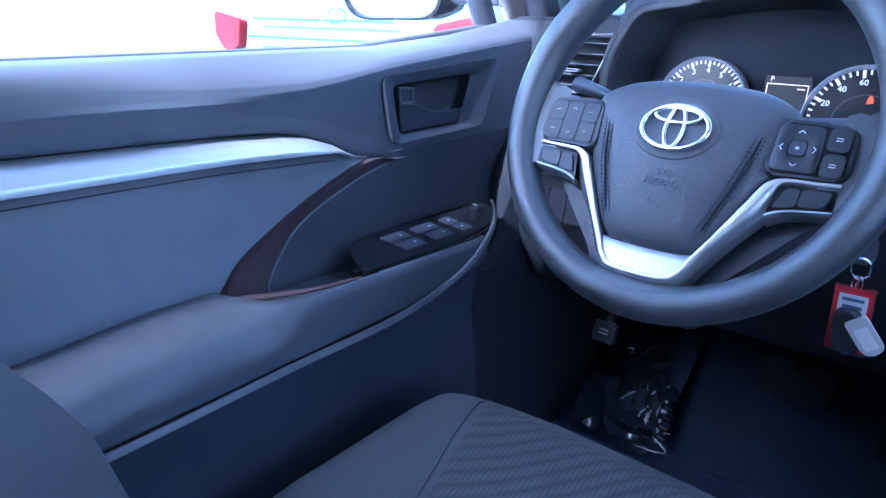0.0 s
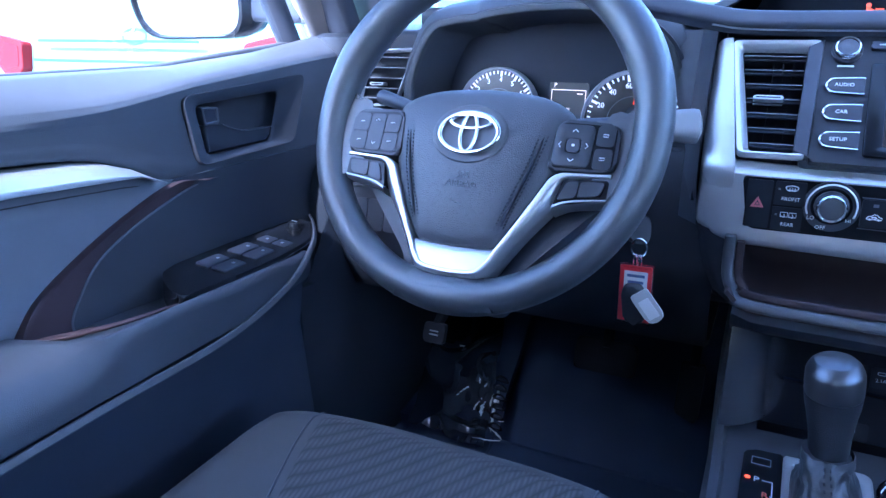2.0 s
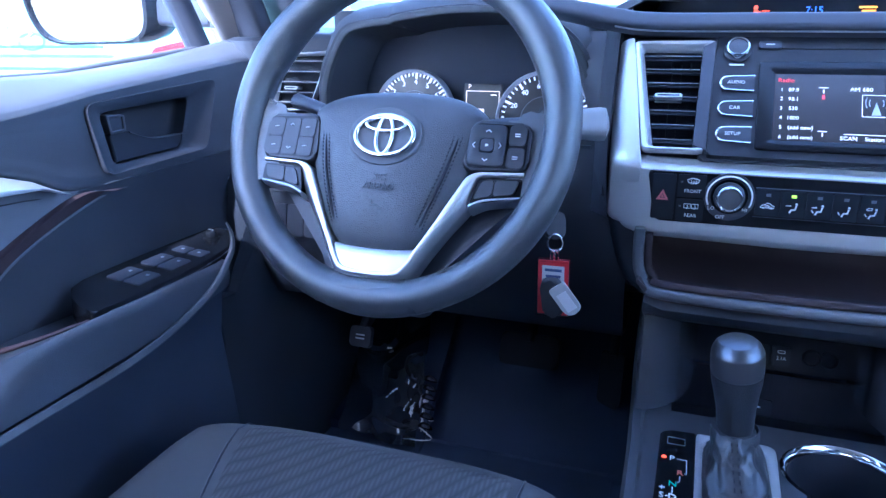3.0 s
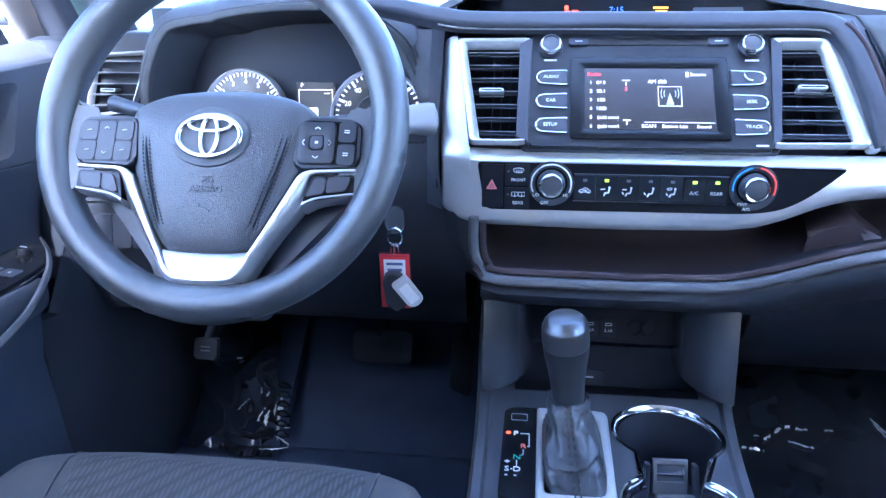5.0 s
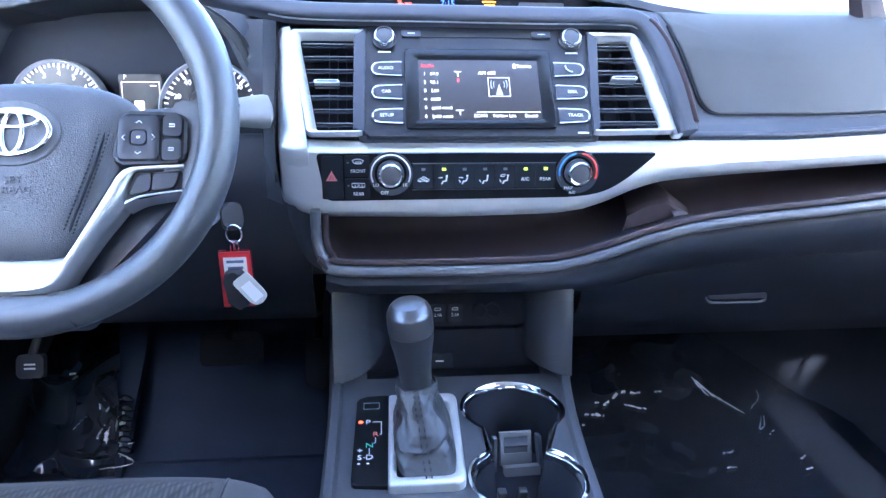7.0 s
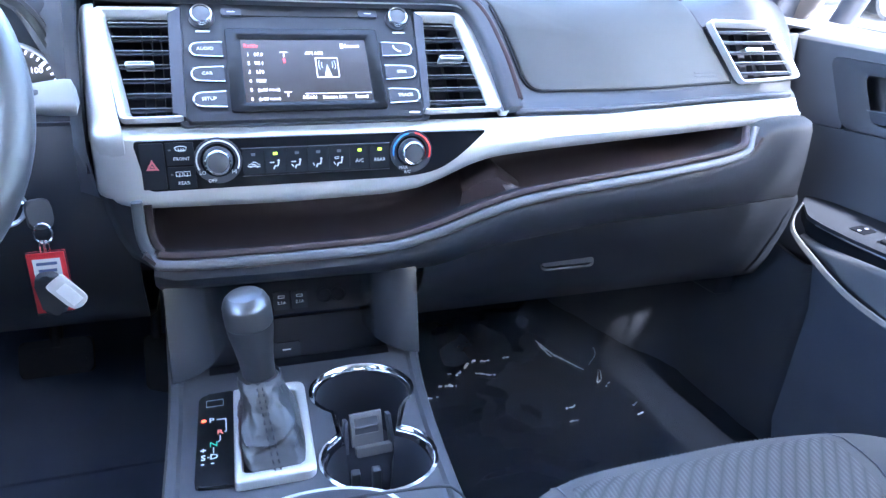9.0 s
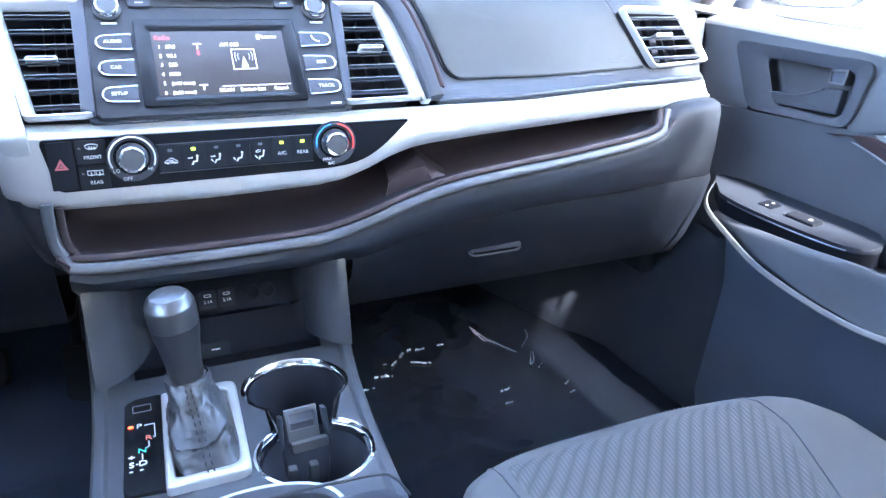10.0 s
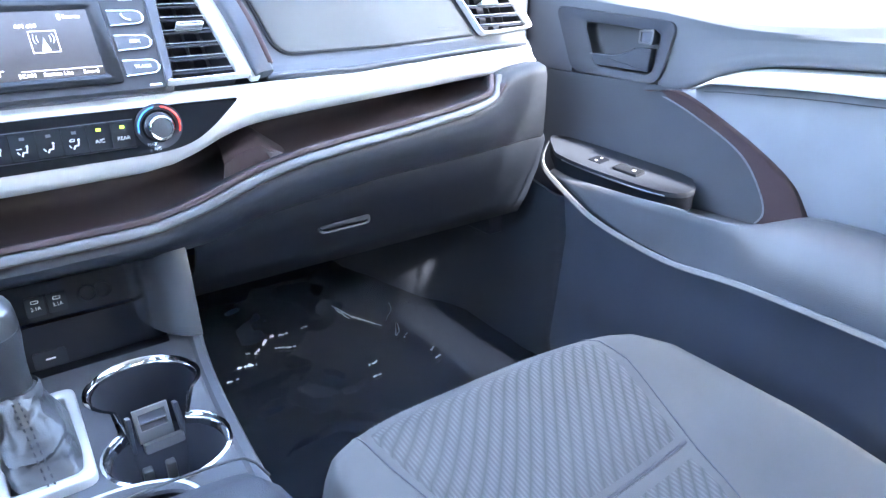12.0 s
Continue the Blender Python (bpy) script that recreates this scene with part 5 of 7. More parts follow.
def knob(parent, m, r, h, ringed=True):
    kb = part("knob", lathe([(r * 1.12, 0), (r * 1.12, 0.003), (r * 1.0, 0.004), (r * 0.95, h - 0.002), (r * 0.90, h), (r * 0.80, h), (r * 0.76, h - 0.0015), (0, h - 0.0015)], m, 36), M_DARK, parent, "round black knob")
    part("knob_ring", lathe([(r * 1.0, h - 0.004), (r * 1.0, h - 0.001), (r * 0.90, h + 0.0005), (r * 0.80, h), (r * 0.80, h - 0.003)], m, 36), M_CHROME, kb, "chrome ring")
    part("knob_cap", lathe([(r * 0.80, h - 0.0012), (r * 0.4, h - 0.0005), (0, h - 0.0003)], m, 30), M_LEATHER, kb)
    return kb


for x in (-0.1015, 0.1085):
    knob(hu, shift(HU, x, 0.1010, 0.003), 0.0118, 0.009)
    part("knob_legend", prism(rect(0.014, 0.0018, x, 0.0845), 0.0003, HU, z=0.0034), M_WHITE, hu)
for sg, labels in ((-1, ("AUDIO", "CAR", "SETUP")), (1, ("", "SEEK", "TRACK"))):
    for k, t in enumerate(labels):
        v = 0.0635 - 0.0292 * k
        xo, xi = sg * 0.1195 + 0.002, sg * 0.0845 + 0.001
        v -= 0.0018
        ii = rounded([(xi, v - 0.0078), (xi, v + 0.0078), (xo - sg * 0.006, v + 0.0066), (xo - sg * 0.0025, v), (xo - sg * 0.006, v - 0.0066)], [0.001, 0.001, 0.004, 0.004, 0.004])
        if sg > 0:
            ii = ii[::-1]
        kb = part("button", prism(ii, 0.006, HU, 0.0012, z=0.0058), M_DARK, hu)
        br = rounded([(xi, v - 0.0088), (xo - sg * 0.005, v - 0.0074), (xo - sg * 0.0012, v), (xo - sg * 0.005, v + 0.0074), (xi, v + 0.0088)], [0.0, 0.005, 0.005, 0.005, 0.0])
        part("button_rim", tube([HU @ Vector((p.x, p.y, 0.0048)) for p in br], 0.0010, 6, scale=lambda q: 0.45 + 0.75 * math.sin(math.pi * q)), M_CHROME, kb, "thin bright bracket")
        if t:
            words("button_text", t, shift(HU, (xo + xi) / 2, v, 0.0064), 0.0052, M_LEGEND, kb)
        else:
            part("phone_symbol", tube([HU @ Vector((xi + 0.017 + a, v + b, 0.0066)) for a, b in ((-0.004, 0.004), (-0.003, 0.0), (0.0, -0.003), (0.004, -0.004))], 0.0009, 5), M_WHITE, kb)
part("badge", prism(rect(0.012, 0.002, 0.111, -0.0165), 0.0003, HU, z=0.0034), M_WHITE, hu)

# ---- climate panel ----
cp = thing("climate_panel", (0, 0.777, 0.995), "black climate control panel with two knobs and a key row", "climate control")
o = rounded([(-0.166, 0.969), (0.105, 0.9705), (0.135, 0.9755), (0.160, 0.990), (0.192, 1.0185), (0.0, 1.0195), (-0.175, 1.0195)], [0.006, 0.02, 0.03, 0.02, 0.004, 0.01, 0.005])
part("panel", prism(o, 0.02, CL, 0.002, z=0.001), M_GLOSS, cp)


def hkey(x, z, w, h, name="key"):
    return part(name, prism(rounded(rect(w, h, x, z), 0.0015), 0.004, CL, 0.0006, z=0.003), M_POD, cp)


def sign(pts, x, z, key, r=0.00042):
    """A printed line drawing on a key."""
    return part("key_symbol", tube([CL @ Vector((x + a, z + b, 0.0034)) for a, b in pts], r, 5), M_LEGEND, key)


k = hkey(-0.1585, 0.9945, 0.022, 0.046, "hazard_key")
M_TRI = mat("hazard_red", (0.60, 0.16, 0.17), 0.5, var=0)
tri = part("hazard_triangle", prism([(-0.1652, 0.9912), (-0.1533, 0.9912), (-0.1592, 1.0018)], 0.0004, CL, z=0.0035), M_TRI, k, "red printed triangle")
part("triangle_line", ring([(-0.1618, 0.9932), (-0.1566, 0.9932), (-0.1592, 0.9980)], [(-0.1608, 0.9938), (-0.1576, 0.9938), (-0.1592, 0.9966)], 0.0004, CL, z=0.0038), M_DARK, tri)
for z, t in ((1.0065, "FRONT"), (0.982, "REAR")):
    k = hkey(-0.1325, z, 0.026, 0.0225)
    words("key_text", t, shift(CL, -0.1315, z - 0.005, 0.0034), 0.0048, M_LEGEND, k)
    if t == "FRONT":
        sign([(-0.0056, 0.0062), (-0.003, 0.0074), (0.0, 0.0078), (0.003, 0.0074), (0.0056, 0.0062), (0.0040, 0.0034), (-0.0040, 0.0034), (-0.0056, 0.0062)], -0.1315, z, k)
        for a in (-0.0022, 0.0, 0.0022):
            sign([(a, 0.0058), (a + 0.0006, 0.0045), (a - 0.0004, 0.0034), (a + 0.0004, 0.0022)], -0.1315, z, k)
    else:
        for a in (-0.0048, 0.0024):
            sign([(a - 0.0030, 0.0024), (a + 0.0030, 0.0024), (a + 0.0030, 0.0066), (a - 0.0030, 0.0066), (a - 0.0030, 0.0024)], -0.1303, z, k)
            sign([(a, 0.0052), (a + 0.0005, 0.0036), (a - 0.0003, 0.0014)], -0.1303, z, k)
    part("key_lamp", prism(rect(0.0022, 0.0016, -0.1420, z + 0.004), 0.0004, CL, z=0.0034), M_CAP, k, "small key lamp")
for x, z in ((-0.0975, 0.998), (0.104, 0.9985)):
    m = shift(CL, x, z, 0.001)
    part("dial_well", lathe([(0.0235, 0.0), (0.0235, 0.0012), (0.019, 0.0015), (0.017, 0.0)], m, 40), M_DARK, cp)
    knob(cp, m, 0.0128, 0.013)
    part("scale_arc", tube([m @ Vector((p[0], p[1], 0.002)) for p in ellipse(0.0205, 0.0205, 26, 0, 0, -25, 205)], 0.0009 if x < 0 else 0.0005, 5), M_LEGEND if x < 0 else M_CAP, cp)
M_ARCB = mat("arc_blue", (0.03, 0.20, 0.55), 0.5, var=0, emit=0.038)
M_ARCR = mat("arc_red", (0.7, 0.05, 0.04), 0.5, var=0, emit=0.038)
m = shift(CL, 0.104, 0.9985, 0.001)
part("blue_arc", tube([m @ Vector((p[0], p[1], 0.0026)) for p in ellipse(0.0205, 0.0205, 14, 0, 0, 100, 190)], 0.0009, 5), M_ARCB, cp)
part("red_arc", tube([m @ Vector((p[0], p[1], 0.0026)) for p in ellipse(0.0205, 0.0205, 14, 0, 0, -20, 80)], 0.0009, 5), M_ARCR, cp)
words("legend_text", "LO", shift(CL, -0.1130, 0.9862, 0.0034), 0.005, M_LEGEND, cp)
words("legend_text", "HI", shift(CL, -0.0825, 0.9862, 0.0034), 0.005, M_LEGEND, cp)
words("legend_text", "OFF", shift(CL, -0.1040, 0.9778, 0.0034), 0.005, M_LEGEND, cp)
words("legend_text", "MAX", shift(CL, 0.0945, 0.9812, 0.0034), 0.0045, M_LEGEND, cp)
words("legend_text", "A/C", shift(CL, 0.0990, 0.9762, 0.0034), 0.0045, M_LEGEND, cp)
for k in range(7):
    x = -0.0630 + 0.0219 * k
    kb = hkey(x, 0.9948, 0.0213, 0.0258)
    part("key_lamp", prism(rect(0.0042, 0.0028, x, 1.0028), 0.0004, CL, z=0.0034), M_LITGREEN if k in (1, 5, 6) else M_STITCH, kb, "small key lamp")
    if k == 5:
        words("key_text", "A/C", shift(CL, x, 0.9915, 0.0034), 0.0055, M_LEGEND, kb)
    elif k == 6:
        words("key_text", "REAR", shift(CL, x, 0.9915, 0.0034), 0.0052, M_LEGEND, kb)
    elif k == 0:
        sign([(-0.0060, -0.0010), (-0.0050, 0.0010), (-0.0022, 0.0018), (-0.0004, 0.0034), (0.0022, 0.0030), (0.0036, 0.0014), (0.0060, 0.0006), (0.0062, -0.0012), (-0.0060, -0.0010)], x, 0.9915, kb)
        sign([(-0.0020, 0.0004), (0.0010, 0.0012), (0.0024, 0.0002), (0.0004, -0.0004)], x, 0.9915, kb, 0.0006)
        for a in (-0.0034, 0.0036):
            part("key_symbol", lathe([(0.0011, 0), (0.0011, 0.0003), (0, 0.0003)], shift(CL, x + a, 0.9902, 0.0034), 10), M_LEGEND, kb)
    else:
        part("key_symbol", lathe([(0.0012, 0), (0.0012, 0.0003), (0, 0.0003)], shift(CL, x + 0.0030, 0.9956, 0.0034), 10), M_LEGEND, kb)
        sign([(0.0030, 0.0030), (0.0022, -0.0008), (-0.0010, -0.0010), (-0.0022, -0.0042)], x, 0.9910, kb, 0.00085)
        if k in (1, 2):
            sign([(-0.0060, 0.0022), (-0.0014, 0.0022), (-0.0024, 0.0030)], x, 0.9915, kb, 0.0005)
        if k in (2, 3, 4):
            sign([(-0.0058, -0.0004), (-0.0040, -0.0030), (-0.0048, -0.0022)], x, 0.9915, kb, 0.0006)
        if k == 4:
            sign([(-0.0050, 0.0040), (-0.0030, 0.0052), (0.0000, 0.0052), (-0.0008, 0.0034), (-0.0042, 0.0030), (-0.0050, 0.0040)], x, 0.9915, kb, 0.0004)
part("key_rail", tube([CL @ Vector((x, 1.0090, 0.0022)) for x in (-0.0745, 0.0, 0.0795)], 0.0005, 5), M_CAP, cp)
part("key_rail", tube([CL @ Vector((x, 0.9806, 0.0022)) for x in (-0.0745, 0.0, 0.0795)], 0.0005, 5), M_CAP, cp)

# clock strip above the brow
ck = thing("clock_display", (0.0, 0.99, 1.172), "dark glossy clock strip with lit symbols", "clock")
KM = fr((0.0, 1.0, 1.176), (1, 0, 0), (0, 0.2, 0.98))
part("ledge", loft([[(x, y, z) for x in (-0.22, 0.0, 0.20)] for y, z in ((0.885, 1.158), (0.95, 1.158), (1.0, 1.160))], 0.004), M_DARK, ck)
part("lens", prism(rounded([(-0.20, -0.018), (0.19, -0.020), (0.17, 0.022), (-0.18, 0.026)], 0.01), 0.008, KM, 0.001), M_GLOSS, ck)
bm = prism(rounded(rect(0.005, 0.005, -0.080, 0.001), 0.002), 0.0005, KM, z=0.0008)
prism([(-0.082, -0.002), (-0.078, -0.002), (-0.070, -0.006), (-0.071, -0.008), (-0.082, -0.008)], 0.0005, KM, bm=bm, z=0.0008)
prism(rect(0.008, 0.0016, -0.069, -0.003), 0.0005, KM, bm=bm, z=0.0008)
part("belt_lamp", bm, M_LITRED, ck, "lit red symbol")
words("clock_text", "7:15", shift(KM, -0.018, -0.003, 0.0008), 0.011, M_LITBLUE, ck)
bm = prism(rect(0.018, 0.0022, 0.036, 0.000), 0.0005, KM, z=0.0008)
prism(rect(0.014, 0.0018, 0.037, -0.004), 0.0005, KM, bm=bm, z=0.0008)
prism(rounded(rect(0.010, 0.0030, 0.036, -0.008), 0.001), 0.0005, KM, bm=bm, z=0.0008)
part("airbag_lamp", bm, M_LITAMBER, ck, "lit amber symbol")
part("side_lens", prism(rounded(rect(0.060, 0.012, 0.105, -0.006), 0.003), 0.0006, KM, z=0.0008), M_DARK, ck)

# ---- steering wheel ----
WM = fr((-0.406, 0.667, 1.059), (1, 0, 0), (0, 0.49, 0.87))
sw = thing("steering_wheel", (-0.406, 0.667, 1.059), "dark leather-look steering wheel with silver spokes", "steering wheel")
RIM = fr((-0.404, 0.667, 1.0655), (1, -0.02, 0), (0, math.sin(radians(24)), math.cos(radians(24))))
RR = 0.1605


def rim_tube(a):
    """The rim's half thickness at an angle: fuller grips beside the spokes, a broad foot at the bottom."""
    d = math.degrees(a) % 360
    return 0.0163 + 0.0020 * math.exp(-((d - 150) / 18) ** 2) + 0.0020 * math.exp(-((d - 30) / 18) ** 2) + 0.0012 * math.exp(-((d - 270) / 16) ** 2)


bm = bmesh.new()
NA, NB = 120, 18
for i in range(NA):
    a = 2 * math.pi * i / NA
    k = rim_tube(a)
    for j in range(NB):
        b = 2 * math.pi * j / NB
        bm.verts.new(RIM @ Vector(((RR + k * math.cos(b)) * math.cos(a), (RR + k * math.cos(b)) * math.sin(a), k * 1.12 * math.sin(b))))
bm.verts.ensure_lookup_table()
for i in range(NA):
    for j in range(NB):
        bm.faces.new([bm.verts[i * NB + j], bm.verts[((i + 1) % NA) * NB + j], bm.verts[((i + 1) % NA) * NB + (j + 1) % NB], bm.verts[i * NB + (j + 1) % NB]])
part("rim", bm, M_WHEEL, sw, "grained dark grey rim")


def mirror_out(pts):
    """A closed outline from its right half, given from the top middle down."""
    return [Vector(p) for p in pts] + [Vector((-p[0], p[1])) for p in pts[::-1]]


M_KEY = mat("key_plastic", (0.024, 0.028, 0.038), 0.42, var=0.05)
HB = shift(WM, 0.003, -0.003, -0.029)
# spokes under the pad
sp = rounded(mirror_out([(0.10, 0.030), (0.150, 0.012), (0.150, -0.030), (0.118, -0.052), (0.060, -0.118), (0.050, -0.160)]), 0.012)
part("spoke_body", prism(sp, 0.022, HB, 0.004, z=0.004), M_DARK, sw)
# pad, domed
po = spline(mirror_out([(0.020, 0.048), (0.058, 0.043), (0.084, 0.031), (0.089, 0.014), (0.081, -0.026), (0.064, -0.066), (0.044, -0.099), (0.024, -0.108)]), 4, True)
cxy = Vector((0.0, -0.02))
rows = []
for k, z in ((1.0, 0.002), (1.0, 0.020), (0.985, 0.027), (0.95, 0.0315), (0.86, 0.0355), (0.7, 0.039), (0.5, 0.0415), (0.25, 0.043), (0.05, 0.0435)):
    rows.append([HB @ Vector((cxy.x + (p.x - cxy.x) * k, cxy.y + (p.y - cxy.y) * k, z)) for p in po])
pad = part("airbag_pad", loft(rows, 0, True, True), M_LEATHER, sw, "grained black centre pad")


def pad_z(x, y):
    r = math.hypot(x / 0.088, (y + 0.02) / 0.085)
    return lerp(r, (0, 0.25, 0.5, 0.7, 0.86, 0.95, 1.0), (0.0435, 0.043, 0.0415, 0.039, 0.0355, 0.0315, 0.02)) + 0.0006


for sg in (-1, 1):
    run = [(0.070, 0.033), (0.068, 0.008), (0.060, -0.032), (0.047, -0.072), (0.036, -0.100)]
    groove = spline([(sg * x, y) for x, y in run], 10)
    part("pad_groove", tube([HB @ Vector((p.x, p.y, pad_z(p.x, p.y) - 0.0009)) for p in groove], 0.0012, 6), M_DUCT, pad, "sewn groove in the pad")
    for off in (-0.0036, 0.0036):
        bm = bmesh.new()
        path = spline([(sg * (x - off), y) for x, y in run], 22)
        for a, b in zip(path[::2], path[1::2]):
            tube([HB @ Vector((a.x, a.y, pad_z(a.x, a.y) - 0.0002)), HB @ Vector((b.x - 0.0006 * sg, b.y, pad_z(b.x, b.y) - 0.0002))], 0.00075, 5, bm=bm)
        part("stitching", bm, M_DUCT, pad, "row of dark stitches")
em = part("emblem_plate", lathe([(0.0375, 0.0), (0.0362, 0.0010), (0.033, 0.0006), (0, 0.0012)], shift(HB, -0.002, -0.003, 0.0432) @ Matrix.Diagonal((1, 0.76, 1, 1)), 40), M_LEATHER, pad, "oval badge plate")
EM = shift(HB, -0.002, -0.003, 0.0455)


def oval(a, b, x, y, r, m=EM):
    return tube([m @ Vector((p[0], p[1], 0)) for p in ellipse(a, b, 48, x, y)], r, 12, True)


part("emblem_oval", oval(0.0290, 0.0192, 0, 0, 0.0026), M_CHROME, em, "chrome oval ring")
part("emblem_oval", oval(0.0078, 0.0180, 0, 0.0, 0.0020), M_CHROME, em, "chrome upright oval")
part("emblem_oval", oval(0.0200, 0.0064, 0, 0.0108, 0.0020), M_CHROME, em, "chrome flat oval")
words("airbag_text", "SRS\nAIRBAG", shift(HB, 0.0, -0.047, 0.0440), 0.0088, M_STITCH, pad, 0.0004)
part("horn_mark", tube([HB @ Vector((x, y, 0.0424)) for x, y in ((-0.005, -0.0645), (-0.005, -0.0685), (0.000, -0.0685), (0.005, -0.071))], 0.0005, 5), M_STITCH, pad)
# silver spokes: two arms and the lower bar in one moulding
I = [(0.131, -0.0270), (0.100, -0.0280), (0.088, -0.0290), (0.0785, -0.0340), (0.0720, -0.0450), (0.0500, -0.0880), (0.0405, -0.1050), (0.0330, -0.1185), (0.0240, -0.1262), (0.0, -0.1280)]
O = [(0.131, -0.0335), (0.100, -0.0350), (0.0925, -0.0380), (0.0885, -0.0480), (0.0830, -0.0610), (0.0650, -0.0860), (0.0500, -0.1100), (0.0400, -0.1270), (0.0270, -0.1352), (0.0, -0.1375)]
I, O = [spline(p + [(-x, y) for x, y in p[-2::-1]], 4) for p in (I, O)]
rows = []
for a, b in zip(I, O):
    rows.append([HB @ Vector((*a.lerp(b, q), z)) for q, z in ((0.0, 0.018), (0.0, 0.0325), (0.05, 0.0343), (0.14, 0.0349), (0.40, 0.0347), (0.52, 0.0338), (0.66, 0.0316), (0.90, 0.0262), (1.0, 0.0225), (1.0, 0.010))])
part("spoke_trim", loft(rows, 0, True), M_SPOKE, sw, "satin silver spoke trim")
rows = []
for q in (0.0, 0.10, 0.35, 0.65, 0.9, 1.0):
    w, y = 0.0425 + (0.0265 - 0.0425) * q, -0.1035 + (-0.1290 + 0.1035) * q
    z = lerp(q, (0.0, 0.10, 0.35, 0.65, 0.9, 1.0), (0.0270, 0.0298, 0.0312, 0.0322, 0.0334, 0.0336))
    rows.append([HB @ Vector((w * k, y - 0.002 * (1 - k * k) * (1 - q), z)) for k in (-1, -0.6, 0, 0.6, 1)])
part("lower_bar", loft(rows, 0.004), M_SPOKE, sw, "satin silver lower bar")
for sg in (-1, 1):
    rows = []
    for a, b in zip(spline([(0.130, -0.0492), (0.112, -0.0512), (0.096, -0.0540), (0.0845, -0.0590)], 4), spline([(0.130, -0.0530), (0.112, -0.0555), (0.097, -0.0585), (0.0845, -0.0650)], 4)):
        rows.append([HB @ Vector((sg * p.x, p.y, z)) for p, z in ((a, 0.022), (a, 0.0335), (a.lerp(b, 0.35), 0.0340), (b, 0.0285), (b, 0.014))])
    part("toggle_lip", loft(rows, 0, True), M_SPOKE, sw, "thin silver lip under the toggles")
part("lower_spoke", loft([[HB @ Vector((x * k, y, z)) for x in (-1, -0.6, 0, 0.6, 1)] for y, k, z in ((-0.122, 0.034, 0.016), (-0.132, 0.035, 0.028), (-0.138, 0.037, 0.0335), (-0.146, 0.041, 0.0355), (-0.154, 0.046, 0.034), (-0.161, 0.050, 0.028))], 0.012), M_WHEEL, sw)
# thick roots where the spokes run into the rim
for sg in (-1, 1):
    w = [(0.100, 0.021), (0.128, 0.022), (0.150, 0.044), (0.160, 0.0), (0.148, -0.056), (0.130, -0.050), (0.112, -0.030)]
    w = [(sg * x, y) for x, y in (w if sg < 0 else w[::-1])]
    part("spoke_root", prism([tuple(p) for p in rounded(w, 0.010)], 0.026, HB, 0.006, 3, z=0.0325), M_WHEEL, sw, "grained spoke root")
# keys on the spokes
for sg in (-1, 1):
    c = [(0.078, 0.0195), (0.133, 0.0170), (0.134, -0.0265), (0.073, -0.0285)]
    d = [(0.0815, 0.0165), (0.1305, 0.0145), (0.1310, -0.0245), (0.0775, -0.0260)]
    if sg < 0:
        c, d = [(-x, y) for x, y in c][::-1], [(-x, y) for x, y in d][::-1]
    pod = part("key_pod", prism(rounded(c, 0.009), 0.02, HB, 0.003, 3, z=0.0365), M_KEY, sw, "dark plastic key pod")
    part("key_bed", prism(rounded(d, 0.006), 0.004, HB, 0.0004, z=0.0370), M_GLOSS, pod, "black gap round the keys")
    if sg < 0:
        for x, w in ((-0.1222, 0.0165), (-0.1050, 0.0168), (-0.0878, 0.0165)):
            for y in (0.0040, -0.0152):
                if x == -0.1050 and y < 0:
                    continue
                tall = x == -0.1050
                k = part("key", prism(rounded(rect(w, 0.0372 if tall else 0.0184, x, -0.0056 if tall else y), 0.0028), 0.004, HB, 0.0006, z=0.0378), M_KEY, pod)
                for yy in ((0.0065, -0.0175) if tall else (y,)):
                    part("key_symbol", tube([HB @ Vector((x + p[0], yy + p[1], 0.0384)) for p in (((-0.0022, -0.001), (0, 0.001), (0.0022, -0.001)) if yy > 0 else ((-0.0022, 0.001), (0, -0.001), (0.0022, 0.001)))] if tall else [HB @ Vector((x - 0.0022, yy, 0.0384)), HB @ Vector((x + 0.0022, yy + 0.0006, 0.0384))], 0.00045, 5), M_WHITE, k)
    else:
        part("pad_key", ring(rounded(rect(0.034, 0.039, 0.0945, -0.005), 0.006), rounded(rect(0.013, 0.013, 0.0945, -0.005), 0.003), 0.004, HB, 0.0010, z=0.0382), M_KEY, pod)
        k = part("ok_key", prism(rounded(rect(0.0122, 0.0122, 0.0945, -0.005), 0.003), 0.005, HB, 0.001, z=0.0388), M_DARK, pod)
        part("key_symbol", prism(rect(0.0028, 0.0022, 0.0945, -0.005), 0.0003, HB, z=0.0391), M_WHITE, k)
        for x, y, ang in ((0.0945, 0.0085, 0), (0.0945, -0.0185, 180), (0.0825, -0.005, 90), (0.1065, -0.005, -90)):
            mm = shift(HB, x, y, 0.0386) @ pose(0, 0, 0, 0, 0, ang)
            part("arrow", tube([mm @ Vector(p) for p in ((-0.0025, -0.001, 0), (0, 0.001, 0), (0.0025, -0.001, 0))], 0.0005, 5), M_WHITE, pod)
        for y in (0.0055, -0.0155):
            k = part("key", prism(rounded(rect(0.0155, 0.0185, 0.1215, y), 0.003), 0.004, HB, 0.0008, z=0.0380), M_KEY, pod)
            part("key_symbol", tube([HB @ Vector((0.1215 + a, y + b, 0.0385)) for a, b in ((-0.0025, 0.001), (0.002, 0.001), (0.002, -0.001), (-0.0025, -0.001))], 0.0005, 5), M_WHITE, k)
    # lower toggle keys set in the arm
    q = [(0.0845, -0.0590), (0.1300, -0.0500), (0.1300, -0.0325), (0.0900, -0.0345)]
    q = q if sg > 0 else [(-x, y) for x, y in q][::-1]
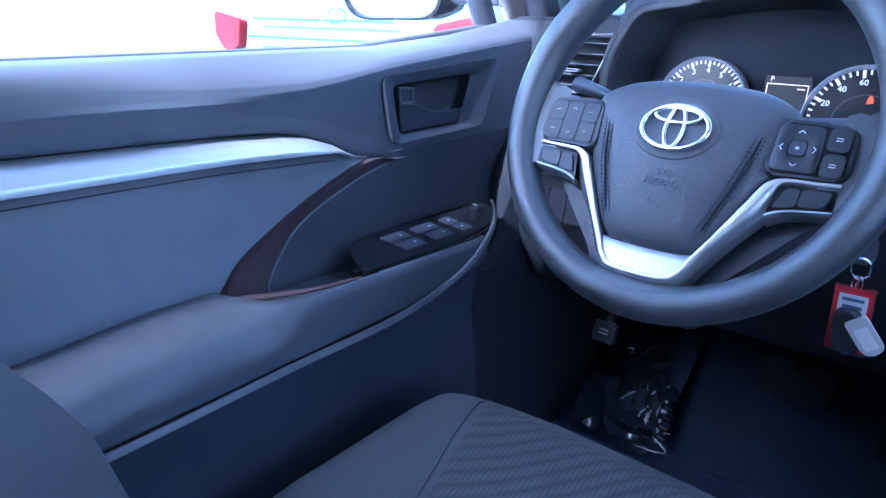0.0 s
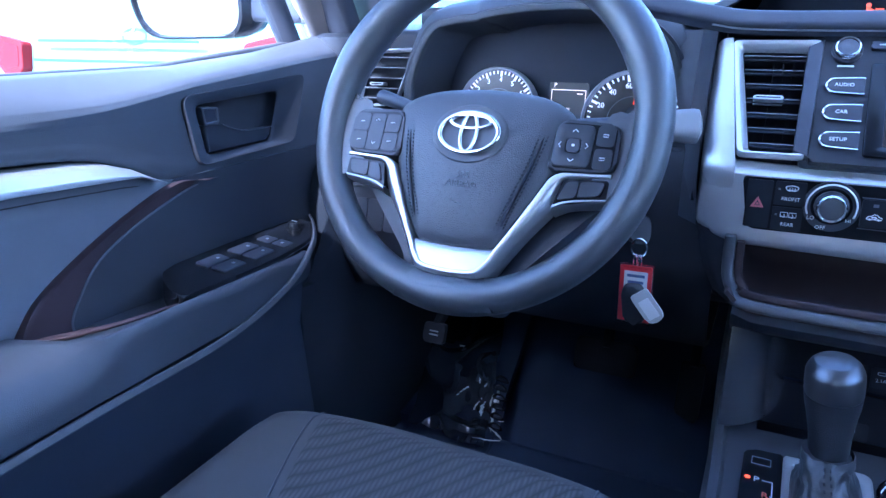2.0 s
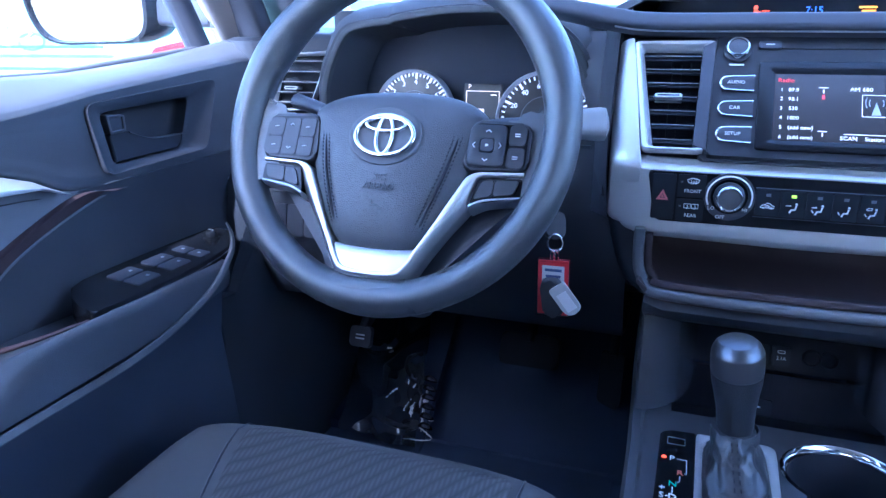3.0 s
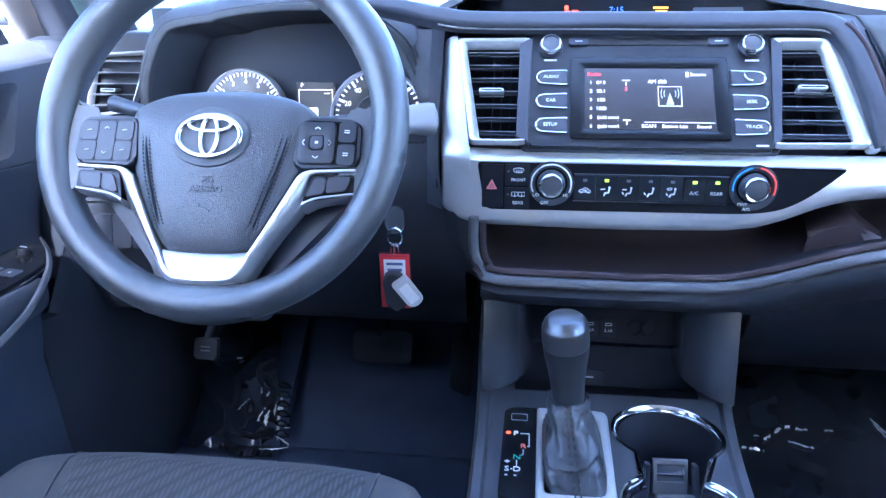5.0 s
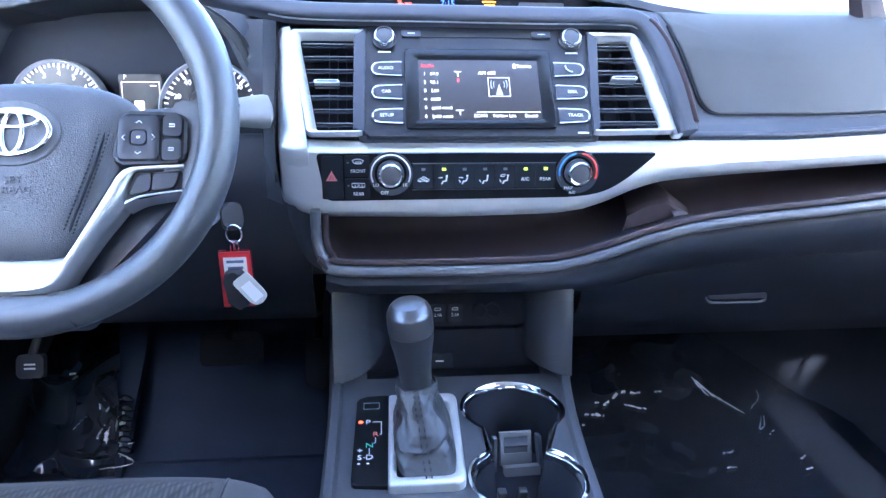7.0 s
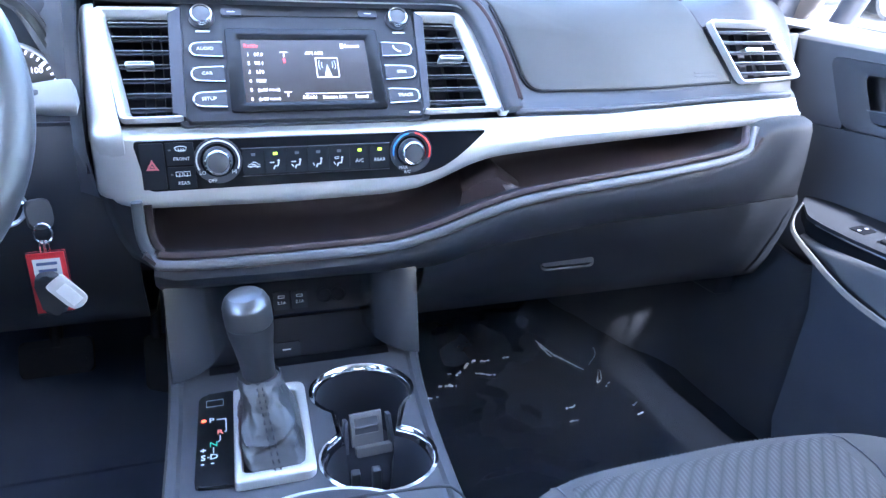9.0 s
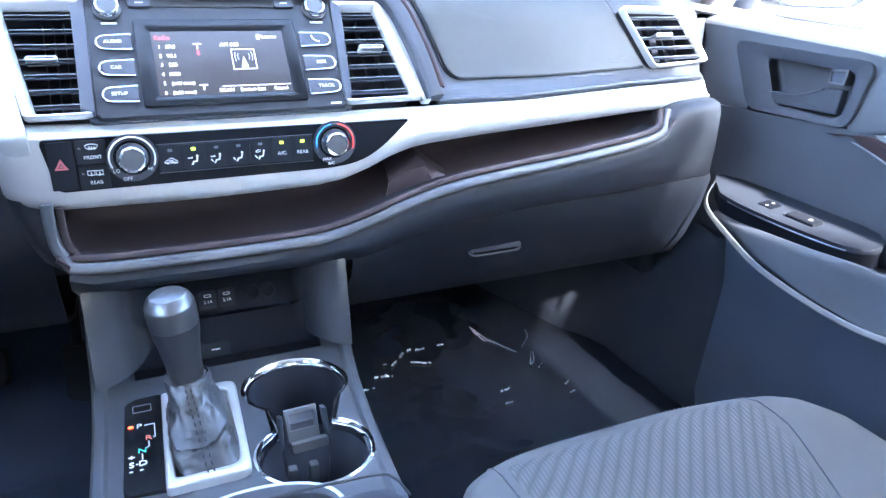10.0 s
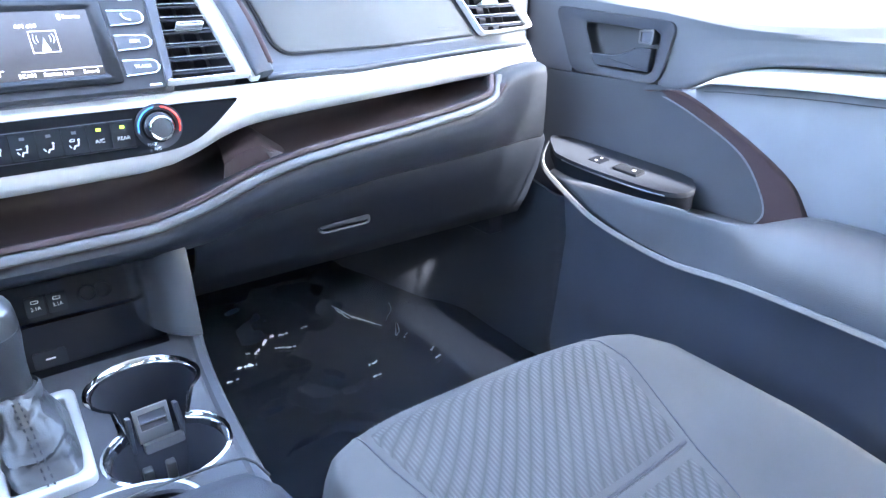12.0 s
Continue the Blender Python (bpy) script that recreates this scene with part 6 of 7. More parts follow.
    part("toggle_bed", prism(rounded(q, 0.003), 0.010, HB, 0.0004, z=0.0330), M_GLOSS, sw)
    for j in range(2):
        q = ([(0.0880, -0.0540), (0.1045, -0.0505), (0.1055, -0.0358), (0.0945, -0.0370)], [(0.1055, -0.0503), (0.1240, -0.0475), (0.1275, -0.0350), (0.1066, -0.0358)])[j]
        q = q if sg > 0 else [(-x, y) for x, y in q][::-1]
        part("toggle_key", prism(rounded(q, 0.0025), 0.004, HB, 0.0010, z=0.0350), M_KEY, sw)
# column behind it
CM = fr((-0.406, 0.667, 1.059), (1, 0, 0), (0, 0.49, 0.87))
co = thing("steering_column", (-0.406, 0.80, 0.98), "black plastic steering column shroud with two stalks", "steering column")
rows = []
for z, w, h, y0 in ((-0.03, 0.045, 0.045, -0.004), (-0.05, 0.062, 0.056, -0.008), (-0.14, 0.066, 0.060, -0.012), (-0.24, 0.066, 0.058, -0.012), (-0.34, 0.060, 0.055, -0.01)):
    rows.append([CM @ Vector((p.x, p.y + y0, z)) for p in rounded(rect(2 * w, 2 * h), 0.025)])
part("shroud", loft(rows, 0, True, True), M_DUCT, co)
SMR = [(-0.345, 0.745, 1.060), (-0.295, 0.765, 1.063), (-0.268, 0.782, 1.064), (-0.255, 0.788, 1.064), (-0.245, 0.793, 1.064)]
part("wiper_stalk", tube(spline(SMR, 5), 0.011, 10, scale=lambda t: 0.6), M_DARK, co)
part("stalk_tip", sweep([(-0.262, 0.788, 1.060), (-0.250, 0.792, 1.060), (-0.238, 0.796, 1.060), (-0.228, 0.799, 1.060), (-0.223, 0.800, 1.060), (-0.220, 0.801, 1.060)], rounded(rect(0.035, 0.024), 0.010), (0, -0.8, 0.5), scale=lambda t: lerp(t, (0, 0.35, 0.7, 0.9, 1.0), (0.72, 0.92, 1.0, 0.86, 0.45))), mat("stalk_grey", (0.235, 0.245, 0.262), 0.5), co, "pale grey stalk end")
SW = fr((-0.329, 0.788, 0.930), (0.94, 0.05, -0.34), (0.30, 0.45, 0.84))
lever = part("tilt_switch", prism(rounded(rect(0.040, 0.026), 0.006), 0.014, SW, 0.003, 3), M_KEY, co, "dark lever with printed marks")
for k in range(3):
    part("lever_mark", prism(rect(0.0035, 0.0016 + 0.001 * (k % 2), -0.008 + 0.008 * k, 0.003), 0.0004, SW, z=0.0003), M_STITCH, lever)
part("light_stalk", tube(spline([(-0.47, 0.755, 1.055), (-0.52, 0.775, 1.062), (-0.56, 0.795, 1.068), (-0.592, 0.81, 1.072)], 5), 0.0075, 10, scale=lambda t: 0.7 + 0.6 * t), M_DARK, co)
# ignition lock, key and its tags
ig = thing("ignition_lock", (-0.29, 0.80, 0.965), "round metal ignition lock beside the column", "ignition lock")
IM = fr((-0.304, 0.815, 0.952), (1, 0.35, 0), (0, 0.25, 0.95))
part("ring", lathe([(0.016, -0.01), (0.016, 0.006), (0.019, 0.008), (0.0205, 0.004), (0.0205, -0.012)], IM, 28), M_DARKSILVER, ig, "metal ring")
part("barrel", lathe([(0.0, 0.002), (0.016, 0.002), (0.016, -0.02)], IM, 24), M_BLACK, ig)
ky = thing("car_key", (-0.268, 0.77, 0.94), "car key in the lock with hanging tags", "key")
part("key_head", prism(rounded(rect(0.022, 0.030), 0.008), 0.010, fr((-0.266, 0.785, 0.951), (0.8, 0.4, 0), (0, 0.2, 1)), 0.003), M_BLACK, ky)
part("key_blade", tube([(-0.270, 0.79, 0.953), (-0.290, 0.81, 0.960)], 0.0025, 6), M_CHROME, ky)
part("split_ring", tube([(-0.264 + 0.008 * math.cos(a), 0.773, 0.935 + 0.010 * math.sin(a)) for a in [2 * math.pi * i / 24 for i in range(24)]], 0.0012, 6, True), M_CHROME, ky, "steel ring")
for x in (-0.2655, -0.262):
    part("chain_link", tube([(x + 0.0026 * math.cos(a), 0.769, 0.9215 + 0.008 * math.sin(a)) for a in [2 * math.pi * i / 16 for i in range(16)]], 0.0008, 5, True), M_CHROME, ky)
M_RED = mat("red_tag_card", (0.77, 0.042, 0.056), 0.4, var=0.1)
TM = fr((-0.2625, 0.762, 0.888), (1, 0, 0.02), (0, 0, 1))
tg = part("red_tag", prism(rounded(rect(0.033, 0.062), 0.001), 0.0016, TM, 0.0003), M_RED, ky, "red and white dealer tag")
part("tag_card", prism(rect(0.024, 0.042, 0, 0.004), 0.0003, TM, z=0.0004), M_WHITE, tg, "printed white card")
for k in range(4):
    part("tag_print", prism(rect(0.018 - 0.002 * (k % 2), 0.003, 0.0, 0.020 - 0.007 * k), 0.0002, TM, z=0.0006), mat("print_blue", (0.10, 0.14, 0.30), 0.6, var=0) if k == 0 else bpy.data.materials["print_blue"], tg)
part("tag_sleeve", ring(rounded(rect(0.036, 0.066), 0.002), rounded(rect(0.031, 0.058), 0.001), 0.0022, TM, z=0.0010), M_FILM, tg, "clear plastic sleeve")
part("remote", prism(rounded(rect(0.022, 0.044), 0.009), 0.010, fr((-0.262, 0.752, 0.878), (1, 0, 0.12), (-0.12, -0.1, 1)), 0.004, 3), M_BLACK, ky, "black remote")
FM_ = fr((-0.2455, 0.745, 0.882), (0.78, 0, 0.62), (-0.66, 0, 0.74))
fb = part("fob_tag", prism(rounded(rect(0.020, 0.036), [0.009, 0.009, 0.003, 0.003]), 0.003, FM_, 0.001), mat("fob_grey", (0.50, 0.52, 0.54), 0.45), ky, "grey plastic key tag")
part("fob_label", prism(rounded(rect(0.012, 0.022, 0, -0.002), 0.001), 0.0004, FM_, z=0.0003), M_WHITE, fb)

# ---- centre console ----
M_FIN = mat("fin_plastic", (0.034, 0.039, 0.050), 0.24, spec=0.8, grain=0.1, grain_scale=1500)
cs = thing("centre_console", (-0.02, 0.6, FLOOR), "charcoal centre console between the seats", "centre console")


def top_z(y):
    return lerp(y, (0.45, 0.58, 0.70, 0.80, 0.86), (0.762, 0.757, 0.752, 0.750, 0.755))


def rail_x(y, s):
    if s < 0:
        return lerp(y, (0.45, 0.58, 0.70, 0.80, 0.86), (-0.160, -0.161, -0.163, -0.167, -0.170))
    return lerp(y, (0.45, 0.544, 0.63, 0.70, 0.75, 0.79, 0.86), (0.070, 0.0775, 0.086, 0.0950, 0.1035, 0.1110, 0.120))


C1, R1, C2, R2 = (0.030, 0.7065), 0.0525, (0.0215, 0.5800), 0.0510
D1, D2 = 0.035, 0.0275


def in_cup(x, y, g=0.0):
    a = math.hypot(x - C1[0], y - C1[1]) < R1 + g
    b = math.hypot(x - C2[0], y - C2[1]) < R2 + g
    q = (y - C2[1]) / (C1[1] - C2[1])
    n = 0.28 < q < 0.72 and abs(x - (C2[0] + (C1[0] - C2[0]) * q)) < lerp(q, (0.35, 0.65), (D2, D1)) + g
    return a or b or n


bm = bmesh.new()
grid = {}
ny, nx = 110, 80
for j in range(ny + 1):
    y = 0.45 + 0.40 * j / ny
    for i in range(nx + 1):
        a, b = rail_x(y, -1), rail_x(y, 1)
        x = a + (b - a) * i / nx
        e = min(i, nx - i) / nx
        grid[i, j] = bm.verts.new((x, y, top_z(y) - 0.010 * max(0, 1 - e / 0.05) ** 2))
for j in range(ny):
    for i in range(nx):
        q = [grid[i, j], grid[i + 1, j], grid[i + 1, j + 1], grid[i, j + 1]]
        c = sum((v.co for v in q), Vector()) / 4
        in_recess = c.y > 0.784 and -0.128 < c.x < 0.080
        if not in_cup(c.x, c.y) and not in_recess:
            bm.faces.new(q)
part("top_plate", bm, M_DASH, cs, "charcoal top plate")
for s in (-1, 1):
    rows = []
    for j in range(21):
        y = 0.40 + 0.56 * j / 20
        x = rail_x(min(y, 0.86), s)
        z = top_z(min(y, 0.86)) + lerp(y, (0.78, 0.84, 0.90, 0.96), (0, 0.02, 0.06, 0.09))
        rows.append([(x - s * 0.012, y, z - 0.003), (x - s * 0.006, y, z + 0.003), (x + s * 0.002, y, z + 0.002), (x + s * 0.006, y, z - 0.008), (x + s * 0.004, y, 0.66), (x + s * 0.012, y, FLOOR)])
    part("side_panel", loft(rows, 0.003), M_DASH, cs)
    # fin between console and dash
    x0, x1 = (-0.166, -0.112) if s < 0 else (0.114, 0.064)
    arc = []
    for k in range(13):
        q = k / 12
        arc.append((x0 + (x1 - x0) * math.sin(q * math.pi / 2), 0.775 + 0.085 * (1 - math.cos(q * math.pi / 2))))
    rows = [[(x, y + dy, z + (0.012 * k / 12 if z < 0.78 else 0)) for k, (x, y) in enumerate(arc)] for z, dy in ((0.752, 0.0), (0.79, 0.006), (0.83, 0.012), (0.868, 0.02))]
    part("fin", loft(rows, 0.005), M_FIN, cs, "rounded grey fin")
M_CLIP = mat("clip_grey", (0.15, 0.156, 0.17), 0.42, 0.4, var=0.04)
# chrome-edged cup wells
def cup_loop(g):
    pts = []
    a1 = math.degrees(math.asin(min(1, (D1 + g) / (R1 + g))))
    for k in range(25):
        a = radians(-90 + a1 + (360 - 2 * a1) * k / 24)
        pts.append((C1[0] + (R1 + g) * math.cos(a), C1[1] + (R1 + g) * math.sin(a)))
    a2 = math.degrees(math.asin(min(1, (D2 + g) / (R2 + g))))
    for k in range(25):
        a = radians(90 + a2 + (360 - 2 * a2) * k / 24)
        pts.append((C2[0] + (R2 + g) * math.cos(a), C2[1] + (R2 + g) * math.sin(a)))
    return pts


rows = [[(p[0], p[1], top_z(p[1]) + h) for p in L] for L, h in ((cup_loop(0.0050), -0.002), (cup_loop(0.0044), 0.0022), (cup_loop(0.0020), 0.0034), (cup_loop(0.0), 0.0020), (cup_loop(-0.0020), -0.004), (cup_loop(-0.0030), -0.014))]
part("cup_ring", loft(rows, 0, False, True), M_CHROME, cs, "smoked chrome cup ring")
rows = [[(p[0], p[1], z) for p in cup_loop(g)] for g, z in ((-0.0028, 0.747), (-0.006, 0.70), (-0.010, 0.675))]
bm = loft(rows, 0, False, True)
bm.verts.ensure_lookup_table()
bm.faces.new(bm.verts[-50:])
part("cup_well", bm, M_DUCT, cs, "black cup well")
CP = fr((0.0245, 0.655, 0.738), (1, 0.05, 0), (0, 0.30, 0.95))
cc = part("cup_clip", ring([(-0.0165, -0.017), (0.0165, -0.017), (0.0165, 0.0165), (-0.0165, 0.0165)], [(-0.0125, -0.005), (0.0125, -0.005), (0.0125, 0.0115), (-0.0125, 0.0115)], 0.005, CP, 0.0008, z=0.002), M_CLIP, cs, "hinged grey cup clip")
part("clip_face", loft([[CP @ Vector((x, y, z)) for x in (-0.0125, -0.006, 0.006, 0.0125)] for y, z in ((-0.006, 0.0), (0.001, -0.0035), (0.003, 0.0012), (0.0045, 0.0), (0.0115, -0.003))], 0.0012), M_DARK, cc)
part("clip_foot", prism(rounded(rect(0.037, 0.009, 0.004, -0.021), 0.0012), 0.010, CP, 0.0010, z=0.012), M_CLIP, cc, "ledge of the clip")
for sg, x in ((-1, -0.0235), (1, 0.0255)):
    part("clip_arm", prism([(x - 0.002, -0.022), (x + 0.002, -0.022), (x + 0.002 - sg * 0.002, 0.012), (x - 0.002 - sg * 0.002, 0.012)], 0.012, CP, 0.0008, z=0.006), M_DARK, cc)
for x in (0.008, 0.0292):
    part("cup_tab", box(x - 0.0045, x + 0.0045, 0.6265, 0.636, 0.676, 0.705, 0.0015), M_CLIP, cs, "small rubber cup tab")
# shift gate
gz = 0.760
gt = part("gate_panel", prism(rounded([(-0.1395, 0.577), (-0.1055, 0.573), (-0.1035, 0.728), (-0.1375, 0.726)], [0.006, 0.002, 0.002, 0.010]), 0.012, fr((0, 0, gz + 0.001), (1, 0, 0), (0, 1, 0)), 0.002), M_GLOSS, cs, "glossy black gear indicator")
GZ = fr((0, 0, gz + 0.0015), (1, 0, 0), (0, 1, 0))
M_GGREEN = mat("gear_green", (0.05, 0.55, 0.35), 0.5, var=0)
M_GRED = mat("gear_red", (0.75, 0.16, 0.10), 0.5, var=0)
for t, x, y, m in (("P", -0.1252, 0.6755, M_WHITE), ("R", -0.1175, 0.6535, M_GRED), ("N", -0.1234, 0.635, M_GGREEN), ("D", -0.1232, 0.616, M_WHITE), ("S", -0.1325, 0.616, M_WHITE), ("+", -0.1325, 0.627, M_WHITE), ("-", -0.1330, 0.6075, M_WHITE), ("-", -0.1245, 0.6075, M_WHITE)):
    words("gear_letter", t, shift(GZ, x, y, 0), 0.0105 if t not in "+-" else 0.011, m, gt)
part("gear_lamp", lathe([(0.0026, 0), (0.0026, 0.0004), (0, 0.0004)], shift(GZ, -0.1325, 0.676, 0), 12), M_LITRED, gt, "lit red lamp")
for pts in (((-0.1205, 0.6755), (-0.1118, 0.6755), (-0.1118, 0.6535), (-0.1135, 0.6535)), ((-0.1175, 0.648), (-0.1175, 0.640), (-0.1195, 0.638)), ((-0.1235, 0.630), (-0.1235, 0.6215)), ((-0.1290, 0.616), (-0.1270, 0.616))):
    part("gear_line", tube([GZ @ Vector((x, y, 0.0001)) for x, y in pts], 0.0005, 4), M_WHITE, gt)
part("release_slot", ring(rounded(rect(0.017, 0.0125, -0.1220, 0.7065), 0.001), rounded(rect(0.0158, 0.0113, -0.1220, 0.7065), 0.001), 0.0004, GZ, z=0.0003), M_DARKSILVER, gt)
SP = fr((0, 0, gz + 0.005), (1, 0, 0), (0, 1, 0))
part("shift_frame", ring(rounded([(-0.1065, 0.566), (-0.0365, 0.566), (-0.0305, 0.720), (-0.1035, 0.720)], [0.006, 0.012, 0.012, 0.004]), rounded([(-0.0985, 0.578), (-0.0450, 0.578), (-0.0410, 0.707), (-0.0965, 0.707)], [0.006, 0.010, 0.010, 0.006]), 0.012, SP, 0.0025, z=0.002), M_SILVER, cs, "satin silver shift frame")
# gear lever
gl = thing("gear_lever", (-0.075, 0.64, gz), "automatic gear lever with a leather boot and a silver-capped knob", "gear lever")
rows = []
N = 72
for k in range(36):
    q = k / 35
    z = gz + 0.004 + 0.058 * q
    w = lerp(q, (0, 0.25, 0.6, 0.86, 0.9, 1), (0.0290, 0.0270, 0.0215, 0.0172, 0.0185, 0.0180))
    d = lerp(q, (0, 0.25, 0.6, 0.9, 1), (0.065, 0.052, 0.031, 0.0215, 0.0195))
    cxk, cyk = -0.0695 - 0.0095 * q, 0.642 + 0.006 * q
    r = []
    for i in range(N):
        a = 2 * math.pi * i / N
        c, s_ = math.cos(a), math.sin(a)
        e = lerp(q, (0, 1), (0.45, 1.0))
        px, py = w * math.copysign(abs(c) ** e, c), d * math.copysign(abs(s_) ** e, s_)
        pv = Vector((c * 1.1, s_ * 1.1, q * 2.8))
        ridge = max(0.0, 1 - abs(noise.noise(pv * 1.2 + Vector((3, 1, 2)))) * 5)
        fine = max(0.0, 1 - abs(noise.noise(Vector((c * 2.0, s_ * 2.0, q * 6.5 + 1.2 * c)))) * 5)
        f = 1 + (0.13 * noise.noise(pv) + 0.070 * ridge + 0.040 * fine) * min(1.0, 5 * q) * min(1.0, 6 * (1 - q))
        r.append((cxk + px * f, cyk + py * f, z + 0.003 * q * noise.noise(Vector((c * 3, s_ * 3, q * 5 + 9)))))
    rows.append(r)
boot = part("boot", loft(rows, 0, True, True), M_BOOT, gl, "creased black leather boot")
for off in (-0.0025, 0.0025):
    bm = bmesh.new()
    path = [Vector((-0.0695 - 0.0095 * q + off, 0.642 + 0.006 * q - lerp(q, (0, 0.25, 0.6, 0.9, 1), (0.065, 0.052, 0.031, 0.0215, 0.0195)) * 1.05 - 0.001, gz + 0.006 + 0.056 * q)) for q in [k / 24 for k in range(25)]]
    for a, b in zip(path[::2], path[1::2]):
        tube([a, b], 0.0008, 5, bm=bm)
    part("boot_stitch", bm, M_DUCT, boot)
KNB = Matrix.Translation((-0.0770, 0.648, 0.816)) @ pose(0, 0, 0, 2, -5, 0)
rows = []
for h, a, b in ((0.0, 0.0145, 0.0155), (0.008, 0.0145, 0.0155), (0.0085, 0.0152, 0.0165), (0.024, 0.0160, 0.0178), (0.040, 0.0182, 0.0208), (0.052, 0.0204, 0.0235), (0.060, 0.0212, 0.0245), (0.0615, 0.0206, 0.0238)):
    rows.append([KNB @ Vector((p[0], p[1], h)) for p in ellipse(a, b, 40)])
kb = part("knob", loft(rows, 0, True, True), M_KNOB, gl, "black leather knob")
rows = []
for h, a, b in ((0.0612, 0.0208, 0.0240), (0.0625, 0.0214, 0.0248), (0.072, 0.0216, 0.0250), (0.0795, 0.0213, 0.0244), (0.0820, 0.0206, 0.0234), (0.0865, 0.0184, 0.0205), (0.0895, 0.0152, 0.0170), (0.0912, 0.0095, 0.0105), (0.0918, 0.001, 0.0012)):
    rows.append([KNB @ Vector((p[0], p[1], h)) for p in ellipse(a, b, 40)])
part("knob_cap", loft(rows, 0, True, True), M_CAP, kb, "smoked silver cap", sharp=24)
part("knob_collar", lathe([(0.0195, 0), (0.0205, 0.003), (0.0205, 0.010), (0.0190, 0.012)], KNB @ Matrix.Translation((0, 0, -0.006)), 28), M_BLACK, kb)
# power and usb panel in the recess
us = thing("usb_panel", (-0.02, 0.90, 0.82), "recess panel with two charging ports, its shade put into the colour", "usb panel")
UM = fr((-0.021, 0.858, 0.806), (1, 0, 0), (0, 0.30, 0.95))
part("plate", prism(rounded(rect(0.24, 0.056, 0, 0.006), 0.008), 0.01, UM, 0.002), M_RECESS_SHADE, us)
part("lower_plate", prism(rounded(rect(0.23, 0.050, 0, -0.052), 0.006), 0.01, shift(UM, 0, 0, -0.004), 0.002), M_RECESS_SHADE, us)
part("floor", loft([[(x, y, z) for x in (-0.14, -0.02, 0.10)] for y, z in ((0.775, 0.749), (0.79, 0.747), (0.82, 0.740), (0.845, 0.728), (0.862, 0.726))], 0.003), M_RECESS_SHADE, us)
for x in (-0.0185, 0.0035):
    pt = part("port", prism(rounded(rect(0.019, 0.022, x, -0.005), 0.002), 0.006, UM, 0.001, z=0.003), M_POD, us)
    part("port_symbol", ring(rounded(rect(0.008, 0.0035, x, 0.0), 0.0015), rounded(rect(0.0065, 0.0022, x, 0.0), 0.001), 0.0003, UM, z=0.0034), M_WHITE, pt)
    words("port_text", "2.1A", shift(UM, x, -0.0075, 0.0034), 0.0055, M_WHITE, pt)
for x in (0.035, 0.052):
    part("socket", lathe([(0.010, 0.0), (0.010, 0.003), (0.008, 0.004), (0.0075, 0.0)], shift(UM, x, -0.003, 0.0), 20), M_POD, us)
tx = part("aux_cover", prism(rounded(rect(0.034, 0.018, -0.017, -0.066), 0.002), 0.004, UM, 0.001), M_POD, us)
part("aux_mark", prism(rect(0.010, 0.0018, -0.017, -0.066), 0.0003, UM, z=0.0004), M_WHITE, tx)
# armrest lid behind the cups
al = thing("console_armrest", (-0.02, 0.3, 0.72), "dark padded console armrest lid", "armrest")
rows = []
for j in range(17):
    q = j / 16
    y = 0.500 - 0.42 * q
    dz = -0.045 * max(0, 1 - q / 0.12) ** 2
    w = lerp(q, (0, 0.04, 0.1, 0.25, 1), (0.092, 0.104, 0.110, 0.119, 0.124))
    rows.append([(-0.032 + u * w, y - 0.010 * abs(u) ** 2 * (1 if q < 0.2 else 0), 0.802 + dz - 0.035 * max(0, (abs(u) - 0.75) / 0.25) ** 2) for u in [-1 + 2 * i / 20 for i in range(21)]])
part("lid", loft(rows, 0.02), mat("lid_leather", (0.0342, 0.038, 0.0494), 0.5, spec=0.3, grain=0.4, grain_scale=520, kind="leather"), al, "padded dark lid")
part("box", box(-0.145, 0.08, 0.08, 0.485, FLOOR, 0.752, 0.01), M_LOWER, al)
latch = [(-0.118, 0.500), (-0.100, 0.522), (-0.070, 0.534), (-0.040, 0.5365), (-0.0126, 0.532), (0.010, 0.5215), (0.0215, 0.506), (0.024, 0.490)]
lt = spline(latch, 5)
rows = [[(p.x, p.y, 0.752) for p in lt], [(p.x, p.y, 0.764) for p in lt], [(-0.045 + (p.x + 0.045) * 0.97, 0.44 + (p.y - 0.44) * 0.965, 0.769) for p in lt], [(-0.045 + (p.x + 0.045) * 0.90, 0.44 + (p.y - 0.44) * 0.80, 0.780) for p in lt], [(-0.045 + (p.x + 0.045) * 0.86, 0.44 + (p.y - 0.44) * 0.60, 0.786) for p in lt]]
part("lid_latch", loft(rows, 0.003), M_DASH, al, "rounded latch lip of the lid")
part("lid_trim", tube([(p.x, p.y, 0.766) for p in lt], 0.0028, 8), M_DARKSILVER, al, "thin silver edge")
part("lid_seam", tube([(-0.032 + u * 0.1085, 0.4815 - 0.010 * u * u, 0.7995 - 0.035 * max(0, (abs(u) - 0.75) / 0.25) ** 2) for u in [-0.96 + 1.92 * i / 24 for i in range(25)]], 0.0012, 6), M_BLACK, al)

# ---- footwells ----
def floor_mat(name, x0, x1, y0, y1, label):
    rows = []
    for j in range(15):
        y = y0 + (y1 - y0) * j / 14
        z = FLOOR + 0.012 + lerp(y, (1.02, 1.10, 1.22), (0, 0.015, 0.07))
        rows.append([(x0 + (x1 - x0) * i / 10, y, z + 0.002 * noise.noise(Vector((i * 0.7, j * 0.5, x0)))) for i in range(11)])
    return tagged(part(name, loft(rows, 0.008), M_CARPET), label, "floor mat")


floor_mat("floor_mat", -0.60, -0.20, 0.70, 1.18, "black carpet floor mat in the driver's footwell")
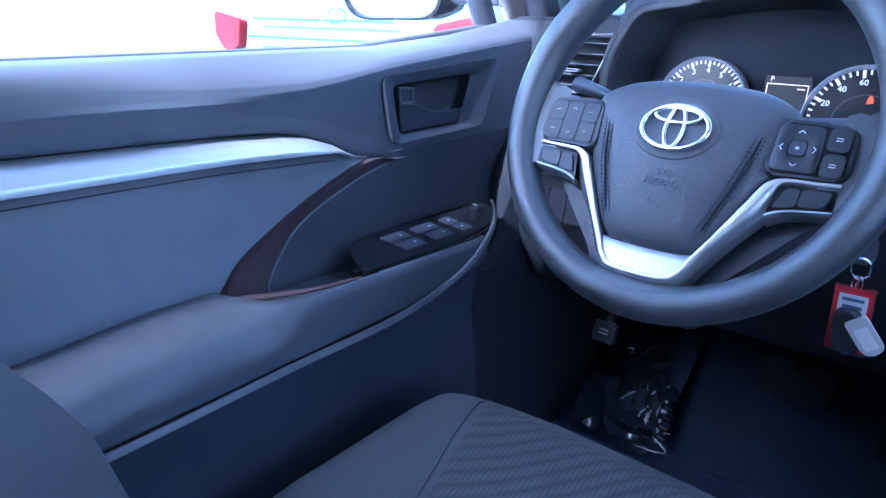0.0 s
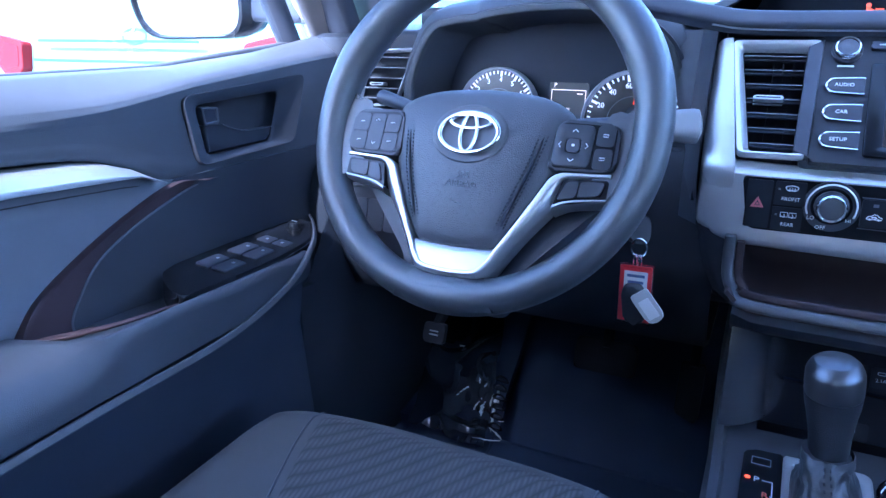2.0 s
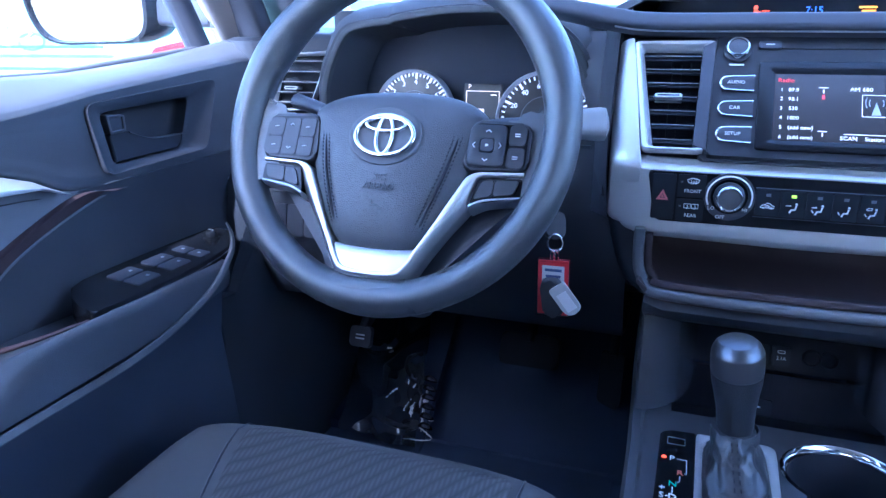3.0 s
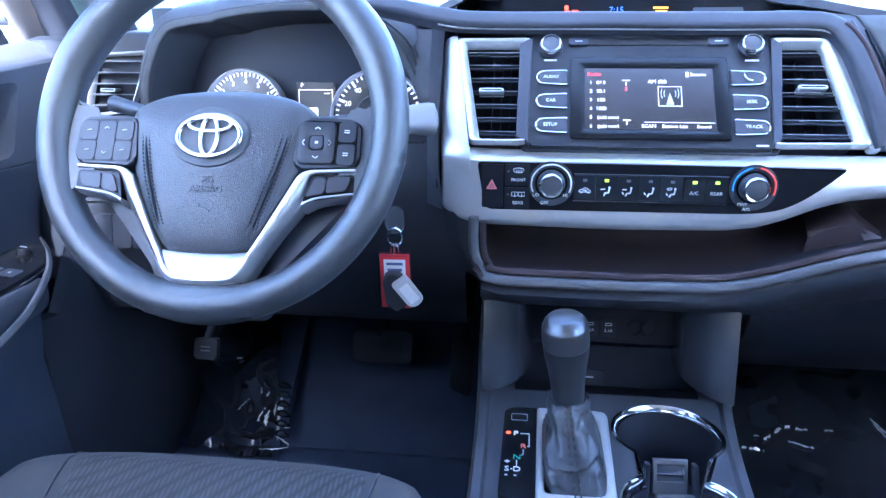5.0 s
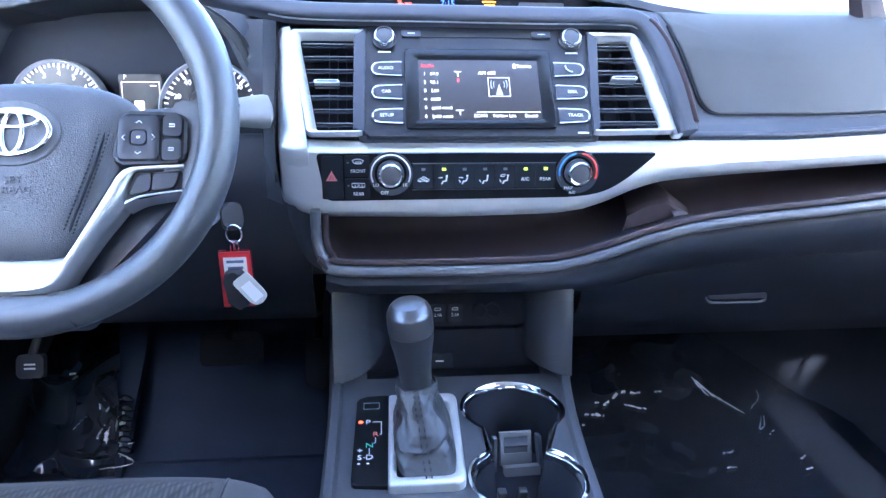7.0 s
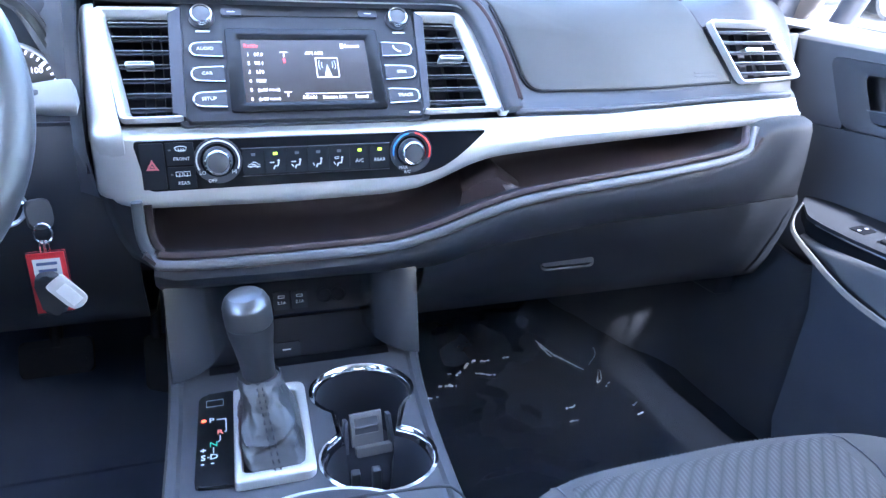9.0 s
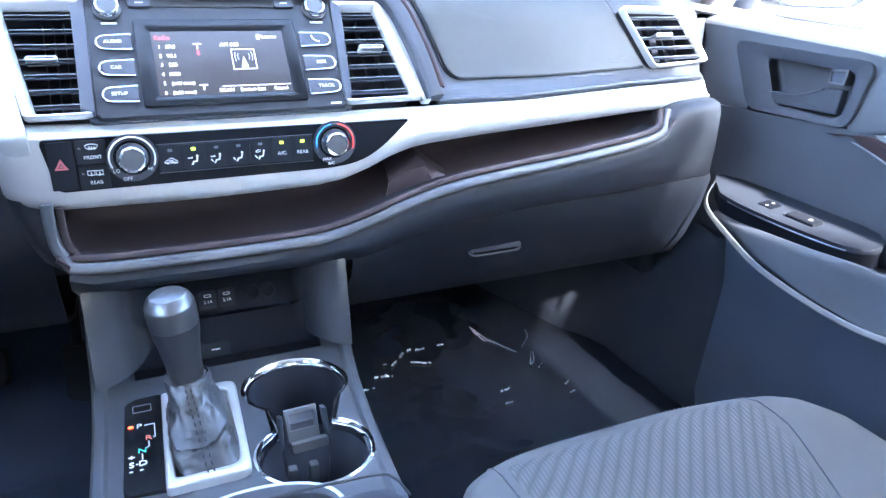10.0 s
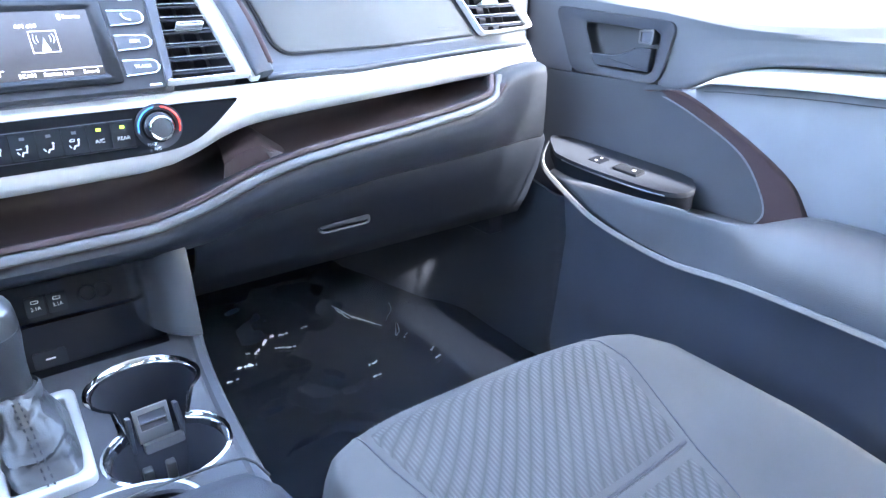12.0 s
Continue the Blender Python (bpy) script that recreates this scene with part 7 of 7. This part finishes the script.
floor_mat("floor_mat", 0.14, 0.695, 0.62, 1.20, "black carpet floor mat in the passenger footwell")


def crumpled(x0, x1, y0, y1, height, seed, folds):
    """A thin sheet of film with sharp creases over a rising floor."""
    n, m = 44, 60
    rows = []
    for j in range(m + 1):
        y = y0 + (y1 - y0) * j / m
        r = []
        for i in range(n + 1):
            x = x0 + (x1 - x0) * i / n
            p = Vector((x * 9, y * 9, seed))
            h = 0.010 * abs(noise.noise(p * 0.6)) + 0.012 * max(0, 1 - abs(noise.noise(p * 0.7 + Vector((3, 1, 0))) * 7)) * folds + 0.007 * max(0, 1 - abs(noise.noise(p * 1.3 + Vector((0, 5, 2)))) * 9) * folds + 0.0012 * noise.noise(p * 5)
            r.append((x + 0.004 * noise.noise(p * 3), y + 0.004 * noise.noise(p * 2.1), height(x, y) + 0.006 + max(h, 0.0)))
        rows.append(r)
    return loft(rows, 0.0006)


M_WRAP = mat("glossy_film", (0.017, 0.022, 0.034), 0.09, var=0.05, coat=0.6)


def left_rest(x, y):
    return lerp(y, (0.96, 1.0, 1.2, 1.32), (FLOOR + 0.02, FLOOR + 0.035, FLOOR + 0.13, FLOOR + 0.20))


rows = [[(-0.66 + 0.15 * i / 4 - 0.08 * (y - 0.98), y, left_rest(0, y)) for i in range(5)] for y in (0.96, 1.0, 1.1, 1.2, 1.30)]
fo = thing("foot_rest", (-0.6, 1.1, FLOOR), "sloping footrest under glossy clear plastic film", "footrest")
part("board", loft([[(x, y, z - 0.030) for x, y, z in r] for r in rows], 0.02), M_CARPET, fo)
bm = crumpled(-0.655, -0.515, 0.965, 1.27, left_rest, 4.2, 1.0)
for v in bm.verts:
    v.co.x -= 0.25 * (v.co.y - 0.98)
part("wrap", bm, M_WRAP, fo, "creased glossy plastic wrap")


def right_floor(x, y):
    return FLOOR + 0.022 + lerp(y, (1.02, 1.10, 1.22, 1.33), (0, 0.015, 0.07, 0.17))


pf = thing("protective_film", (0.4, 0.95, FLOOR), "creased glossy plastic film over the passenger mat", "plastic film")
part("sheet", crumpled(0.15, 0.69, 0.64, 1.25, right_floor, 7.7, 0.18), M_WRAP, pf, "dark glossy sheet of clear film")
# near-white colour stands in for light glinting off the clear film's folds
M_GLINT = mat("film_glint", (0.80, 0.82, 0.85), 0.12, 0.3, var=0.1, var_scale=80, coat=1.0)


def crease_glint(pts, floor_z, parent, w=0.0035, seed=1):
    """A broken fold's glints: a row of uneven whitish shards that stand up from the film."""
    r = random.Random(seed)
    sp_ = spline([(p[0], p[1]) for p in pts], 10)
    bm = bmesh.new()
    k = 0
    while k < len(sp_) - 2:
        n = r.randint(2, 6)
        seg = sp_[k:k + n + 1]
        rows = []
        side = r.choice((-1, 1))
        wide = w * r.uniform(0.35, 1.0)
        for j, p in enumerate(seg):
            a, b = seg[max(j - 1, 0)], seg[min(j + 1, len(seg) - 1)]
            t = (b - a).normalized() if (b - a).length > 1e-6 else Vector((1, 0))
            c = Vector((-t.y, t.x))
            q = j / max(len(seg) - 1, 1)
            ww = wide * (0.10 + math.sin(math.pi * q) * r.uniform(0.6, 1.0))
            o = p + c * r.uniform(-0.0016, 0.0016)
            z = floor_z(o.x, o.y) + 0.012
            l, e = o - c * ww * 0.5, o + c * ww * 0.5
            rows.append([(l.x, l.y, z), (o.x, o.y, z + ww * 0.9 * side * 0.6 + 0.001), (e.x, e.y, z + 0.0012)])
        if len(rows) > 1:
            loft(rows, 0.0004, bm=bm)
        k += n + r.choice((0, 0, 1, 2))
    return part("crease_glint", bm, M_GLINT, parent, "fold in the film, coloured whitish as its glint")


def glint_streak(pts, floor_z, parent, w, seed):
    """The glint of a long sharp fold, a whitish ridge that swells and thins along its way."""
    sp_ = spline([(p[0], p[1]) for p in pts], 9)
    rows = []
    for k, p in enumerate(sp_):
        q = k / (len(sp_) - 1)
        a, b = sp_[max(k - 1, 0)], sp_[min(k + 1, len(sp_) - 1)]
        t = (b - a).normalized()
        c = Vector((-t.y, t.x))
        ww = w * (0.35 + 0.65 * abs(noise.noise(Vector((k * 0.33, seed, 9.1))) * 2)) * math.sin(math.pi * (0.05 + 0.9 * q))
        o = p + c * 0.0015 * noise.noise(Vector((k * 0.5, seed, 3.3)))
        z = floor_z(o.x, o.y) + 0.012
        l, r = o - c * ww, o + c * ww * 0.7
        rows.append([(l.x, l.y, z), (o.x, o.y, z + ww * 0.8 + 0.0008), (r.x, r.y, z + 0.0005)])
    return part("crease_glint", loft(rows, 0.0005), M_GLINT, parent, "fold in the film, coloured whitish as its glint")


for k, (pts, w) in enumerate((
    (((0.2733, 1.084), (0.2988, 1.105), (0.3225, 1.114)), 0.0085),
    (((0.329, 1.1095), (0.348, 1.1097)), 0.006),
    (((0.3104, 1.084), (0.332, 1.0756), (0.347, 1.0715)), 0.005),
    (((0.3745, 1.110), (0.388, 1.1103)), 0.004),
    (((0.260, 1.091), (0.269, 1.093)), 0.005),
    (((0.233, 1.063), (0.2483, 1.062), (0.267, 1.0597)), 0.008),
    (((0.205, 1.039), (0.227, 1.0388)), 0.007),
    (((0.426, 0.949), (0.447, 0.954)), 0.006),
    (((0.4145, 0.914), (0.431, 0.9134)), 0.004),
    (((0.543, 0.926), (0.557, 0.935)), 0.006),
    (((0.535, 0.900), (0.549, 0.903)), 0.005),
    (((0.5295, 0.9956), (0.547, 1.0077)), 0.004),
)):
    crease_glint(pts, right_floor, pf, w, 100 + k)
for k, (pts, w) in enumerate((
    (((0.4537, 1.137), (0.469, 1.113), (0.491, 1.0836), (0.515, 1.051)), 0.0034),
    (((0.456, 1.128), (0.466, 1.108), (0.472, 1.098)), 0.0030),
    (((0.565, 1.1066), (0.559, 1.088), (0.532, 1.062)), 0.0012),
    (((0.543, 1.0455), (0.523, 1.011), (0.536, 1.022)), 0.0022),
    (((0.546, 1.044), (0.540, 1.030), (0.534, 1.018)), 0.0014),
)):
    glint_streak(pts, right_floor, pf, w, 140 + k * 3.1)
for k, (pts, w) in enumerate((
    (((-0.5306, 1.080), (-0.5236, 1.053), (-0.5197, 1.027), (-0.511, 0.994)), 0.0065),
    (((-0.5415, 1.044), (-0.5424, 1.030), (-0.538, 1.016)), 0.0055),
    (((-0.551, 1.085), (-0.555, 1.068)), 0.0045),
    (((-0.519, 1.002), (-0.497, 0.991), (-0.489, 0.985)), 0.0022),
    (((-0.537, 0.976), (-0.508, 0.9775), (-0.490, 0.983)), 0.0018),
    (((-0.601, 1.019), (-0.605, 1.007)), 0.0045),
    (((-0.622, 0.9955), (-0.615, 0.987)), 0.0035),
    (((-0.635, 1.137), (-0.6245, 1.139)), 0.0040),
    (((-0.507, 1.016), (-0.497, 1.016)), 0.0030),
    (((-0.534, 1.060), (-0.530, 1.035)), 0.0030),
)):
    glint_streak(pts, left_rest, fo, w, 200 + k * 2.7)

rng = random.Random(11)
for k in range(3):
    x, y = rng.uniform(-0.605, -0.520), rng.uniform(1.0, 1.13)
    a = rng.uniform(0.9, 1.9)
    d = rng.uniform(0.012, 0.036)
    crease_glint([(x, y), (x + 0.4 * d * math.cos(a), y + 0.5 * d * math.sin(a)), (x + d * math.cos(a), y + d * math.sin(a))], left_rest, fo, rng.uniform(0.002, 0.004), 300 + k)

for k in range(6):
    y = 1.000 + 0.017 * k
    x = -0.502 - 0.25 * (y - 0.98)
    part("wrap_rib", tube(spline([(x - 0.012, y + 0.001, left_rest(x, y) + 0.016), (x, y - 0.002, left_rest(x, y) + 0.020), (x + 0.012, y + 0.002, left_rest(x, y) + 0.012)], 4), 0.0045, 8, scale=lambda t: 0.35 + math.sin(math.pi * t)), M_WRAP, fo, "puckered edge of the film")
pb = thing("parking_brake_pedal", (-0.62, 1.0, 0.67), "small ribbed parking brake pedal", "pedal", "pedals")
PM = fr((-0.620, 1.0, 0.670), (1, 0, 0), (0, 0.35, 0.93))
pd = part("pad", prism(rounded(rect(0.038, 0.034), 0.006), 0.012, PM, 0.003), M_DUCT, pb)
for k in range(2):
    part("pad_print", prism(rect(0.016, 0.0025, 0, 0.003 - 0.006 * k), 0.0004, PM, z=0.0004), M_DARKSILVER, pd)
part("arm", tube([(-0.62, 1.01, 0.68), (-0.62, 1.10, 0.74), (-0.62, 1.25, 0.80)], 0.007, 8), M_BLACK, pb)
M_PEDAL = mat("pedal_rubber", (0.010, 0.012, 0.020), 0.7, spec=0.15)
bp = thing("brake_pedal", (-0.352, 1.08, 0.65), "wide black rubber brake pedal", "pedal", "pedals")
BM = fr((-0.352, 1.08, 0.650), (1, 0, 0), (0, 0.45, 0.89))
part("pad", prism(rounded(rect(0.098, 0.054), 0.010), 0.014, BM, 0.003), M_PEDAL, bp)
for k in range(4):
    part("rib", prism(rounded(rect(0.080, 0.004, 0, -0.017 + 0.0115 * k), 0.001), 0.003, BM, 0.0008, z=0.0025), M_PEDAL, bp)
part("arm", tube([(-0.352, 1.09, 0.66), (-0.352, 1.16, 0.76), (-0.352, 1.28, 0.86)], 0.009, 8), M_PEDAL, bp)
ap = thing("accelerator_pedal", (-0.221, 1.12, 0.60), "narrow black accelerator pedal", "pedal", "pedals")
AM = fr((-0.221, 1.12, 0.590), (1, 0, 0), (0, 0.5, 0.86))
part("pad", prism(rounded([(-0.020, -0.030), (0.012, -0.042), (0.018, -0.030), (0.018, 0.055), (-0.020, 0.055)], 0.006), 0.012, AM, 0.003), M_PEDAL, ap)
part("arm", tube([(-0.221, 1.145, 0.63), (-0.221, 1.22, 0.72), (-0.221, 1.30, 0.82)], 0.008, 8), M_PEDAL, ap)

# ---- outside mirrors ----
def side_mirror(s):
    mr = thing("side_mirror", (s * 0.98, 0.98, 1.15), "black exterior door mirror reflecting pale daylight", "side mirror", "side mirrors")
    MM = fr((s * 1.078, 0.985, 1.203), (1, -s * 0.03, 0), (0, -0.06, 1)) @ Matrix.Diagonal((1.2, 1.1, 1, 1))
    o = rounded([(-0.105, -0.062), (0.085, -0.066), (0.112, -0.01), (0.105, 0.072), (-0.108, 0.072)] if s > 0 else [(-0.085, -0.066), (0.098, -0.062), (0.102, 0.072), (-0.105, 0.072), (-0.112, -0.01)], 0.042, 6)
    c = Vector((sum(p.x for p in o) / len(o), sum(p.y for p in o) / len(o)))
    ii = [c + (p - c) * 0.90 for p in o]
    rows = [[MM @ Vector((*(c + (p - c) * k), z)) for p in o] for k, z in ((0.90, -0.004), (0.93, 0.004), (0.98, 0.004), (1.0, -0.004), (1.02, -0.03), (0.95, -0.075), (0.7, -0.105), (0.3, -0.115))]
    part("housing", loft(rows, 0, False, True), M_GLOSS, mr, "black mirror housing")
    part("mirror_glass", prism(ii, 0.004, MM, 0.0008, z=-0.003), mat("mirror_silver", (0.9, 0.92, 0.92), 0.02, 1.0, var=0), mr, "silvered mirror glass")
    part("foot", sweep([(s * 0.845, 1.015, 1.180), (s * 0.90, 1.02, 1.182), (s * 0.965, 1.035, 1.184)], rounded(rect(0.056, 0.044), 0.014), (0, 0, 1)), M_DARK, mr, "black mirror foot")
    rows = [[(s * 0.835, y, z) for z in (zl, zz)] for y, zl, zz in ((0.975, 1.158, 1.235), (1.02, 1.154, 1.20), (1.08, 1.12, 1.15))]
    part("sail", loft(rows, 0.012), M_DARK, mr, "black corner plate")


side_mirror(-1)
side_mirror(1)


# ---- parked car outside the driver's window ----
def parked_car(at, turn, name, label, paint, group):
    """A hatchback; its tail faces the local -y, its length runs to +y."""
    m = pose(at[0], at[1], 0, 0, 0, turn)
    car = thing(name, (at[0], at[1], 0), label, "car", group)
    W = 0.91
    sec = ((0.0, 0.28, 0.62, 0.70, 0.78), (0.05, 0.25, 0.70, 0.98, 1.04), (0.16, 0.24, 0.72, 1.04, 1.26), (0.50, 0.24, 0.73, 1.06, 1.56), (1.10, 0.24, 0.73, 1.06, 1.66), (2.10, 0.24, 0.73, 1.05, 1.62), (2.85, 0.24, 0.73, 1.00, 1.12), (3.70, 0.26, 0.68, 0.92, 0.98), (4.15, 0.30, 0.60, 0.72, 0.76))
    rows = []
    for y, z0, z1, z2, z3 in sec:
        wb = W * lerp(y, (0, 0.05, 0.25, 3.6, 4.15), (0.86, 0.93, 1.0, 1.0, 0.80))
        wt = wb * lerp(y, (0, 0.16, 0.5, 2.2, 2.85, 4.15), (0.94, 0.84, 0.68, 0.66, 0.86, 0.9))
        loop = [(-wb * 0.92, z0), (-wb, z1 * 0.6), (-wb, z1), (-wb * 0.965, z2), (-wt, z3 - 0.04), (-wt * 0.85, z3), (0, z3 + 0.015), (wt * 0.85, z3), (wt, z3 - 0.04), (wb * 0.965, z2), (wb, z1), (wb, z1 * 0.6), (wb * 0.92, z0)]
        rows.append([m @ Vector((x, y, z * 1.07)) for x, z in loop])
    part("body", loft(rows, 0, True, True), paint, car, "pale glossy painted body")
    G = mat("car_glass_dark", (0.02, 0.025, 0.03), 0.05, var=0, coat=0.5) if "car_glass_dark" not in bpy.data.materials else bpy.data.materials["car_glass_dark"]
    part("rear_window", prism(rounded([(-0.62, -0.02), (0.62, -0.02), (0.50, 0.36), (-0.50, 0.36)], 0.05), 0.02, m @ fr((0, 0.185, 1.20), (1, 0, 0), (0, 0.72, 0.69)), 0.004, z=0.012), G, car)
    LR = mat("tail_lamp_red", (0.22, 0.010, 0.014), 0.4, var=0.1, spec=0.1) if "tail_lamp_red" not in bpy.data.materials else bpy.data.materials["tail_lamp_red"]
    TP = m @ fr((0, 0.010, 0.985), (1, 0, 0), (0, 0.14, 0.99))
    GAP = mat("teal_gap", (0.01, 0.07, 0.08), 0.5, var=0.1)
    LENS = mat("tail_lamp_inner", (0.085, 0.010, 0.016), 0.4, var=0.1, spec=0.1)
    for s in (-1, 1):
        o = [(s * 0.60, -0.03), (s * 0.70, -0.06), (s * 0.78, 0.02), (s * 0.80, 0.14), (s * 0.60, 0.10)]
        if s < 0:
            o = o[::-1]
        lamp = part("tail_lamp", prism(rounded(o, 0.02), 0.06, TP, 0.008, z=0.035), LR, car, "red tail lamp")
        part("lamp_lens", prism(rounded([(s * 0.70 + (c[0] - s * 0.70) * 0.78, 0.035 + (c[1] - 0.035) * 0.72) for c in o], 0.015), 0.004, TP, 0.001, z=0.037), LENS, lamp, "dark red lens inside the lamp")
        for y in (0.75, 3.35):
            wm = m @ fr((s * 0.80, y, 0.33), (0, s, 0), (0, 0, 1))
            wh = part("wheel", lathe([(0.22, 0.08), (0.30, 0.09), (0.325, 0.06), (0.33, -0.08), (0.30, -0.10)], wm, 32), M_BLACK, car, "black tyre")
            part("rim", lathe([(0, 0.07), (0.06, 0.075), (0.20, 0.06), (0.225, 0.08), (0.22, 0.0)], wm, 20), M_DARKSILVER, wh)
    part("bumper", prism(rounded([(-0.84, -0.30), (0.84, -0.30), (0.87, -0.06), (-0.87, -0.06)], 0.05), 0.10, m @ fr((0, -0.01, 0.80), (1, 0, 0), (0, 0.05, 1)), 0.03, 3, z=0.05), paint, car)
    part("hatch_crease", prism(rounded([(-0.46, -0.02), (0.46, -0.02), (0.50, 0.02), (-0.50, 0.02)], 0.01), 0.02, TP, 0.008, z=0.040), paint, car)
    for v, w in ((0.105, 0.88), (0.020, 0.94)):
        part("panel_gap", prism(rounded(rect(w, 0.011, -0.05, v), 0.004), 0.006, TP, 0.001, z=0.043), GAP, car, "dark teal panel gap")
    part("plate_recess", prism(rounded(rect(0.56, 0.16, 0, -0.17), 0.02), 0.01, TP, 0.003, z=0.042), M_DARK, car)
    part("number_plate", prism(rounded(rect(0.31, 0.12, 0, -0.17), 0.008), 0.004, TP, 0.001, z=0.046), M_WHITE, car)
    part("badge", tube([TP @ Vector((p[0], p[1] + 0.165, 0.040)) for p in ellipse(0.065, 0.033, 28)], 0.007, 6, True), M_CHROME, car, "oval chrome badge")
    return car


TEAL = mat("pale_teal_paint", (0.12, 0.25, 0.245), 0.4, 0.0, var=0.03, spec=0.3, coat=0.15)
parked_car((-2.714, 2.221), 5.8, "parked_car", "pale teal hatchback parked with its tail towards the window", TEAL, "")
